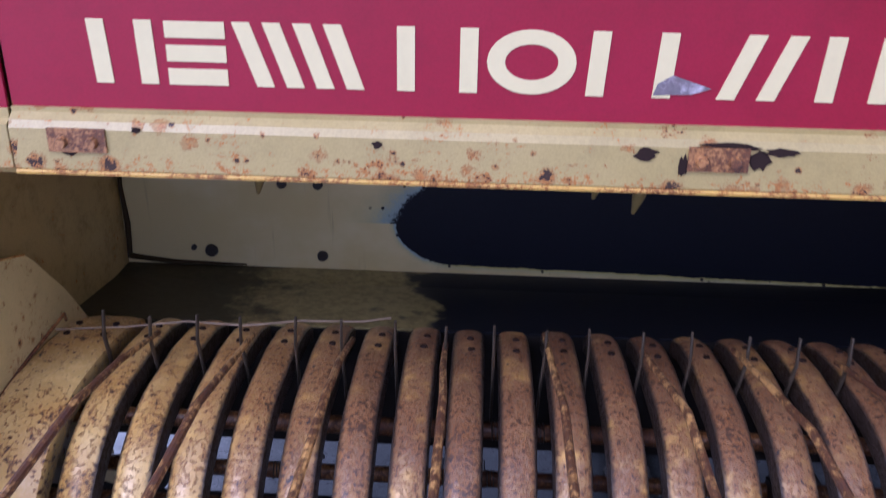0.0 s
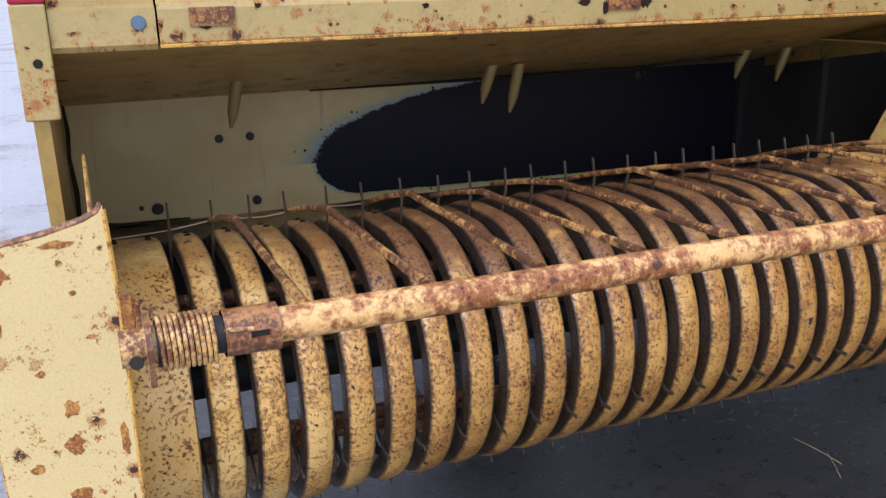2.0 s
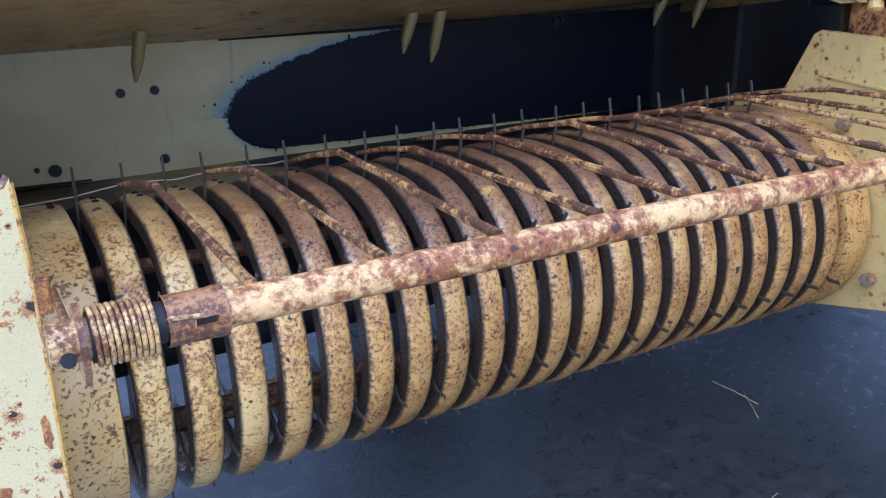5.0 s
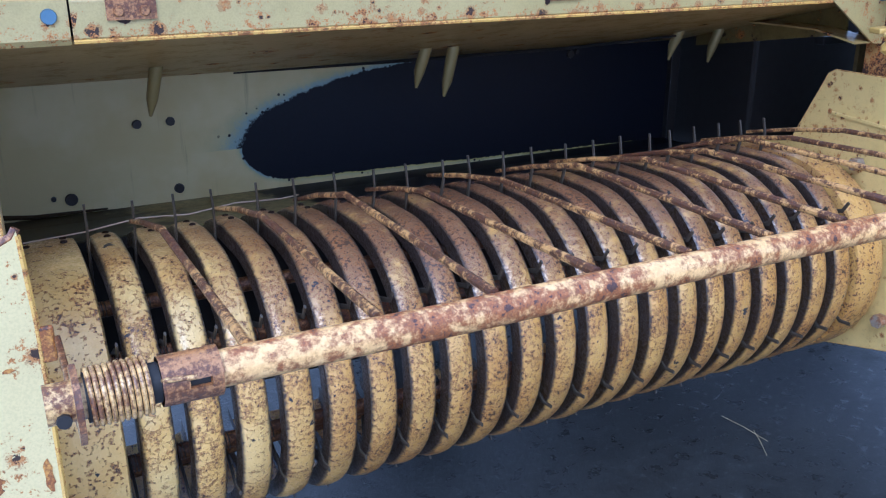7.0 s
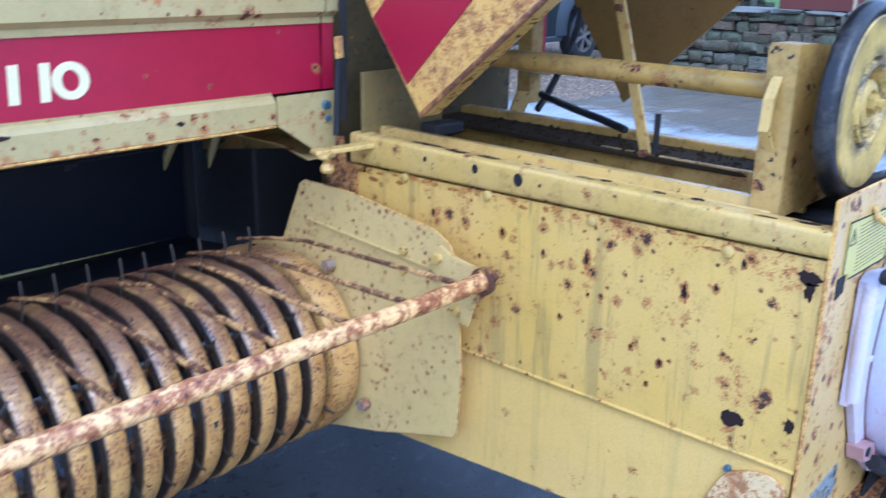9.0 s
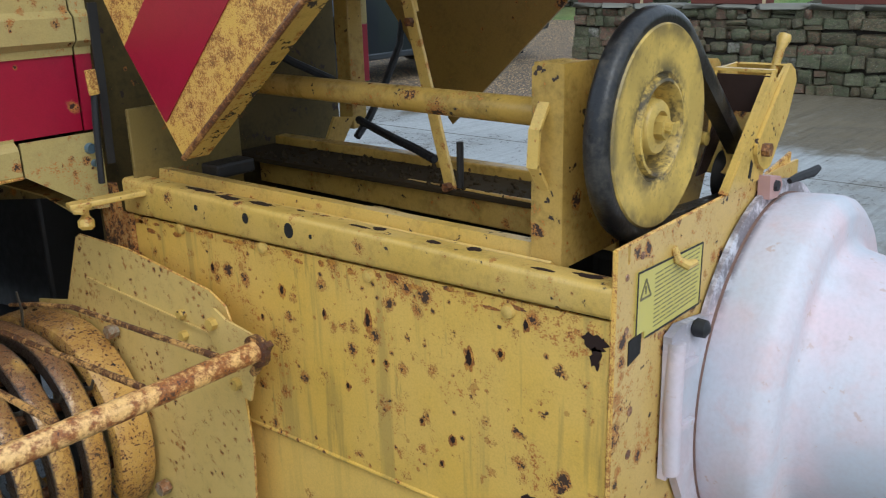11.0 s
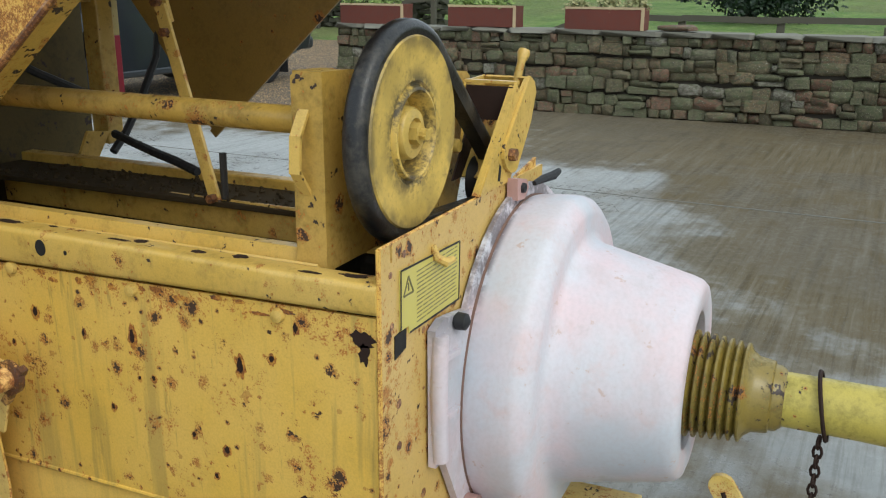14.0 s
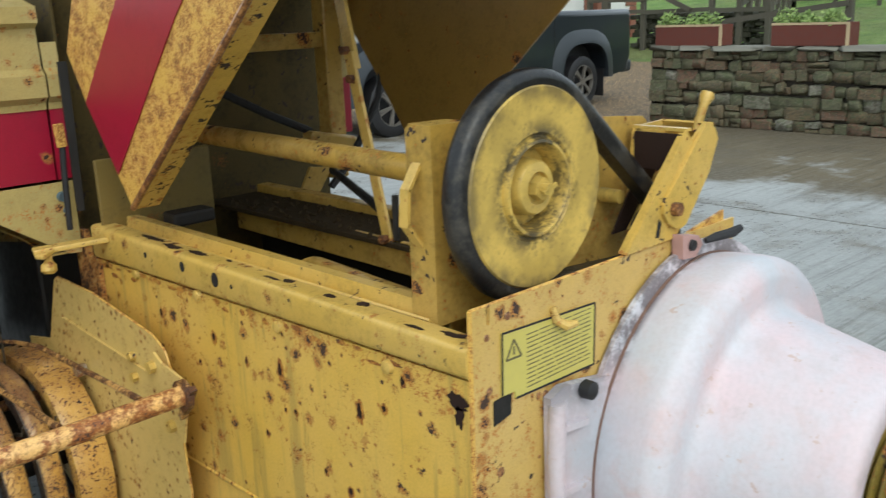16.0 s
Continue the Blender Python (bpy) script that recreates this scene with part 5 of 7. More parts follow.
part("brace", slab(B(), [(1.545, 1.062), (1.588, 1.135), (1.656, 1.125), (1.604, 1.056)], "y", 0.846, 0.854), m_frame, baler)
part("hose_block", bar(B(), (1.600, 0.87, 1.208), (1.745, 0.87, 1.178), 0.045, 0.034, (0, 0, 1), 0.008), m_frame, baler, "greasy yellow hose block")
hose = tube(B(), [(1.25, 0.86, 1.40), (1.36, 0.88, 1.345), (1.50, 0.89, 1.275), (1.62, 0.88, 1.22)], 0.010, 8)
part("hose", hose, m_black, baler, "black hydraulic hose", True)
pts = [Vector(p) for p in ((1.612, 0.79, 1.130), (1.575, 0.69, 1.118), (1.535, 0.60, 1.112), (1.495, 0.51, 1.108), (1.455, 0.42, 1.100))]
cord = [pts[min(int(k / 12), 3)].lerp(pts[min(int(k / 12), 3) + 1], k / 12 - min(int(k / 12), 3)) for k in range(49)]
part("hose", tube(B(), [(1.80, 0.80, 1.36), (1.785, 0.80, 1.295), (1.717, 0.80, 1.192), (1.66, 0.80, 1.125), (1.614, 0.80, 1.085)], 0.0095, 8), m_black, baler, "black rubber hose", True)
part("pin", tube(B(), [(1.386, 0.30, 1.07), (1.387, 0.30, 1.160)], 0.007, 8), m_steel, baler)
part("cable", tube(B(), cord, [0.0085 + 0.002 * (k % 2) for k in range(49)], 8), m_black, baler, "black ribbed cable", True)
swing = B()
bar(swing, (1.430, 0.505, 1.62), (1.413, 0.432, 1.395), 0.010, 0.030, (0, 1, 0), 0.002)
bar(swing, (1.408, 0.442, 1.43), (1.380, 0.315, 1.055), 0.008, 0.026, (0, 1, 0), 0.002)
swing = part("link_strap", swing, m_rail, baler, "thin yellow link strap")
for p in ((1.400, 0.443, 1.435), (1.398, 0.425, 1.380), (1.372, 0.320, 1.072)):
    part("bolt", hexagon(B(), p, "x", 0.009, p[0] - 0.010, p[0] + 0.006), m_sleeve, swing)
# hanging sheet above the chamber
chute = B()
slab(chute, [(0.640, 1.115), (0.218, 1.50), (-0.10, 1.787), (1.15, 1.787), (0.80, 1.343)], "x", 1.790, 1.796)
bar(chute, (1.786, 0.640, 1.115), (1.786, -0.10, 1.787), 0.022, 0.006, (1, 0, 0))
part("chute_sheet", chute, m_chute_shade, baler, "large hanging yellow sheet in shade")
# unseen roof added to keep sky light off the knotters
part("shade_roof", box(B(), 1.04, 1.80, -0.06, 1.70, 1.752, 1.760), m_chute_shade, baler, "unseen yellow sheet added over the knotters to shade them")
part("end_panel", slab(B(), [(1.00, 1.05), (1.70, 1.05), (1.70, 1.64), (1.00, 1.60)], "x", 1.052, 1.058), m_grime_shade, baler, "grimy, shade-darkened end panel of the hood")
# striped hinged shield
flap = slab(B(), [(0.680, 1.146), (0.835, 1.352), (0.895, 1.450), (0.835, 1.552), (0.72, 1.75), (-0.06, 1.75), (0.27, 1.478)], "x", 1.032, 1.037)
flap = part("striped_shield", flap, m_flap, baler, "hinged rust-speckled shield with a wide red stripe")
side = slab(B(), [(0.680, 1.146), (0.27, 1.478), (-0.06, 1.75), (-0.053, 1.757), (0.277, 1.485), (0.684, 1.153)], "x", 1.0375, 1.088)
part("shield_edge", side, m_edge, flap, "chipped folded edge")
part("rusty_fold", tube(B(), [(1.034, 0.684, 1.148), (1.034, 0.48, 1.311), (1.034, 0.27, 1.480), (1.034, -0.06, 1.752)], 0.0065, 8), m_sleeve, flap, "dark rust along the fold", True)
stripe = slab(B(), [(0.722, 1.213), (0.829, 1.350), (0.637, 1.545), (0.45, 1.735), (0.17, 1.735), (0.43, 1.508)], "x", 1.0290, 1.0312)
part("stripe", stripe, m_red, flap, "wide crimson stripe")
# upright latch rod at the hood's end, and the cleat at the rail's rear end
latch = tube(B(), [(1.000, 0.93, 1.075), (1.003, 0.925, 1.20), (1.006, 0.92, 1.27)], 0.007, 8)
latch = part("latch_rod", latch, m_black, baler, "dark upright latch rod", True)
part("latch_top", bar(B(), (1.003, 0.915, 1.255), (1.000, 0.915, 1.305), 0.022, 0.008, (0, 1, 0), 0.003), m_flap, latch, "rusty latch handle")
part("guide_plate", slab(B(), [(1.024, 1.11), (1.040, 1.11), (1.046, 1.43), (1.026, 1.43)], "y", 0.935, 0.940), m_steel, baler)
cleat = B()
bar(cleat, (0.905, 0.90, 1.050), (1.05, 0.86, 1.056), 0.035, 0.012, (0, 0, 1), 0.003)
tube(cleat, [(0.93, 0.885, 1.046), (0.926, 0.877, 1.030), (0.924, 0.874, 1.022), (0.922, 0.871, 1.010), (0.921, 0.870, 1.004)], [0.008, 0.008, 0.016, 0.016, 0.009], 12)
bar(cleat, (0.945, 0.888, 1.052), (0.902, 0.862, 1.044), 0.022, 0.010, (0, 0, 1), 0.003)
part("cleat", cleat, m_rail, baler, "rusty yellow catch at the end of the rail")

# driveline guard, bellows and shaft
CX, CZ = 1.615, 0.765
bell = B()
lathe(bell, [(-0.222, 0.340), (-0.231, 0.340), (-0.233, 0.336), (-0.235, 0.314), (-0.250, 0.317), (-0.300, 0.321), (-0.322, 0.321), (-0.333, 0.318), (-0.342, 0.310), (-0.352, 0.296), (-0.355, 0.288), (-0.354, 0.256), (-0.356, 0.246), (-0.362, 0.239), (-0.372, 0.234), (-0.40, 0.228), (-0.50, 0.206), (-0.552, 0.194), (-0.567, 0.189), (-0.576, 0.181), (-0.579, 0.170), (-0.578, 0.142), (-0.573, 0.131), (-0.562, 0.127), (-0.40, 0.127)], (CX, 0, CZ), "y", 72)
for f in [f for f in bell.faces if len(f.verts) > 8]:
    bell.faces.remove(f)
bell = part("driveline_guard", bell, m_guard, baler, "large sun-bleached pinkish white plastic guard", True)
rim = lathe(B(), [(-0.2345, 0.3175), (-0.2385, 0.3175), (-0.2395, 0.312), (-0.2345, 0.312)], (CX, 0, CZ), "y", 72, True)
part("guard_seam", rim, m_seam, bell, "rusty brown seam", True)
flange = B()
slab(flange, [(1.196, 0.955), (1.225, 0.965), (1.262, 0.960), (1.345, 0.945), (1.318, 0.86), (1.310, 0.76), (1.325, 0.66), (1.345, 0.60), (1.300, 0.59), (1.268, 0.65), (1.232, 0.715), (1.200, 0.715)], "y", -0.236, -0.222)
flange = part("guard_flange", flange, m_guard, bell, "bleached plastic mounting flange")
part("flange_rib", tube(B(), [(1.208, -0.238, 0.945), (1.202, -0.240, 0.84), (1.212, -0.238, 0.725)], 0.014, 10), m_guard, flange, "", True)
for z in (0.905, 0.80):
    part("flange_tab", bar(B(), (1.208, -0.242, z), (1.275, -0.240, z - 0.010), 0.012, 0.010), m_guard, flange)
part("knob", lathe(B(), [(-0.262, 0.004), (-0.256, 0.014), (-0.240, 0.015), (-0.236, 0.011)], (1.272, 0, 0.948), "y", 14), m_black, bell, "black rubber knob", True)
lug = slab(B(), [(1.535, 1.132), (1.588, 1.122), (1.602, 1.104), (1.580, 1.086), (1.540, 1.090)], "y", -0.243, -0.222)
lug = part("guard_lug", lug, m_guard_edge, bell, "pink plastic lug")
part("bolt", lathe(B(), [(-0.249, 0.009), (-0.243, 0.010)], (1.564, 0, 1.110), "y", 12), m_black, lug)
clip = tube(B(), [(1.575, -0.262, 1.118), (1.60, -0.270, 1.122), (1.632, -0.28, 1.124), (1.652, -0.285, 1.130)], [0.005, 0.008, 0.009, 0.006], 8)
part("clip", clip, m_black, lug, "black rubber clip", True)
low_lug = slab(B(), [(1.285, 0.600), (1.345, 0.590), (1.40, 0.555), (1.38, 0.540), (1.300, 0.565)], "y", -0.255, -0.222)
low_lug = part("guard_lug", low_lug, m_guard_edge, bell)
part("bolt", lathe(B(), [(-0.258, 0.010), (-0.254, 0.010)], (1.312, 0, 0.583), "y", 12), m_black, low_lug)
part("lug_plate", slab(B(), [(1.412, 0.545), (1.470, 0.520), (1.482, 0.506), (1.440, 0.508), (1.405, 0.528)], "y", -0.262, -0.250), m_guard_edge, low_lug)
part("clip", tube(B(), [(1.335, -0.262, 0.553), (1.375, -0.275, 0.530), (1.42, -0.285, 0.520)], [0.016, 0.020, 0.012], 8), m_black, low_lug, "", True)
part("plate_ear", slab(B(), [(1.60, 1.120), (1.700, 1.134), (1.725, 1.138), (1.727, 1.085), (1.70, 1.090)], "y", -0.2135, -0.2085), m_flap, front, "rusty ear of the front plate")
# black disc set into the mouth in place of the shade inside
part("mouth_shade", lathe(B(), [(-0.470, 0.05), (-0.470, 0.1275), (-0.464, 0.1275), (-0.464, 0.05)], (CX, 0, CZ), "y", 48, True), m_hole, bell, "black disc added for the shade inside the guard's mouth")
folds = []
y = -0.44
for k in range(15):
    r = 0.104 - 0.0016 * max(0, k - 6)
    folds += [(y, r - 0.013), (y - 0.0055, r), (y - 0.0095, r)]
    y -= 0.0155
folds += [(y, 0.080), (y - 0.012, 0.070), (y - 0.040, 0.066), (y - 0.044, 0.057)]
part("bellows", lathe(B(), folds, (CX + 0.005, 0, 0.757), "y", 40), m_bellows, bell, "olive yellow ribbed rubber bellows", True)
drive = part("drive_shaft", tube(B(), [(CX + 0.005, -0.66, 0.757), (CX + 0.005, -0.86, 0.757), (CX + 0.005, -1.0, 0.756), (CX + 0.005, -1.9, 0.750)], [0.050, 0.050, 0.053, 0.053], 28), m_shaft, baler, "yellow plastic driveline tube", True)
part("collar", lathe(B(), [(-0.695, 0.062), (-0.725, 0.060), (-0.735, 0.052)], (CX + 0.005, 0, 0.757), "y", 24), m_bellows, drive, "", True)
part("tube_joint", lathe(B(), [(-0.980, 0.0535), (-0.986, 0.0545), (-0.992, 0.0535)], (CX + 0.005, 0, 0.756), "y", 28), m_bellows, drive, "", True)
links = B()
tube(links, [(CX + 0.005 + 0.060 * math.cos(a), -0.80 + 0.012 * math.sin(a), 0.757 + 0.060 * math.sin(a)) for a in (2 * math.pi * k / 24 for k in range(25))], 0.0042, 6, False)
for i in range(13):
    p = Vector((CX - 0.03, -0.80, 0.702 - 0.019 * i))
    side = Vector((0.3, 1, 0)).normalized() if i % 2 else Vector((1, -0.3, 0)).normalized()
    tube(links, [p + Vector((0, 0, 1)) * 0.013 * math.cos(t) + side * 0.0075 * math.sin(t) for t in (2 * math.pi * k / 8 for k in range(9))], 0.0028, 5, False)
part("chain", links, m_chip, drive, "rusty safety chain", True)
# unseen pan added to block light reaching the ground below
part("shade_pan", slab(B(), [(-0.19, 0.40), (1.30, 0.29), (1.30, 0.296), (-0.19, 0.406)], "x", 1.066, 1.552), m_steel, baler, "unseen pan added under the chamber to shade the ground")
part("gearbox", box(B(), 1.45, 1.86, -0.21, 0.05, 0.45, 0.98, 0.02), m_steel, baler, "dark gearbox behind the guard")

# drawbar
D0, D1 = Vector((1.650, -0.23, 0.350)), Vector((1.665, -1.95, 0.350))
draw = part("drawbar", bar(B(), D0, D1, 0.085, 0.105, (0, 0, 1), 0.006), m_drawbar, baler, "rusty yellow box-section drawbar")
along = (D1 - D0).normalized()
across = Vector((0, 0, 1)).cross(along)


def on_bar(s, w, z):
    p = D0 + along * s + across * w
    return (p.x, p.y, z)


bracket = part("bracket", bar(B(), (1.566, -0.338, 0.352), (1.566, -0.515, 0.352), 0.090, 0.096, (0, 0, 1), 0.004), m_drawbar, draw, "chipped yellow bracket with worn white patches")
part("cap_plate", bar(B(), (1.562, -0.350, 0.497), (1.566, -0.498, 0.497), 0.100, 0.007, (0, 0, 1), 0.002), m_drawbar, bracket)
for y in (-0.356, -0.472):
    part("post", bar(B(), (1.518, y, 0.30 if y > -0.4 else 0.398), (1.518, y, 0.494), 0.010, 0.014, (1, 0, 0)), m_drawbar, bracket)
part("back_plate", box(B(), 1.598, 1.606, -0.495, -0.352, 0.40, 0.494), m_drawbar, bracket)
part("spacer", tube(B(), [(1.560, -0.36, 0.428), (1.560, -0.45, 0.430), (1.560, -0.520, 0.433)], 0.031, 16), m_scuffed, draw, "scuffed pale roller", True)
ring = part("pivot_ring", lathe(B(), [(1.500, 0.012), (1.500, 0.022), (1.503, 0.025), (1.524, 0.025), (1.528, 0.021)], (0, -0.541, 0.472), "x", 20), m_tarred, draw, "greasy round pivot above the link", True)
part("bolt", lathe(B(), [(1.489, 0.004), (1.490, 0.010), (1.501, 0.0125)], (0, -0.541, 0.472), "x", 12), m_steel, ring, "", True)
part("pivot_stub", tube(B(), [(1.545, -0.505, 0.462), (1.532, -0.540, 0.470)], 0.016, 12), m_chip, draw, "dark greasy stub", True)


def link(a, b, r, x0, x1):
    """A flat link with round ends."""
    a, b = Vector(a), Vector(b)
    heading = math.atan2(b.y - a.y, b.x - a.x)
    pts = [(a.x + r * math.cos(heading + q), a.y + r * math.sin(heading + q)) for q in (math.pi / 2 + math.pi * k / 8 for k in range(9))]
    pts += [(b.x + r * math.cos(heading + q), b.y + r * math.sin(heading + q)) for q in (-math.pi / 2 + math.pi * k / 8 for k in range(9))]
    return slab(B(), pts, "x", x0, x1)


arm = part("stand_arm", link((-0.553, 0.440), (-0.497, 0.330), 0.022, 1.494, 1.506), m_drawbar, draw, "yellow pivot link with bolts")
for y, z, r in ((-0.554, 0.442, 0.016), (-0.528, 0.382, 0.011)):
    part("bolt", tube(B(), [(1.506, y, z), (1.484, y, z)], r, 12), m_sleeve, arm, "", True)
part("pin", tube(B(), [(1.530, -0.530, 0.345), (1.516, -0.536, 0.278)], [0.017, 0.016], 14), m_drawbar, draw, "yellow pivot pin", True)
part("lower_web", bar(B(), (1.604, -0.53, 0.292), (1.616, -1.9, 0.292), 0.006, 0.070), m_drawbar, draw)
side_bar = slab(B(), [(-0.530, 0.330), (-0.738, 0.384), (-0.772, 0.378), (-0.780, 0.358), (-0.766, 0.340), (-0.534, 0.278)], "x", 1.574, 1.586)
side_bar = part("side_link", side_bar, m_flap, draw, "rusty long link along the drawbar")
part("bolt", tube(B(), [(1.574, -0.760, 0.365), (1.556, -0.760, 0.365)], 0.016, 12), m_sleeve, side_bar, "", True)
part("foot_link", link((-0.760, 0.378), (-0.801, 0.312), 0.021, 1.588, 1.600), m_drawbar, draw)
part("pin", tube(B(), [(1.60, -0.803, 0.312), (1.552, -0.803, 0.310)], 0.018, 14), m_drawbar, draw, "", True)
for y in (-0.33, -0.42, -0.49):
    part("stud", tube(B(), [(1.530, y, 0.312), (1.530, y, 0.285)], 0.006, 8), m_sleeve, draw)
lever = part("lever", link((-0.756, 0.400), (-0.646, 0.572), 0.024, 1.587, 1.599), m_drawbar, draw, "chipped flat lever standing on the drawbar")
part("lever_band", slab(B(), [(-0.668, 0.494), (-0.705, 0.472), (-0.716, 0.466), (-0.735, 0.438), (-0.748, 0.420), (-0.738, 0.408), (-0.724, 0.412), (-0.706, 0.428), (-0.690, 0.446), (-0.672, 0.472)], "x", 1.5856, 1.5868), m_tarred, lever, "dark greasy middle of the lever")
part("slot", tube(B(), [(1.5866, -0.650, 0.562), (1.5866, -0.660, 0.536), (1.5866, -0.690, 0.518)], 0.0045, 6), m_chip, lever)
part("twine", tube(B(), [(1.580, -0.663, 0.508), (1.578, -0.685, 0.520), (1.580, -0.706, 0.532), (1.604, -0.700, 0.528), (1.606, -0.670, 0.510), (1.580, -0.663, 0.508)], 0.006, 7), m_blue, lever, "blue-green twine", True)
part("rope", tube(B(), [(1.582, -0.706, 0.530), (1.590, -0.74, 0.522), (1.595, -0.80, 0.516), (1.60, -0.88, 0.512)], 0.0035, 6), m_rope, lever, "frayed pale twine end", True)
part("tab", slab(B(), [(-0.752, 0.402), (-0.752, 0.440), (-0.758, 0.464), (-0.768, 0.470), (-0.777, 0.462), (-0.784, 0.438), (-0.785, 0.402)], "x", 1.640, 1.654), m_rusty, draw, "rusty round-topped tab")
part("wire_hook", tube(B(), [(1.640, -0.822, 0.520), (1.640, -0.810, 0.476), (1.640, -0.797, 0.425), (1.638, -0.800, 0.404), (1.640, -0.812, 0.404), (1.642, -0.820, 0.430), (1.642, -0.816, 0.470)], 0.0030, 6), m_chip, draw, "thin black wire hook", True)
part("spike", slab(B(), [(-0.83, 0.402), (-0.875, 0.402), (-0.868, 0.44), (-0.852, 0.458), (-0.838, 0.44)], "x", 1.650, 1.662), m_sleeve, draw)
web = ribbon(B(), [(1.150, -0.258, 0.412), (1.235, -0.268, 0.416), (1.290, -0.276, 0.420), (1.345, -0.286, 0.431), (1.385, -0.297, 0.427), (1.450, -0.322, 0.430), (1.495, -0.342, 0.436), (1.517, -0.351, 0.440)],
             [(1.150, -0.262, 0.402), (1.240, -0.286, 0.388), (1.300, -0.302, 0.378), (1.345, -0.312, 0.374), (1.395, -0.322, 0.376), (1.455, -0.338, 0.384), (1.496, -0.350, 0.388), (1.517, -0.354, 0.394)], 0.008)
web = part("frame_web", web, m_arm, baler, "chipped yellow frame arm curving into the drawbar")
rusty_edge([(1.150, -0.263, 0.401), (1.240, -0.287, 0.387), (1.300, -0.303, 0.377), (1.345, -0.313, 0.373), (1.395, -0.323, 0.375), (1.455, -0.339, 0.383), (1.496, -0.351, 0.387)], web, 0.004)
# black block added where deep shade falls under the guard
part("hitch_shade", box(B(), 1.46, 1.705, -0.330, -0.02, 0.362, 0.412, 0.006), m_chip, baler, "black block added for the deep shade under the guard")
# wheels and stand that carry the machine, behind the body
axle = part("axle", tube(B(), [(0.2, 2.1, 0.36), (2.3, 2.1, 0.36)], 0.04, 14), m_steel, baler, "", True)
for x in (0.35, 2.15):
    tyre = lathe(B(), [(-0.09, 0.20), (-0.10, 0.30), (-0.07, 0.352), (0.07, 0.352), (0.10, 0.30), (0.09, 0.20)], (x, 2.1, 0.352), "x", 40)
    part("tyre", tyre, m_black, axle, "black farm tyre", True)
# dark steel stands in for the shade seen through the side opening
part("rear_chamber", box(B(), 1.07, 1.55, 1.37, 3.4, 0.45, 1.02, 0.01), m_steel, baler, "bale chamber running to the rear, coloured dark for shade")
part("drawbar_jack", tube(B(), [on_bar(1.35, 0.08, 0.0), on_bar(1.35, 0.08, 0.62)], 0.03, 14), m_frame, baler, "", True)

# ---- yard and farmland ----
def concrete_material():
    """Brushed concrete: wet, dark under the machine with damp, oil, soil and its shade put into the colour, brown with
    washed-out earth towards the wall.
    """
    m = Mat("wet concrete", 0.5)
    broad, middle, small, fine, grit = m.noise(0.55, 5, 0.6), m.noise(3.0, 6, 0.65), m.noise(22, 5, 0.65), m.noise(65, 5, 0.7), m.noise(190, 4, 0.7)
    turned = m.t.nodes.new("ShaderNodeVectorRotate")
    turned.rotation_type = "Z_AXIS"
    turned.inputs["Angle"].default_value = radians(3)
    m.put(turned.inputs["Vector"], m.co)
    stretched = m.t.nodes.new("ShaderNodeVectorMath")
    stretched.operation = "MULTIPLY"
    m.put(stretched.inputs[0], turned.outputs[0])
    stretched.inputs[1].default_value = (0.55, 15.0, 1.0)
    brushed = m.noise(2.4, 6, 0.72, stretched.outputs[0])
    tone = m.mix(m.ramp(middle, 0.3, 0.7), (0.215, 0.225, 0.22), (0.32, 0.33, 0.32))
    tone = m.mix(m.ramp(brushed, 0.46, 0.62, 0, 0.55), tone, (0.115, 0.112, 0.098))
    swept = m.noise(0.75, 5, 0.75, stretched.outputs[0])
    tone = m.mix(m.ramp(swept, 0.44, 0.64, 0, 0.25), tone, (0.13, 0.125, 0.11))
    # sky sheen on the wet yard put into the colour as paler areas
    tone = m.mix(m.ramp(m.axis(0), 0.2, -1.4, 0, 0.85), tone, m.mix(middle, (0.40, 0.42, 0.43), (0.55, 0.56, 0.56)))
    tone = m.mix(m.do("MULTIPLY", m.ramp(m.axis(0), 3.2, 4.2), m.ramp(m.axis(1), 0.0, 1.4, 0, 0.6)), tone, (0.40, 0.415, 0.415))
    tone = m.mix(m.ramp(fine, 0.58, 0.70, 0, 0.6), tone, (0.36, 0.35, 0.33))
    tone = m.mix(m.ramp(grit, 0.58, 0.66, 0, 0.6), tone, (0.05, 0.048, 0.042))
    earth = m.do("MULTIPLY_ADD", middle, 0.45, m.do("MULTIPLY", broad, 0.65))
    earth = m.do("ADD", earth, m.do("ADD", m.do("MULTIPLY_ADD", m.ramp(m.axis(0), 2.4, 4.4), m.ramp(m.axis(1), 0.9, -0.6, 0.0, 0.20), m.ramp(m.axis(0), 6.7, 8.2, 0.0, 0.24)), m.do("MULTIPLY", m.ramp(m.axis(0), 6.25, 6.45), m.ramp(m.do("MULTIPLY_ADD", middle, 0.7, m.axis(1)), 0.95, 0.35, 0.0, 0.30))))
    mud = m.ramp(earth, 0.55, 0.74)
    tone = m.mix(m.do("MULTIPLY", mud, 0.80), tone, m.mix(small, (0.066, 0.044, 0.012), (0.135, 0.094, 0.030)))
    yonder = m.ramp(m.axis(0), 2.3, 3.6)
    ridges = m.noise(1.5, 5, 0.7, stretched.outputs[0])
    tone = m.mix(m.do("MULTIPLY", yonder, m.ramp(ridges, 0.50, 0.64, 0, 0.34)), tone, (0.040, 0.036, 0.024))
    tone = m.mix(m.do("MULTIPLY", yonder, m.ramp(ridges, 0.46, 0.34, 0, 0.16)), tone, (0.30, 0.29, 0.26))
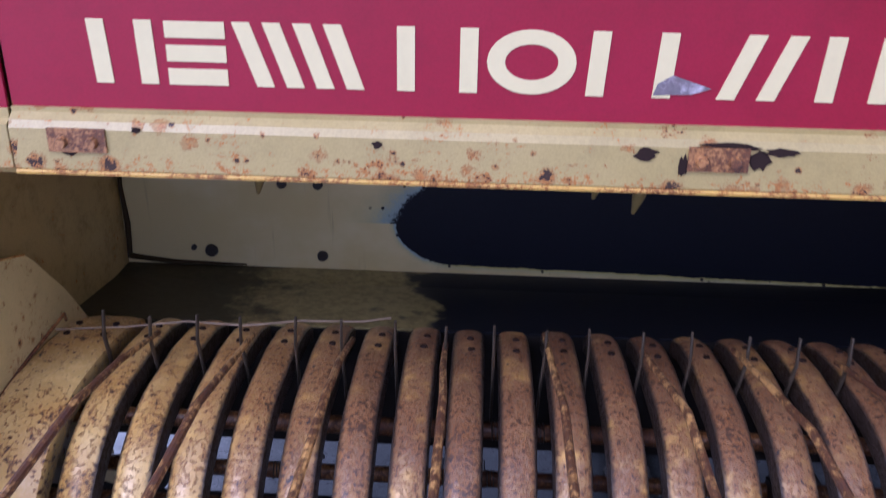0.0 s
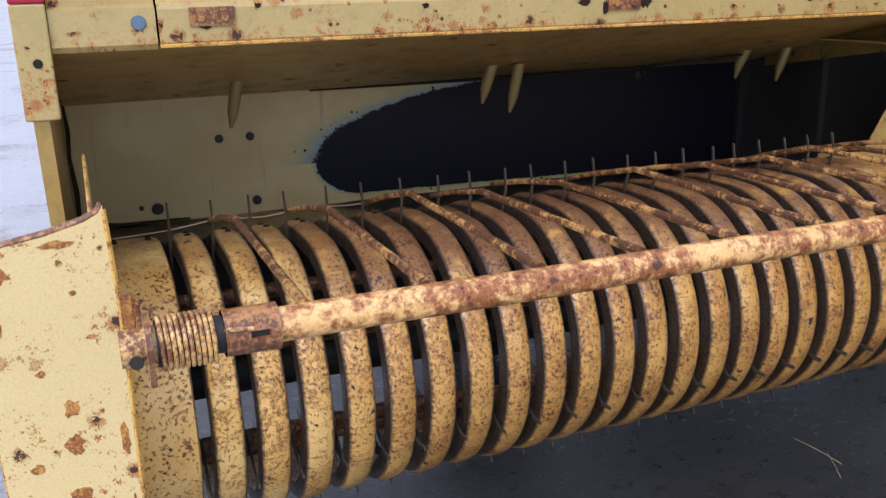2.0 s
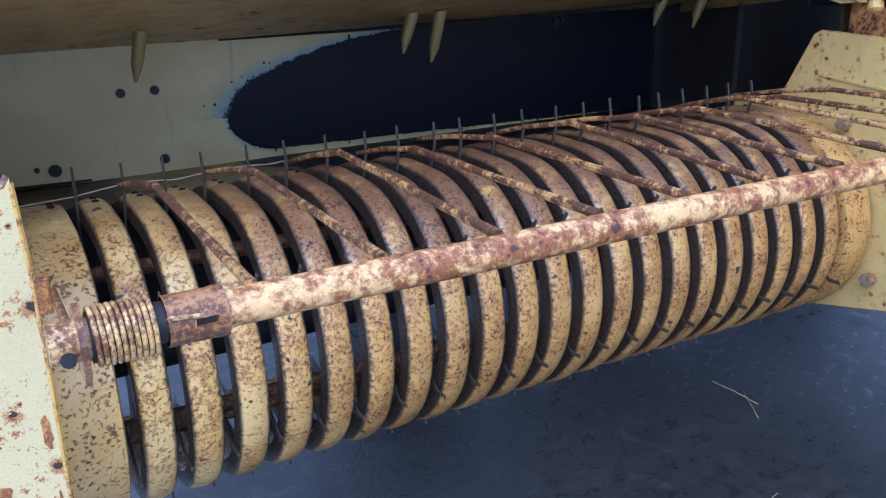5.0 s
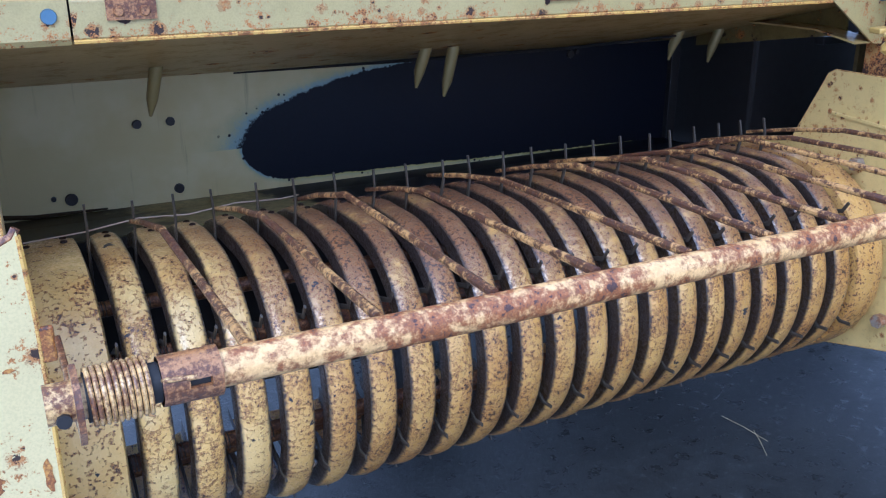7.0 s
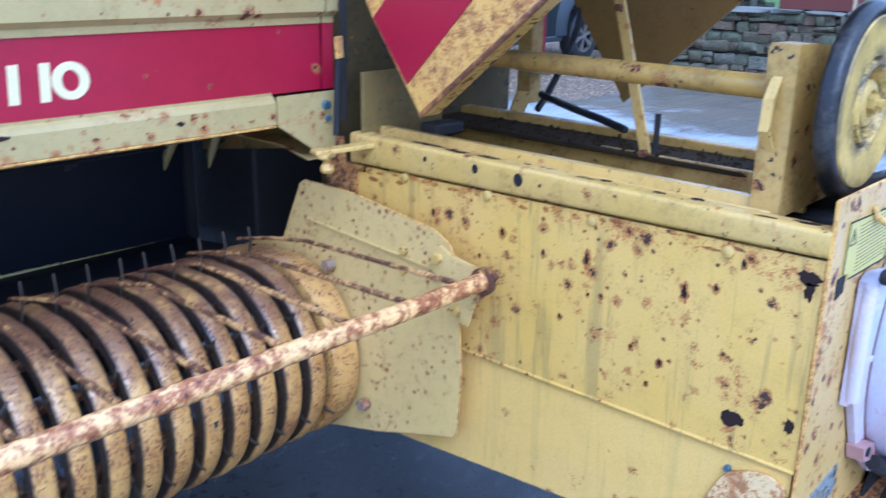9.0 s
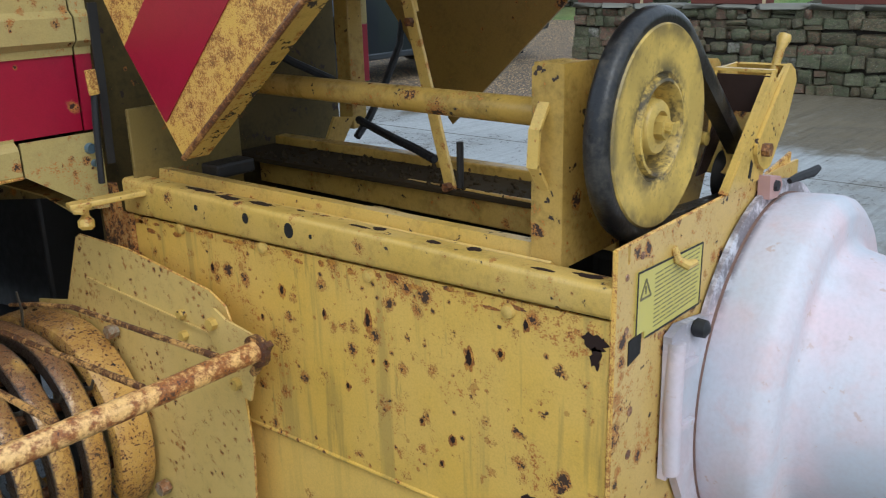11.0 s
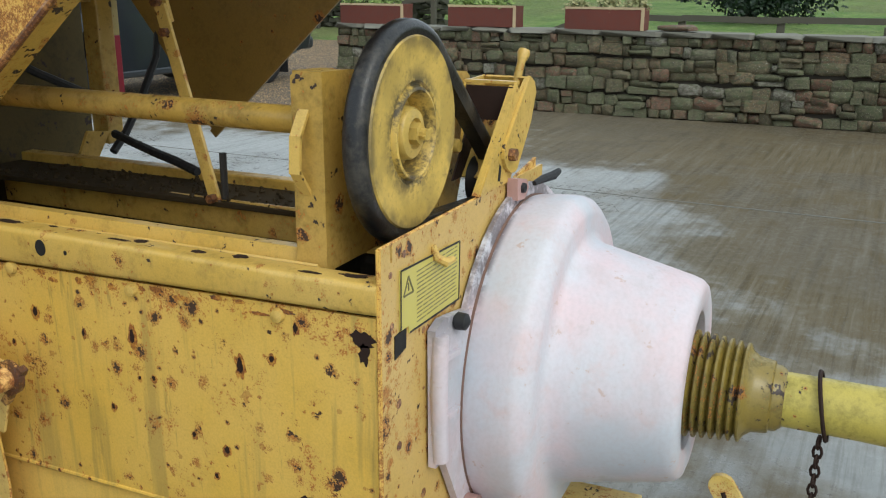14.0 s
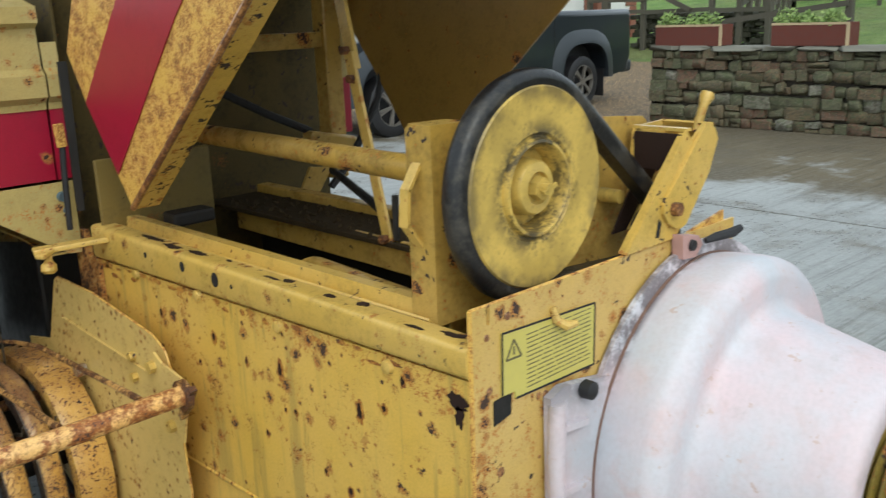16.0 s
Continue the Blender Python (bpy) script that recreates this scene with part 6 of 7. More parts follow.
    # dark oval under the baler: damp plus the machine's shade, put into the colour
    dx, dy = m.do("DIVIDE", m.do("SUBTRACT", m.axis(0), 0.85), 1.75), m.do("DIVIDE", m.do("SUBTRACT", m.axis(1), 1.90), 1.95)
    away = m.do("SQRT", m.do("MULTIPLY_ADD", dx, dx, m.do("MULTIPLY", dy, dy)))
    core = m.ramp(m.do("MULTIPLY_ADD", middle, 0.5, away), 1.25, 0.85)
    damp_shade = m.ramp(m.do("MULTIPLY_ADD", middle, 0.5, away), 1.50, 1.02)
    wet = m.do("MAXIMUM", damp_shade, m.ramp(m.do("MULTIPLY_ADD", middle, 0.4, m.do("MULTIPLY", broad, 0.6)), 0.44, 0.58))
    tone = m.mix(m.do("MULTIPLY", damp_shade, 0.95), tone, m.mix(m.ramp(small, 0.35, 0.65), (0.004, 0.0048, 0.0048), (0.018, 0.020, 0.020)))
    flecks = m.do("MULTIPLY_ADD", small, 0.35, m.do("MULTIPLY_ADD", fine, 0.3, m.do("MULTIPLY", grit, 0.35)))
    tone = m.mix(m.do("MULTIPLY", m.ramp(flecks, 0.550, 0.590), m.ramp(core, 0, 1, 0.6, 0.22)), tone, (0.19, 0.205, 0.20))
    m.set("Specular IOR Level", m.do("MULTIPLY", m.ramp(core, 0, 1, 0.55, 0.24), m.ramp(mud, 0, 1, 1.0, 0.1)))
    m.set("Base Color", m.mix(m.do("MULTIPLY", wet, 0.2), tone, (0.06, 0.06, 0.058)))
    m.set("Roughness", m.do("MULTIPLY_ADD", m.ramp(small, 0.3, 0.7), 0.28, m.do("MULTIPLY_ADD", mud, 0.16, m.do("MULTIPLY_ADD", damp_shade, 0.08, m.ramp(wet, 0, 1, 0.40, 0.14)))))
    return m.bump(m.do("MULTIPLY_ADD", brushed, 0.6, m.do("MULTIPLY_ADD", small, 0.9, fine)), 0.45, 0.003).mat


def grass_material():
    m = Mat("pasture", 0.95)
    broad, middle, fine, tuft = m.noise(0.12, 4), m.noise(1.1, 6, 0.7), m.noise(16, 5, 0.75), m.noise(5, 5, 0.7)
    tone = m.mix(m.ramp(middle, 0.32, 0.68), (0.085, 0.180, 0.028), (0.190, 0.300, 0.062))
    tone = m.mix(m.ramp(broad, 0.42, 0.62, 0, 0.7), tone, (0.15, 0.14, 0.055))
    tone = m.mix(m.ramp(tuft, 0.52, 0.66, 0, 0.6), tone, (0.28, 0.33, 0.11))
    tone = m.mix(m.ramp(m.axis(0), 46, 54, 0, 0.75), tone, m.mix(middle, (0.13, 0.115, 0.05), (0.20, 0.16, 0.08)))
    m.set("Base Color", m.mix(m.ramp(fine, 0.46, 0.68, 0, 0.6), tone, (0.032, 0.065, 0.012)))
    return m.bump(m.do("MULTIPLY_ADD", tuft, 1.5, fine), 0.8, 0.08).mat


def gravel_material():
    m = Mat("gravel", 0.85)
    gap, pick = m.cells(26)
    tone = m.mix(pick, (0.38, 0.235, 0.10), (0.62, 0.43, 0.21))
    m.set("Base Color", m.mix(m.ramp(gap, 0.5, 0.2, 0, 1), (0.10, 0.075, 0.05), tone))
    return m.bump(m.do("MULTIPLY", gap, -1.0), 0.6, 0.02).mat


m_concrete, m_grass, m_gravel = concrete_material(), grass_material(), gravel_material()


def rise(x, y):
    """The pasture climbs behind the wall; the yard itself is level."""
    start = 11.0 if y < 5.0 else 14.5
    if x <= start:
        return 0.0
    near = 0.5 if y < 5.0 else 0.0
    if x < 32:
        return near + (1.3 - near) * (x - start) / (32 - start)
    return 1.3 + 0.11 * (min(x, 95) - 32)


gx = [-400, -60, -10, 0, 4, 8, 10.95, 11.0, 12.5, 14.5, 18, 22, 27, 32, 45, 60, 95, 160, 600]
gy = [-500, -80, -20, -5, 0, 4.95, 5.05, 9.5, 14, 25, 60, 120, 500]
ground = B()
grid = [[ground.verts.new((x, y, rise(x, y))) for y in gy] for x in gx]
for i in range(len(gx) - 1):
    for j in range(len(gy) - 1):
        f = ground.faces.new((grid[i][j], grid[i + 1][j], grid[i + 1][j + 1], grid[i][j + 1]))
        x, y = (gx[i] + gx[i + 1]) / 2, (gy[j] + gy[j + 1]) / 2
        f.material_index = 2 if 7.9 < x < 18.0 and 5.0 < y < 14 else 0 if x < 10.98 else 1
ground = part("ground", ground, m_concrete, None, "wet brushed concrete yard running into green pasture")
ground.data.materials.append(m_grass)
ground.data.materials.append(m_gravel)
tagged(ground, category="ground", kind="structure")
joint = B()
bar(joint, (6.12, -9.0, 0.001), (6.38, 0.4, 0.001), 0.022, 0.004)
bar(joint, (6.38, 0.4, 0.001), (6.60, 9.0, 0.001), 0.010, 0.004)
tagged(part("joint", joint, plain("gritty joint", (0.15, 0.145, 0.125), 0.8, 0, 60, 0.4), ground, "gritty joint between concrete bays"), kind="")
straw = B()
for x, y, a, l in ((0.90, 1.10, 95, 0.075), (0.885, 1.03, 60, 0.06), (0.60, 0.72, 15, 0.05), (1.5, -1.1, 40, 0.06), (2.2, -1.0, 80, 0.05)):
    c, s = math.cos(radians(a)) * l, math.sin(radians(a)) * l
    tube(straw, [(x - c, y - s, 0.003), (x, y, 0.006), (x + c, y + s, 0.003)], 0.0009, 5)
tagged(part("straw", straw, plain("straw", (0.45, 0.38, 0.2), 0.7), None, "few pale straws lying on the wet concrete"), category="straw", kind="stuff")

# ---- dry-stone retaining wall along the yard ----
WALLX, WALLTOP = 10.5, 0.985


def stone_material():
    m = Mat("field stone", 0.8).vary(40)
    broad, fine = m.noise(6, 5, 0.65), m.noise(42, 6, 0.7)
    tone = m.mix(m.ramp(m.random, 0.10, 0.20), (0.175, 0.090, 0.055), (0.168, 0.124, 0.066))
    tone = m.mix(m.ramp(m.random, 0.34, 0.50), tone, (0.140, 0.120, 0.066))
    tone = m.mix(m.ramp(m.random, 0.62, 0.72), tone, (0.125, 0.130, 0.068))
    tone = m.mix(m.ramp(m.random, 0.90, 0.97), tone, (0.225, 0.215, 0.175))
    tone = m.mix(m.ramp(broad, 0.36, 0.64, 0, 0.85), tone, (0.055, 0.046, 0.030))
    tone = m.mix(m.ramp(m.noise(16, 5, 0.7), 0.52, 0.68, 0, 0.6), tone, (0.23, 0.195, 0.135))
    moss = m.ramp(m.noise(3.0, 4), 0.48, 0.66, 0, 0.6)
    tone = m.mix(moss, tone, (0.095, 0.12, 0.055))
    tone = m.mix(m.ramp(m.noise(20, 3, 0.6), 0.63, 0.69, 0, 0.9), tone, (0.40, 0.40, 0.33))
    m.set("Base Color", tone)
    return m.bump(m.do("MULTIPLY_ADD", fine, 0.5, broad), 0.8, 0.015).mat


m_stone = stone_material()
m_dark_stone = plain("dark mossy stone", (0.055, 0.055, 0.036), 0.9, 0, 5, 0.6, 0.6)
m_gap = plain("dark wall joints", (0.022, 0.017, 0.010), 0.95, 0, 8, 0.5, 0.5)
wall = part("wall_stone", box(B(), WALLX + 0.06, WALLX + 0.45, -14.0, 5.46, -0.02, WALLTOP - 0.06), m_gap, None, "low dry-stone retaining wall of mossy field stones")
tagged(wall, category="wall", kind="structure")


def stone_mesh(seed):
    """A rough block with chipped corners, one unit in size."""
    g = random.Random(seed)
    bm = B()
    bmesh.ops.create_cube(bm, size=1.0)
    bmesh.ops.bevel(bm, geom=bm.edges[:], offset=g.uniform(0.08, 0.19), segments=1, affect="EDGES")
    for v in bm.verts:
        v.co += Vector((g.uniform(-0.06, 0.06), g.uniform(-0.07, 0.07), g.uniform(-0.10, 0.10)))
    me = bpy.data.meshes.new("stone")
    bm.to_mesh(me)
    bm.free()
    me.materials.append(m_stone)
    me.polygons.foreach_set("use_smooth", [True] * len(me.polygons))
    me.set_sharp_from_angle(angle=radians(48))
    return me


stones = [stone_mesh(100 + k) for k in range(14)]
g = random.Random(21)
far_stones = B()
count = 0
courses, z = [], 0.0
while z < WALLTOP - 0.10:
    high = min(g.choice((0.10, 0.12, 0.13, 0.15, 0.17)), WALLTOP - 0.055 - z)
    if WALLTOP - 0.055 - z - high < 0.06:
        high = WALLTOP - 0.055 - z
    courses.append((z, high))
    z += high
blocks = []
for n, (z, high) in enumerate(courses):
    y = 5.50
    while y > -9.0:
        sway = 0.022 * math.sin(1.7 * y + 2.1 * n) if 0 < n < len(courses) - 1 else 0.0
        wide = high * g.choice((0.8, 1.0, 1.2, 1.4, 1.6, 1.9, 2.3)) * g.uniform(0.9, 1.1)
        if g.random() < 0.16:
            cut = g.uniform(0.35, 0.6)
            blocks.append((y - wide / 2, z + sway + high * cut / 2, wide, high * cut))
            blocks.append((y - wide / 2, z + sway + high * (1 + cut) / 2, wide * g.uniform(0.85, 1.0), high * (1 - cut)))
        else:
            blocks.append((y - wide / 2, z + sway + high / 2, wide, high * g.uniform(0.88, 1.06)))
        if g.random() < 0.10:
            y -= 0.05
            blocks.append((y - wide + 0.022, z + sway + high * 0.4, 0.055, high * g.uniform(0.4, 0.7)))
        y -= wide
blocks.sort(key=lambda block: -block[0])
for y, z, wide, high in blocks:
    deep = g.uniform(0.20, 0.27)
    place = Matrix.LocRotScale((WALLX + deep / 2 + g.uniform(-0.025, 0.03), y, z + g.uniform(-0.006, 0.006)), Euler((radians(g.uniform(-3, 3)), radians(g.uniform(-5, 5)), radians(g.uniform(-5, 5)))), (deep, wide * g.uniform(1.02, 1.10), high * g.uniform(1.05, 1.16)))
    if count < 298:
        ob = new("stone", stones[g.randrange(14)])
        ob.parent = wall
        ob.matrix_basis = place
        count += 1
    else:
        far_stones.from_mesh(stones[g.randrange(14)])
        far_stones.verts.ensure_lookup_table()
        for v in far_stones.verts[-24:]:
            v.co = place @ v.co
rest = part("wall_stones", far_stones, m_stone, wall, "further field stones of the wall")
tagged(rest, kind="stuff")
coping = [stone_mesh(300 + k) for k in range(4)]
m_coping = plain("lichened coping stone", (0.19, 0.185, 0.15), 0.9, 0, 14, 0.6, 0.5)
for me in coping:
    me.materials[0] = m_coping
y = 5.52
while y > -9.0:
    w = g.uniform(0.35, 0.75)
    ob = new("coping_stone", coping[g.randrange(4)])
    ob.parent = wall
    ob.matrix_basis = Matrix.LocRotScale((WALLX + 0.21, y - w / 2, WALLTOP - 0.03 + g.uniform(-0.006, 0.006)), Euler((0, 0, radians(g.uniform(-2, 2)))), (0.50, w, 0.06))
    y -= w + 0.01
tagged(part("wall_end", box(B(), WALLX + 0.03, WALLX + 0.43, 5.44, 5.50, 0, WALLTOP - 0.06), m_gap, wall), kind="")

# planters on the wall
m_planter = plain("red-brown painted boards", (0.130, 0.030, 0.017), 0.65, 0, 14, 0.65, 0.3)
m_trim = plain("cream planter edge", (0.48, 0.37, 0.22), 0.7, 0, 30, 0.3)
m_soil = plain("potting soil", (0.03, 0.022, 0.015), 0.95, 0, 40, 0.4, 0.5)


def leaf_material(name, a, b):
    m = Mat(name, 0.6)
    rand = m.t.nodes.new("ShaderNodeNewGeometry").outputs["Random Per Island"]
    m.set("Base Color", m.mix(rand, a, b))
    m.set("Subsurface Weight", 0.0)
    return m.mat


m_leaf = leaf_material("garden leaves", (0.12, 0.20, 0.04), (0.30, 0.40, 0.11))
m_dry = leaf_material("pale dry leaves", (0.20, 0.22, 0.08), (0.36, 0.33, 0.16))
m_bush = leaf_material("dark conifer leaves", (0.006, 0.018, 0.008), (0.02, 0.045, 0.015))


def leaves(bm, centre, size, count, blade, g):
    """Many small bent leaves in an uneven clump."""
    for _ in range(count):
        d = Vector((g.gauss(0, 1), g.gauss(0, 1), g.gauss(0, 1)))
        d = d.normalized() * g.uniform(0.25, 1.0) ** 0.6
        p = Vector(centre) + Vector((d.x * size[0], d.y * size[1], abs(d.z) * size[2] if size[2] < 0.4 else d.z * size[2]))
        u = Vector((g.gauss(0, 1), g.gauss(0, 1), g.gauss(0.4, 1))).normalized()
        w = u.orthogonal().normalized() * blade * 0.35
        l = u * blade * g.uniform(0.6, 1.3)
        v = [bm.verts.new(q) for q in (p, p + l * 0.5 + w, p + l, p + l * 0.5 - w)]
        bm.faces.new(v)
    return bm


def planter(y0, y1, plants):
    c = ((WALLX + 0.20), (y0 + y1) / 2, WALLTOP)
    pot = thing("planter_box", c, "red-brown wooden planter box standing on the stone wall", "planter", "planters on the wall")
    body = B()
    x0, x1, z0, z1 = WALLX + 0.06, WALLX + 0.34, WALLTOP, WALLTOP + 0.255
    for a, b, e, f in ((x0, x0 + 0.022, y0, y1), (x1 - 0.022, x1, y0, y1), (x0 + 0.022, x1 - 0.022, y0, y0 + 0.022), (x0 + 0.022, x1 - 0.022, y1 - 0.022, y1)):
        box(body, a, b, e, f, z0, z1, 0.003)
    part("box", body, m_planter, pot)
    part("soil", box(B(), x0 + 0.023, x1 - 0.023, y0 + 0.023, y1 - 0.023, z0 + 0.02, z1 - 0.04), m_soil, pot)
    part("rim", box(B(), x0 - 0.006, x0 - 0.001, y0, y1, z1 - 0.022, z1 + 0.004, 0.001), m_trim, pot, "pale worn top edge")
    part("corner_batten", box(B(), x0 - 0.007, x0 - 0.002, y0 - 0.004, y0 + 0.035, z0, z1 - 0.022), m_trim, pot, "pale corner batten")
    if plants:
        gg = random.Random(int(y0 * 100))
        green = B()
        n = 3
        for k in range(n):
            yy = y0 + (y1 - y0) * (k + 0.6) / n + gg.uniform(-0.08, 0.08)
            leaves(green, (WALLX + 0.2, yy, z1 - 0.03), (0.13, 0.16, 0.15 + gg.uniform(-0.03, 0.08)), 260, 0.05, gg)
        plant = part("planter_plant", green, m_leaf if plants == 1 else m_dry, None, "leafy green bedding plants in the planter" if plants == 1 else "pale straggly plants in the planter")
        tagged(plant, category="plant", group="plants in the planters")
    return pot


planter(4.55, 5.48, 1)
planter(3.02, 3.92, 1)
planter(1.46, 2.40, 2)
slab_stone = new("loose_stone", stones[3])
slab_stone.matrix_basis = Matrix.LocRotScale((WALLX + 0.2, 1.10, WALLTOP + 0.035), None, (0.25, 0.42, 0.07))
tagged(slab_stone, "flat loose stone lying on the wall", "stone")

# ---- wooden fences, gate and far wall on the pasture ----
m_wood = plain("weathered fence wood", (0.085, 0.078, 0.058), 0.85, 0, 25, 0.4, 0.4)
m_gate = plain("galvanised gate", (0.45, 0.48, 0.50), 0.4, 0.8, 30, 0.2)


def fence(points, rails, tall):
    base = (*points[0], rise(*points[0]))
    f = thing("fence", base, "weathered grey-brown post and rail fence on the pasture", "fence", "fences round the pasture")
    posts = []
    for (ax, ay), (bx, by) in zip(points, points[1:]):
        n = max(1, round(math.hypot(bx - ax, by - ay) / 1.6))
        posts += [(ax + (bx - ax) * k / n, ay + (by - ay) * k / n) for k in range(n)]
    posts.append(points[-1])
    for x, y in posts:
        z = rise(x, y)
        part("post", box(B(), x - 0.06, x + 0.06, y - 0.06, y + 0.06, z - 0.1, z + tall + rnd.uniform(-0.05, 0.12), 0.01), m_wood, f)
    for (ax, ay), (bx, by) in zip(posts, posts[1:]):
        for h in rails:
            part("rail", bar(B(), (ax - 0.07, ay, rise(ax, ay) + h), (bx - 0.07, by, rise(bx, by) + h + rnd.uniform(-0.03, 0.03)), 0.035, 0.10), m_wood, f)
    return f


yard_fence = fence([(20.0, 13.4), (20.0, 11.77), (20.0, 9.9), (20.0, 8.5)], (0.92, 1.25, 1.55), 1.62)
part("brace", bar(B(), (19.86, 12.54, 2.33), (19.86, 10.39, 1.35), 0.04, 0.12), m_wood, yard_fence, "leaning timber brace")
part("gate_post", box(B(), 19.88, 20.06, 12.78, 12.96, 0.3, 3.0, 0.015), m_wood, yard_fence, "tall timber post")
part("rail", bar(B(), (19.86, 11.14, 1.86), (19.86, 10.10, 1.81), 0.035, 0.13), plain("orange-brown board", (0.36, 0.14, 0.06), 0.8, 0, 25, 0.3), yard_fence, "orange-brown board")
fence([(20.0, 9.2), (25.5, 11.05), (31.0, 12.9)], (0.55, 1.0, 1.35), 1.42)
fence([(31.0, 12.9), (31.0, 10.1)], (0.28, 0.62, 0.95, 1.27), 1.5)
low_fence = fence([(15.6, 5.0), (15.6, -9.0)], (0.31,), 0.24)
part("sloping_rail", bar(B(), (15.52, 7.4, 1.14), (15.52, 5.0, 1.42), 0.04, 0.09), m_wood, low_fence)
part("post", box(B(), 15.54, 15.66, 4.94, 5.06, 0.3, 1.48, 0.01), m_wood, low_fence)
part("post", box(B(), 15.54, 15.66, 7.36, 7.48, 0.0, 1.25, 0.01), m_wood, low_fence)
gate = thing("field_gate", (32, 9.3, rise(32, 9.3)), "galvanised five-bar field gate between wooden posts", "gate")
for k in range(6):
    part("gate_bar", tube(B(), [(32, 10.25, 1.42 + 0.17 * k), (32, 8.40, 1.42 + 0.17 * k)], 0.022, 8), m_gate, gate, "", True)
for y in (10.25, 9.3, 8.40):
    part("gate_upright", tube(B(), [(32, y, 1.36), (32, y, 2.32)], 0.024, 8), m_gate, gate, "", True)
far_verts, far_faces = [], []
for (ax, ay), (bx, by) in (((34, 14.3), (34, 10.6)), ((34, 8.85), (39, -2.0)), ((39, -2.0), (44, -14.0)), ((20.5, 12.2), (20.5, 8.3))):
    long, high = (0.36, 0.15) if ax > 30 else (0.27, 0.12)
    n = int(math.hypot(bx - ax, by - ay) / long)
    for level in range(9 if ax > 30 else 7):
        for k in range(n):
            f = (k + 0.5 * (level % 2) + g.uniform(-0.2, 0.2)) / n
            x, y = ax + (bx - ax) * f, ay + (by - ay) * f
            place = pose(x + g.uniform(-0.06, 0.06), y, rise(x, y) + 0.06 + high * level + g.uniform(-0.02, 0.02), g.uniform(-6, 6), 0, g.uniform(-8, 8)) @ Matrix.Diagonal((0.40, long * g.uniform(0.75, 1.2), high * g.uniform(0.85, 1.15), 1))
            me, n0 = stones[g.randrange(14)], len(far_verts)
            far_verts += [place @ v.co for v in me.vertices]
            far_faces += [[n0 + i for i in p.vertices] for p in me.polygons]
far_wall = bpy.data.meshes.new("far_stone_wall")
far_wall.from_pydata(far_verts, [], far_faces)
far_wall.materials.append(m_dark_stone)
tagged(new("far_stone_wall", far_wall), "dark dry-stone field wall across the pasture", category="wall", kind="stuff")

# dark bush beyond the wall
g = random.Random(5)
bush = thing("bush", (19.2, 1.2, rise(19.2, 1.2)), "dark evergreen bush behind the stone wall", "bush")
crown = B()
for k in range(36):
    a, r = g.uniform(0, 2 * math.pi), g.uniform(0.2, 1.15)
    leaves(crown, (19.2 + r * math.cos(a), 1.2 + 1.2 * r * math.sin(a), 1.55 + g.uniform(-0.65, 1.5)), (0.45, 0.5, 0.42), 210, 0.11, g)
part("crown", crown, m_bush, bush)
stem = B()
tube(stem, [(19.2, 1.2, 0.7), (19.25, 1.25, 1.6), (19.2, 1.3, 2.4)], [0.10, 0.07, 0.03], 8)
for k in range(5):
    a = k * 1.3
    tube(stem, [(19.2, 1.2, 1.0 + 0.2 * k), (19.2 + 0.6 * math.cos(a), 1.2 + 0.7 * math.sin(a), 1.5 + 0.25 * k)], [0.04, 0.012], 6)
part("trunk", stem, m_wood, bush)

# ---- white farm building ----
m_white = plain("white limewash", (0.72, 0.72, 0.70), 0.85, 0, 6, 0.12, 0.3)
m_quoin = plain("red sandstone", (0.24, 0.10, 0.065), 0.85, 0, 10, 0.35, 0.4)
m_slate = plain("grey slate", (0.08, 0.085, 0.095), 0.6, 0, 8, 0.3)
house = thing("farm_building", (18.5, 16.5, 0.2), "white limewashed farm building with red sandstone corners", "building")
part("wall", box(B(), 11.0, 20.55, 14.0, 19.0, -0.2, 4.2), m_white, house)
part("wall", box(B(), 21.35, 23.0, 14.0, 19.0, -0.2, 4.2), m_white, house)
part("doorway", box(B(), 20.55, 21.35, 14.35, 14.5, -0.2, 4.2), m_hole, house, "dark doorway")
part("jamb", box(B(), 20.55, 20.80, 13.97, 14.34, -0.2, 4.2, 0.01), m_quoin, house)
part("jamb", box(B(), 21.12, 21.35, 13.97, 14.34, -0.2, 4.2, 0.01), m_quoin, house)
for k in range(14):
    w = 0.50 if k % 2 else 0.30
    part("quoin", box(B(), 23.02 - w, 23.05, 13.97, 14.3, 0.3 * k, 0.3 * k + 0.29, 0.012), m_quoin, house)
roof = slab(B(), [(13.7, 4.1), (16.5, 6.6), (19.3, 4.1), (19.3, 4.25), (16.5, 6.8), (13.7, 4.25)], "x", 10.8, 23.3)
part("roof", roof, m_slate, house, "grey slate roof")

# ---- parked pickup truck ----
m_car = Mat("dark grey car paint", 0.28, 0.35)
m_car.set("Base Color", m_car.mix(m_car.noise(3, 3), (0.016, 0.020, 0.027), (0.025, 0.031, 0.040)))
m_car.set("Coat Weight", 0.6)
m_car = m_car.mat
m_arch = plain("grey arch paint", (0.030, 0.036, 0.043), 0.34, 0, 60, 0.15)
m_glass = Mat("car window", 0.05)
m_glass.set("Base Color", (0.02, 0.025, 0.03))
m_glass = m_glass.mat
m_rim = plain("dusty alloy rim", (0.20, 0.185, 0.165), 0.45, 0.5, 40, 0.15)
m_tail = plain("red lamp glass", (0.20, 0.010, 0.012), 0.2, 0, 40, 0.15)
TX0, TY, WB = 7.73, 7.45, 3.95
truck = thing("pickup_truck", (TX0 + WB / 2, TY + 1.0, 0), "dark grey double-cab pickup truck parked by the wall", "truck")
RX = TX0 + WB


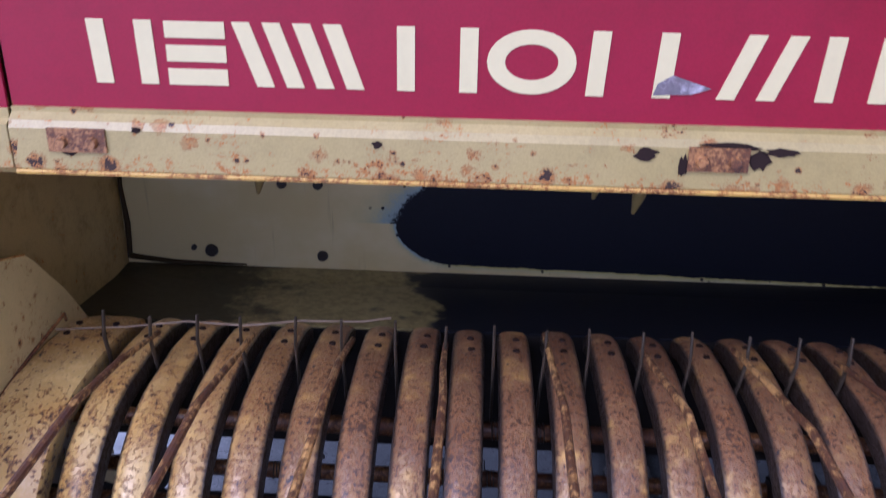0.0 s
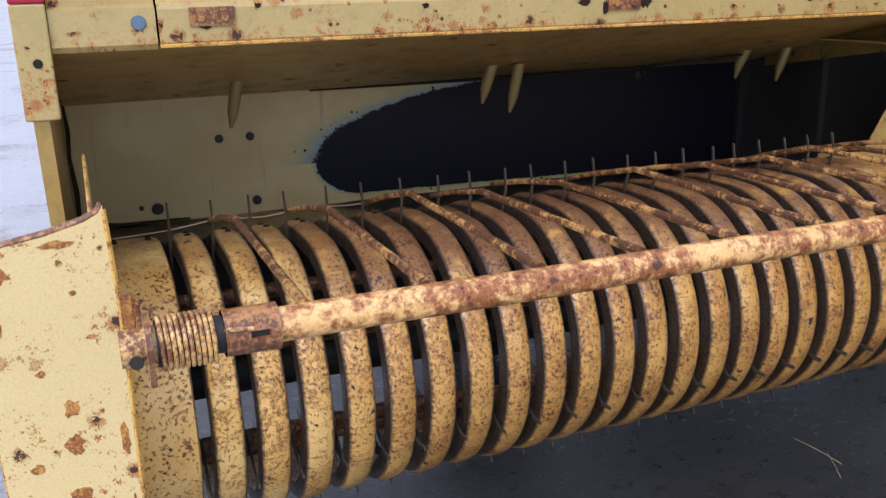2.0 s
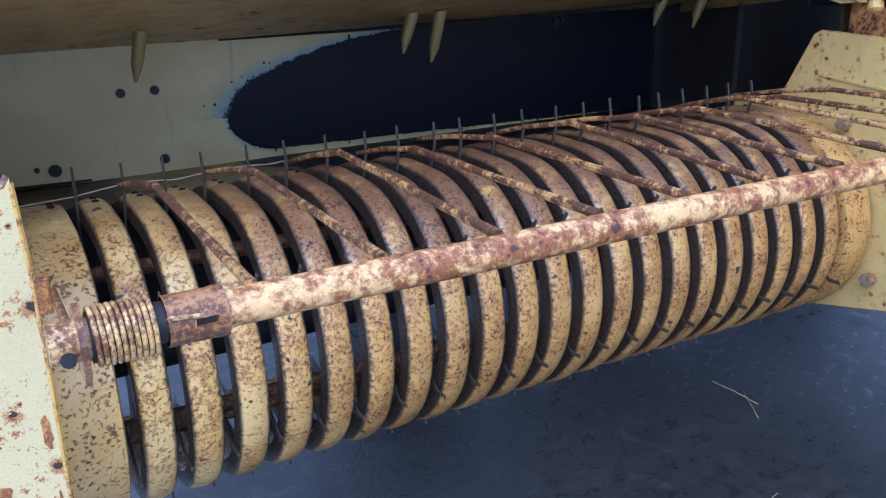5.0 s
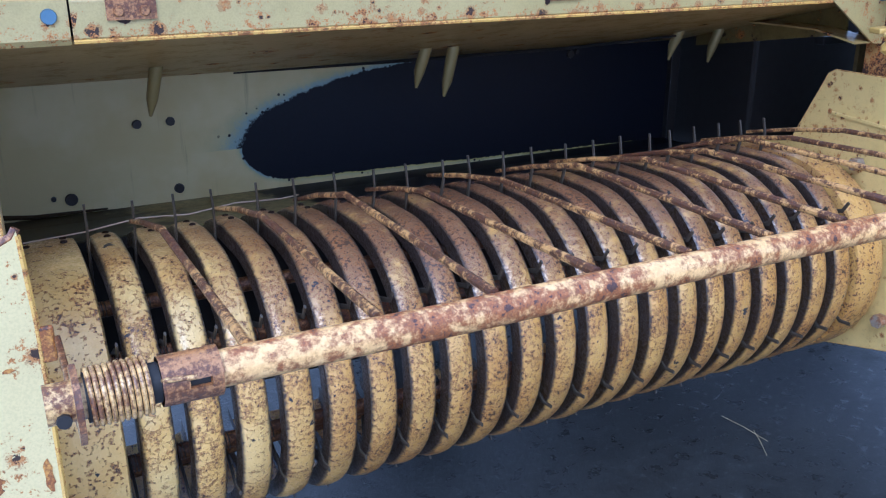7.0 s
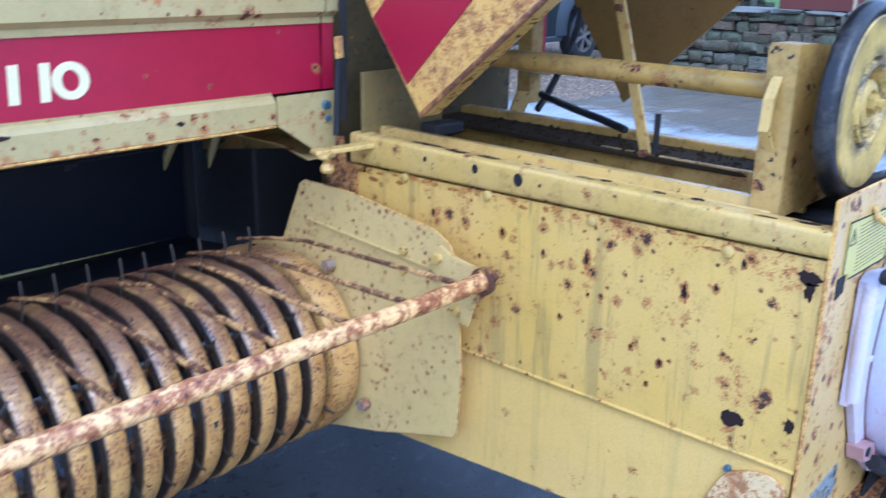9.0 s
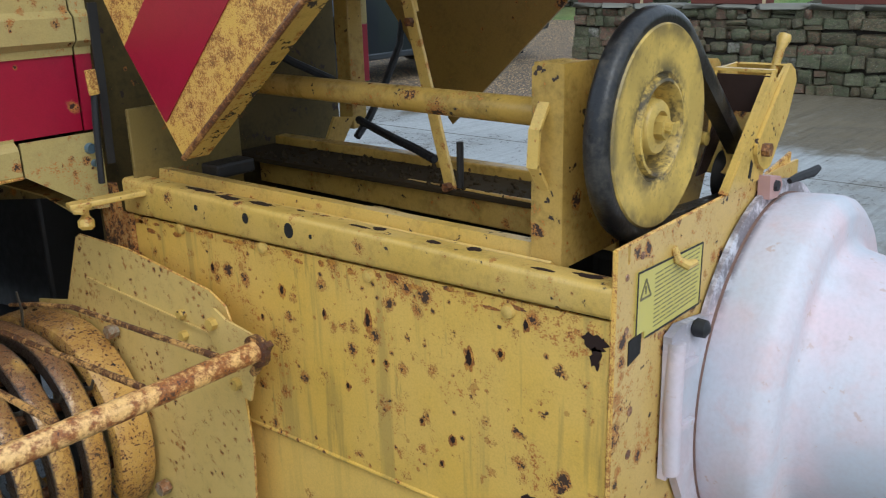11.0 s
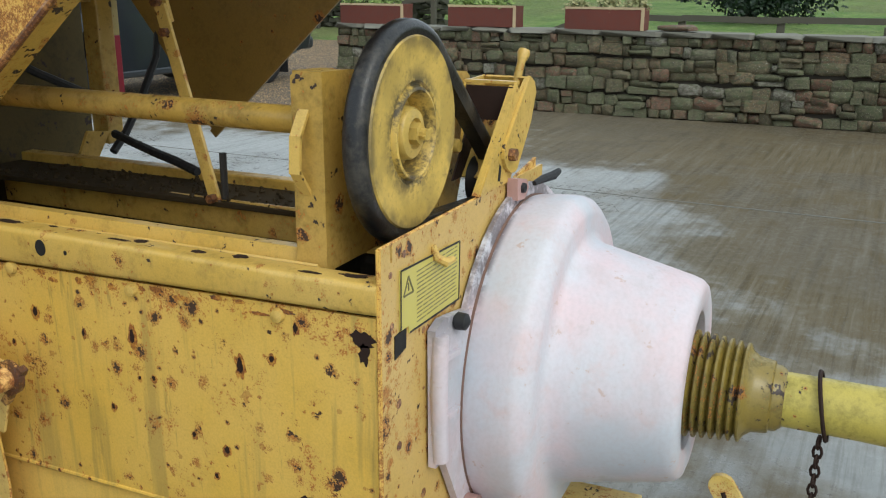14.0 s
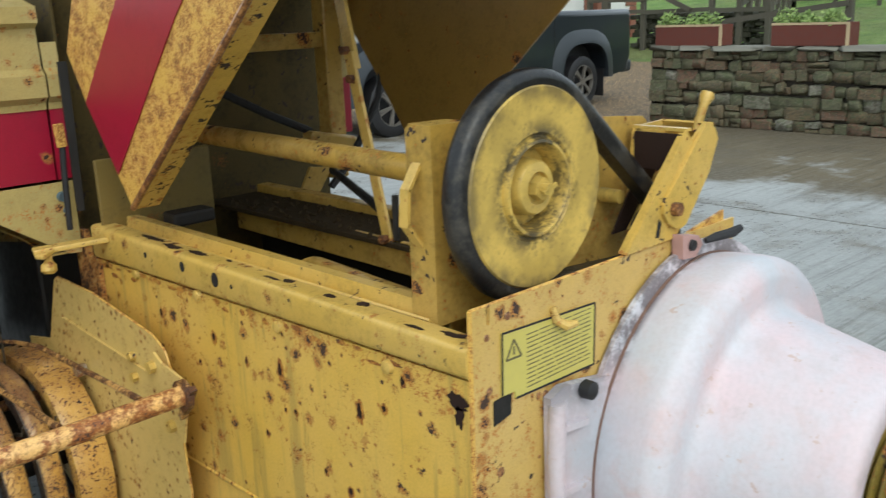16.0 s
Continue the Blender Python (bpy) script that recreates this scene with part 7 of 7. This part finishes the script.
def arch(cx, half, top):
    """A squarish wheel opening, from the front foot round to the rear one."""
    pts = []
    for k in range(21):
        a = radians(180 - 9 * k)
        c, d = math.cos(a), math.sin(a)
        pts.append((cx + half * math.copysign(abs(c) ** 0.72, c), 0.42 + (top - 0.42) * max(d, 0.0) ** 0.72))
    return pts


low = [(TX0 - 1.05, 0.45), (TX0 - 0.60, 0.42)] + arch(TX0, 0.56, 0.95) + [(TX0 + 0.60, 0.36), (RX - 0.60, 0.36)] + arch(RX, 0.58, 0.97) + [(RX + 0.62, 0.42), (RX + 1.22, 0.50), (RX + 1.30, 0.72), (RX + 1.30, 1.30), (RX + 1.26, 1.455), (RX - 0.74, 1.465), (RX - 0.80, 1.36), (TX0 + 0.80, 1.30), (TX0 - 0.20, 1.24), (TX0 - 0.85, 1.12), (TX0 - 1.08, 0.90)]
body = slab(B(), low, "y", TY, TY + 1.95)
body.edges.ensure_lookup_table()
corner = [e for e in body.edges if abs(e.verts[0].co.y - e.verts[1].co.y) < 1e-4 and min(v.co.x for v in e.verts) > RX - 0.78 and (min(v.co.z for v in e.verts) > 1.2 or min(v.co.x for v in e.verts) > RX + 1.2)]
bmesh.ops.bevel(body, geom=corner, offset=0.10, segments=5, profile=0.6, affect="EDGES", clamp_overlap=True)
body = part("body", body, m_car, truck, "", True)
body.data.set_sharp_from_angle(angle=radians(40))
cab = B()
for y0, y1, inset in ((TY + 0.04, TY + 1.91, 0.14),):
    a = [(RX - 0.76, 1.34), (TX0 + 0.55, 1.28), (TX0 + 1.35, 1.92), (RX - 1.10, 1.94)]
    lowv = [cab.verts.new((x, y, z)) for y in (y0, y1) for x, z in a[:2]]
    highv = [cab.verts.new((x, y, z)) for y in (y0 + inset, y1 - inset) for x, z in a[2:]]
    l0, l1, l2, l3 = lowv
    h0, h1, h2, h3 = highv
    for f in ((l0, l1, h0, h1), (l2, h3, h2, l3), (h0, h2, h3, h1), (l1, l3, h2, h0), (l0, h1, h3, l2), (l0, l2, l3, l1)):
        cab.faces.new(f)
bmesh.ops.recalc_face_normals(cab, faces=cab.faces[:])
part("cab", cab, m_car, truck)
for x0, x1, s0, s1 in ((TX0 + 1.0, TX0 + 1.95, 0.40, 0.0), (TX0 + 2.05, RX - 1.05, 0.0, -0.12)):
    pane = B()
    v = [pane.verts.new(p) for p in ((x0, TY + 0.052, 1.40), (x1, TY + 0.052, 1.40), (x1 + s1, TY + 0.150, 1.84), (x0 + s0, TY + 0.150, 1.84))]
    pane.faces.new(v[::-1])
    bmesh.ops.solidify(pane, geom=pane.faces[:], thickness=0.03)
    part("window", pane, m_glass, truck, "dark side window")
for cx, half, top in ((TX0, 0.56, 0.95), (RX, 0.58, 0.97)):
    flare, rows = B(), []
    for t in range(21):
        rim, mid, out = arch(cx, half, top)[t], arch(cx, half + 0.14, top + 0.15)[t], arch(cx, half + 0.21, top + 0.21)[t]
        rows.append([flare.verts.new((p[0], y, p[1])) for p, y in ((rim, TY + 0.10), (rim, TY - 0.062), (mid, TY - 0.045), (out, TY + 0.002))])
    for one, two in zip(rows, rows[1:]):
        for k in range(3):
            flare.faces.new((one[k], one[k + 1], two[k + 1], two[k]))
    bmesh.ops.recalc_face_normals(flare, faces=flare.faces[:])
    flare = part("wheel_arch", flare, m_arch, truck, "broad grey wheel arch flare", True)
    flare.data.set_sharp_from_angle(angle=radians(35))
    part("arch_liner", slab(B(), arch(cx, half - 0.01, top - 0.01), "y", TY + 0.26, TY + 0.28), m_black, truck)
    for y, s in ((TY + 0.12, 1), (TY + 1.83, -1)):
        tyre = lathe(B(), [(-0.12, 0.255), (-0.13, 0.33), (-0.10, 0.385), (0.10, 0.385), (0.13, 0.33), (0.12, 0.255)], (cx, y, 0.385), "y", 36)
        for f in [f for f in tyre.faces if len(f.verts) > 8]:
            tyre.faces.remove(f)
        lathe(tyre, [(0.0, 0.25), (0.01, 0.25)], (cx, y, 0.385), "y", 36)
        wheel = part("wheel", tyre, m_black, truck, "black tyre", True)
        rimm = B()
        lathe(rimm, [(-0.115 * s, 0.262), (-0.118 * s, 0.245), (-0.06 * s, 0.235)], (cx, y, 0.385), "y", 36)
        for f in [f for f in rimm.faces if len(f.verts) > 8]:
            rimm.faces.remove(f)
        for k in range(6):
            a = 2 * math.pi * k / 6 + 0.3
            for off in (-0.09, 0.09):
                bar(rimm, (cx + 0.04 * math.cos(a), y - 0.100 * s, 0.385 + 0.04 * math.sin(a)), (cx + 0.245 * math.cos(a + off), y - 0.105 * s, 0.385 + 0.245 * math.sin(a + off)), 0.028, 0.03, (0, 1, 0))
        lathe(rimm, [(-0.115 * s, 0.05), (-0.09 * s, 0.06)], (cx, y, 0.385), "y", 16)
        part("rim", rimm, m_rim, wheel, "spoked alloy rim")
part("tail_lamp", box(B(), RX + 1.20, RX + 1.312, TY + 0.02, TY + 0.16, 0.98, 1.33, 0.03), m_tail, truck, "red tail lamp")
part("bumper", box(B(), RX + 1.10, RX + 1.38, TY + 0.03, TY + 1.92, 0.45, 0.66, 0.06), m_arch, truck, "grey rear bumper")
part("door_handle", bar(B(), (RX - 1.30, TY - 0.02, 1.20), (RX - 1.12, TY - 0.02, 1.20), 0.03, 0.035, (0, 0, 1), 0.008), m_rim, truck)
for x in (RX - 0.74, RX - 1.95):
    part("door_seam", bar(B(), (x, TY - 0.001, 0.45), (x + 0.02, TY - 0.001, 1.33), 0.012, 0.004, (0, 1, 0)), m_hole, truck)
part("mirror", box(B(), TX0 + 0.92, TX0 + 1.02, TY - 0.20, TY - 0.02, 1.36, 1.52, 0.03), m_car, truck)
part("sill", box(B(), TX0 + 0.6, RX - 0.62, TY - 0.01, TY + 0.1, 0.33, 0.42, 0.02), m_arch, truck)
part("mud_flap", box(B(), RX + 0.545, RX + 0.560, TY + 0.02, TY + 0.28, 0.12, 0.55), m_black, truck)
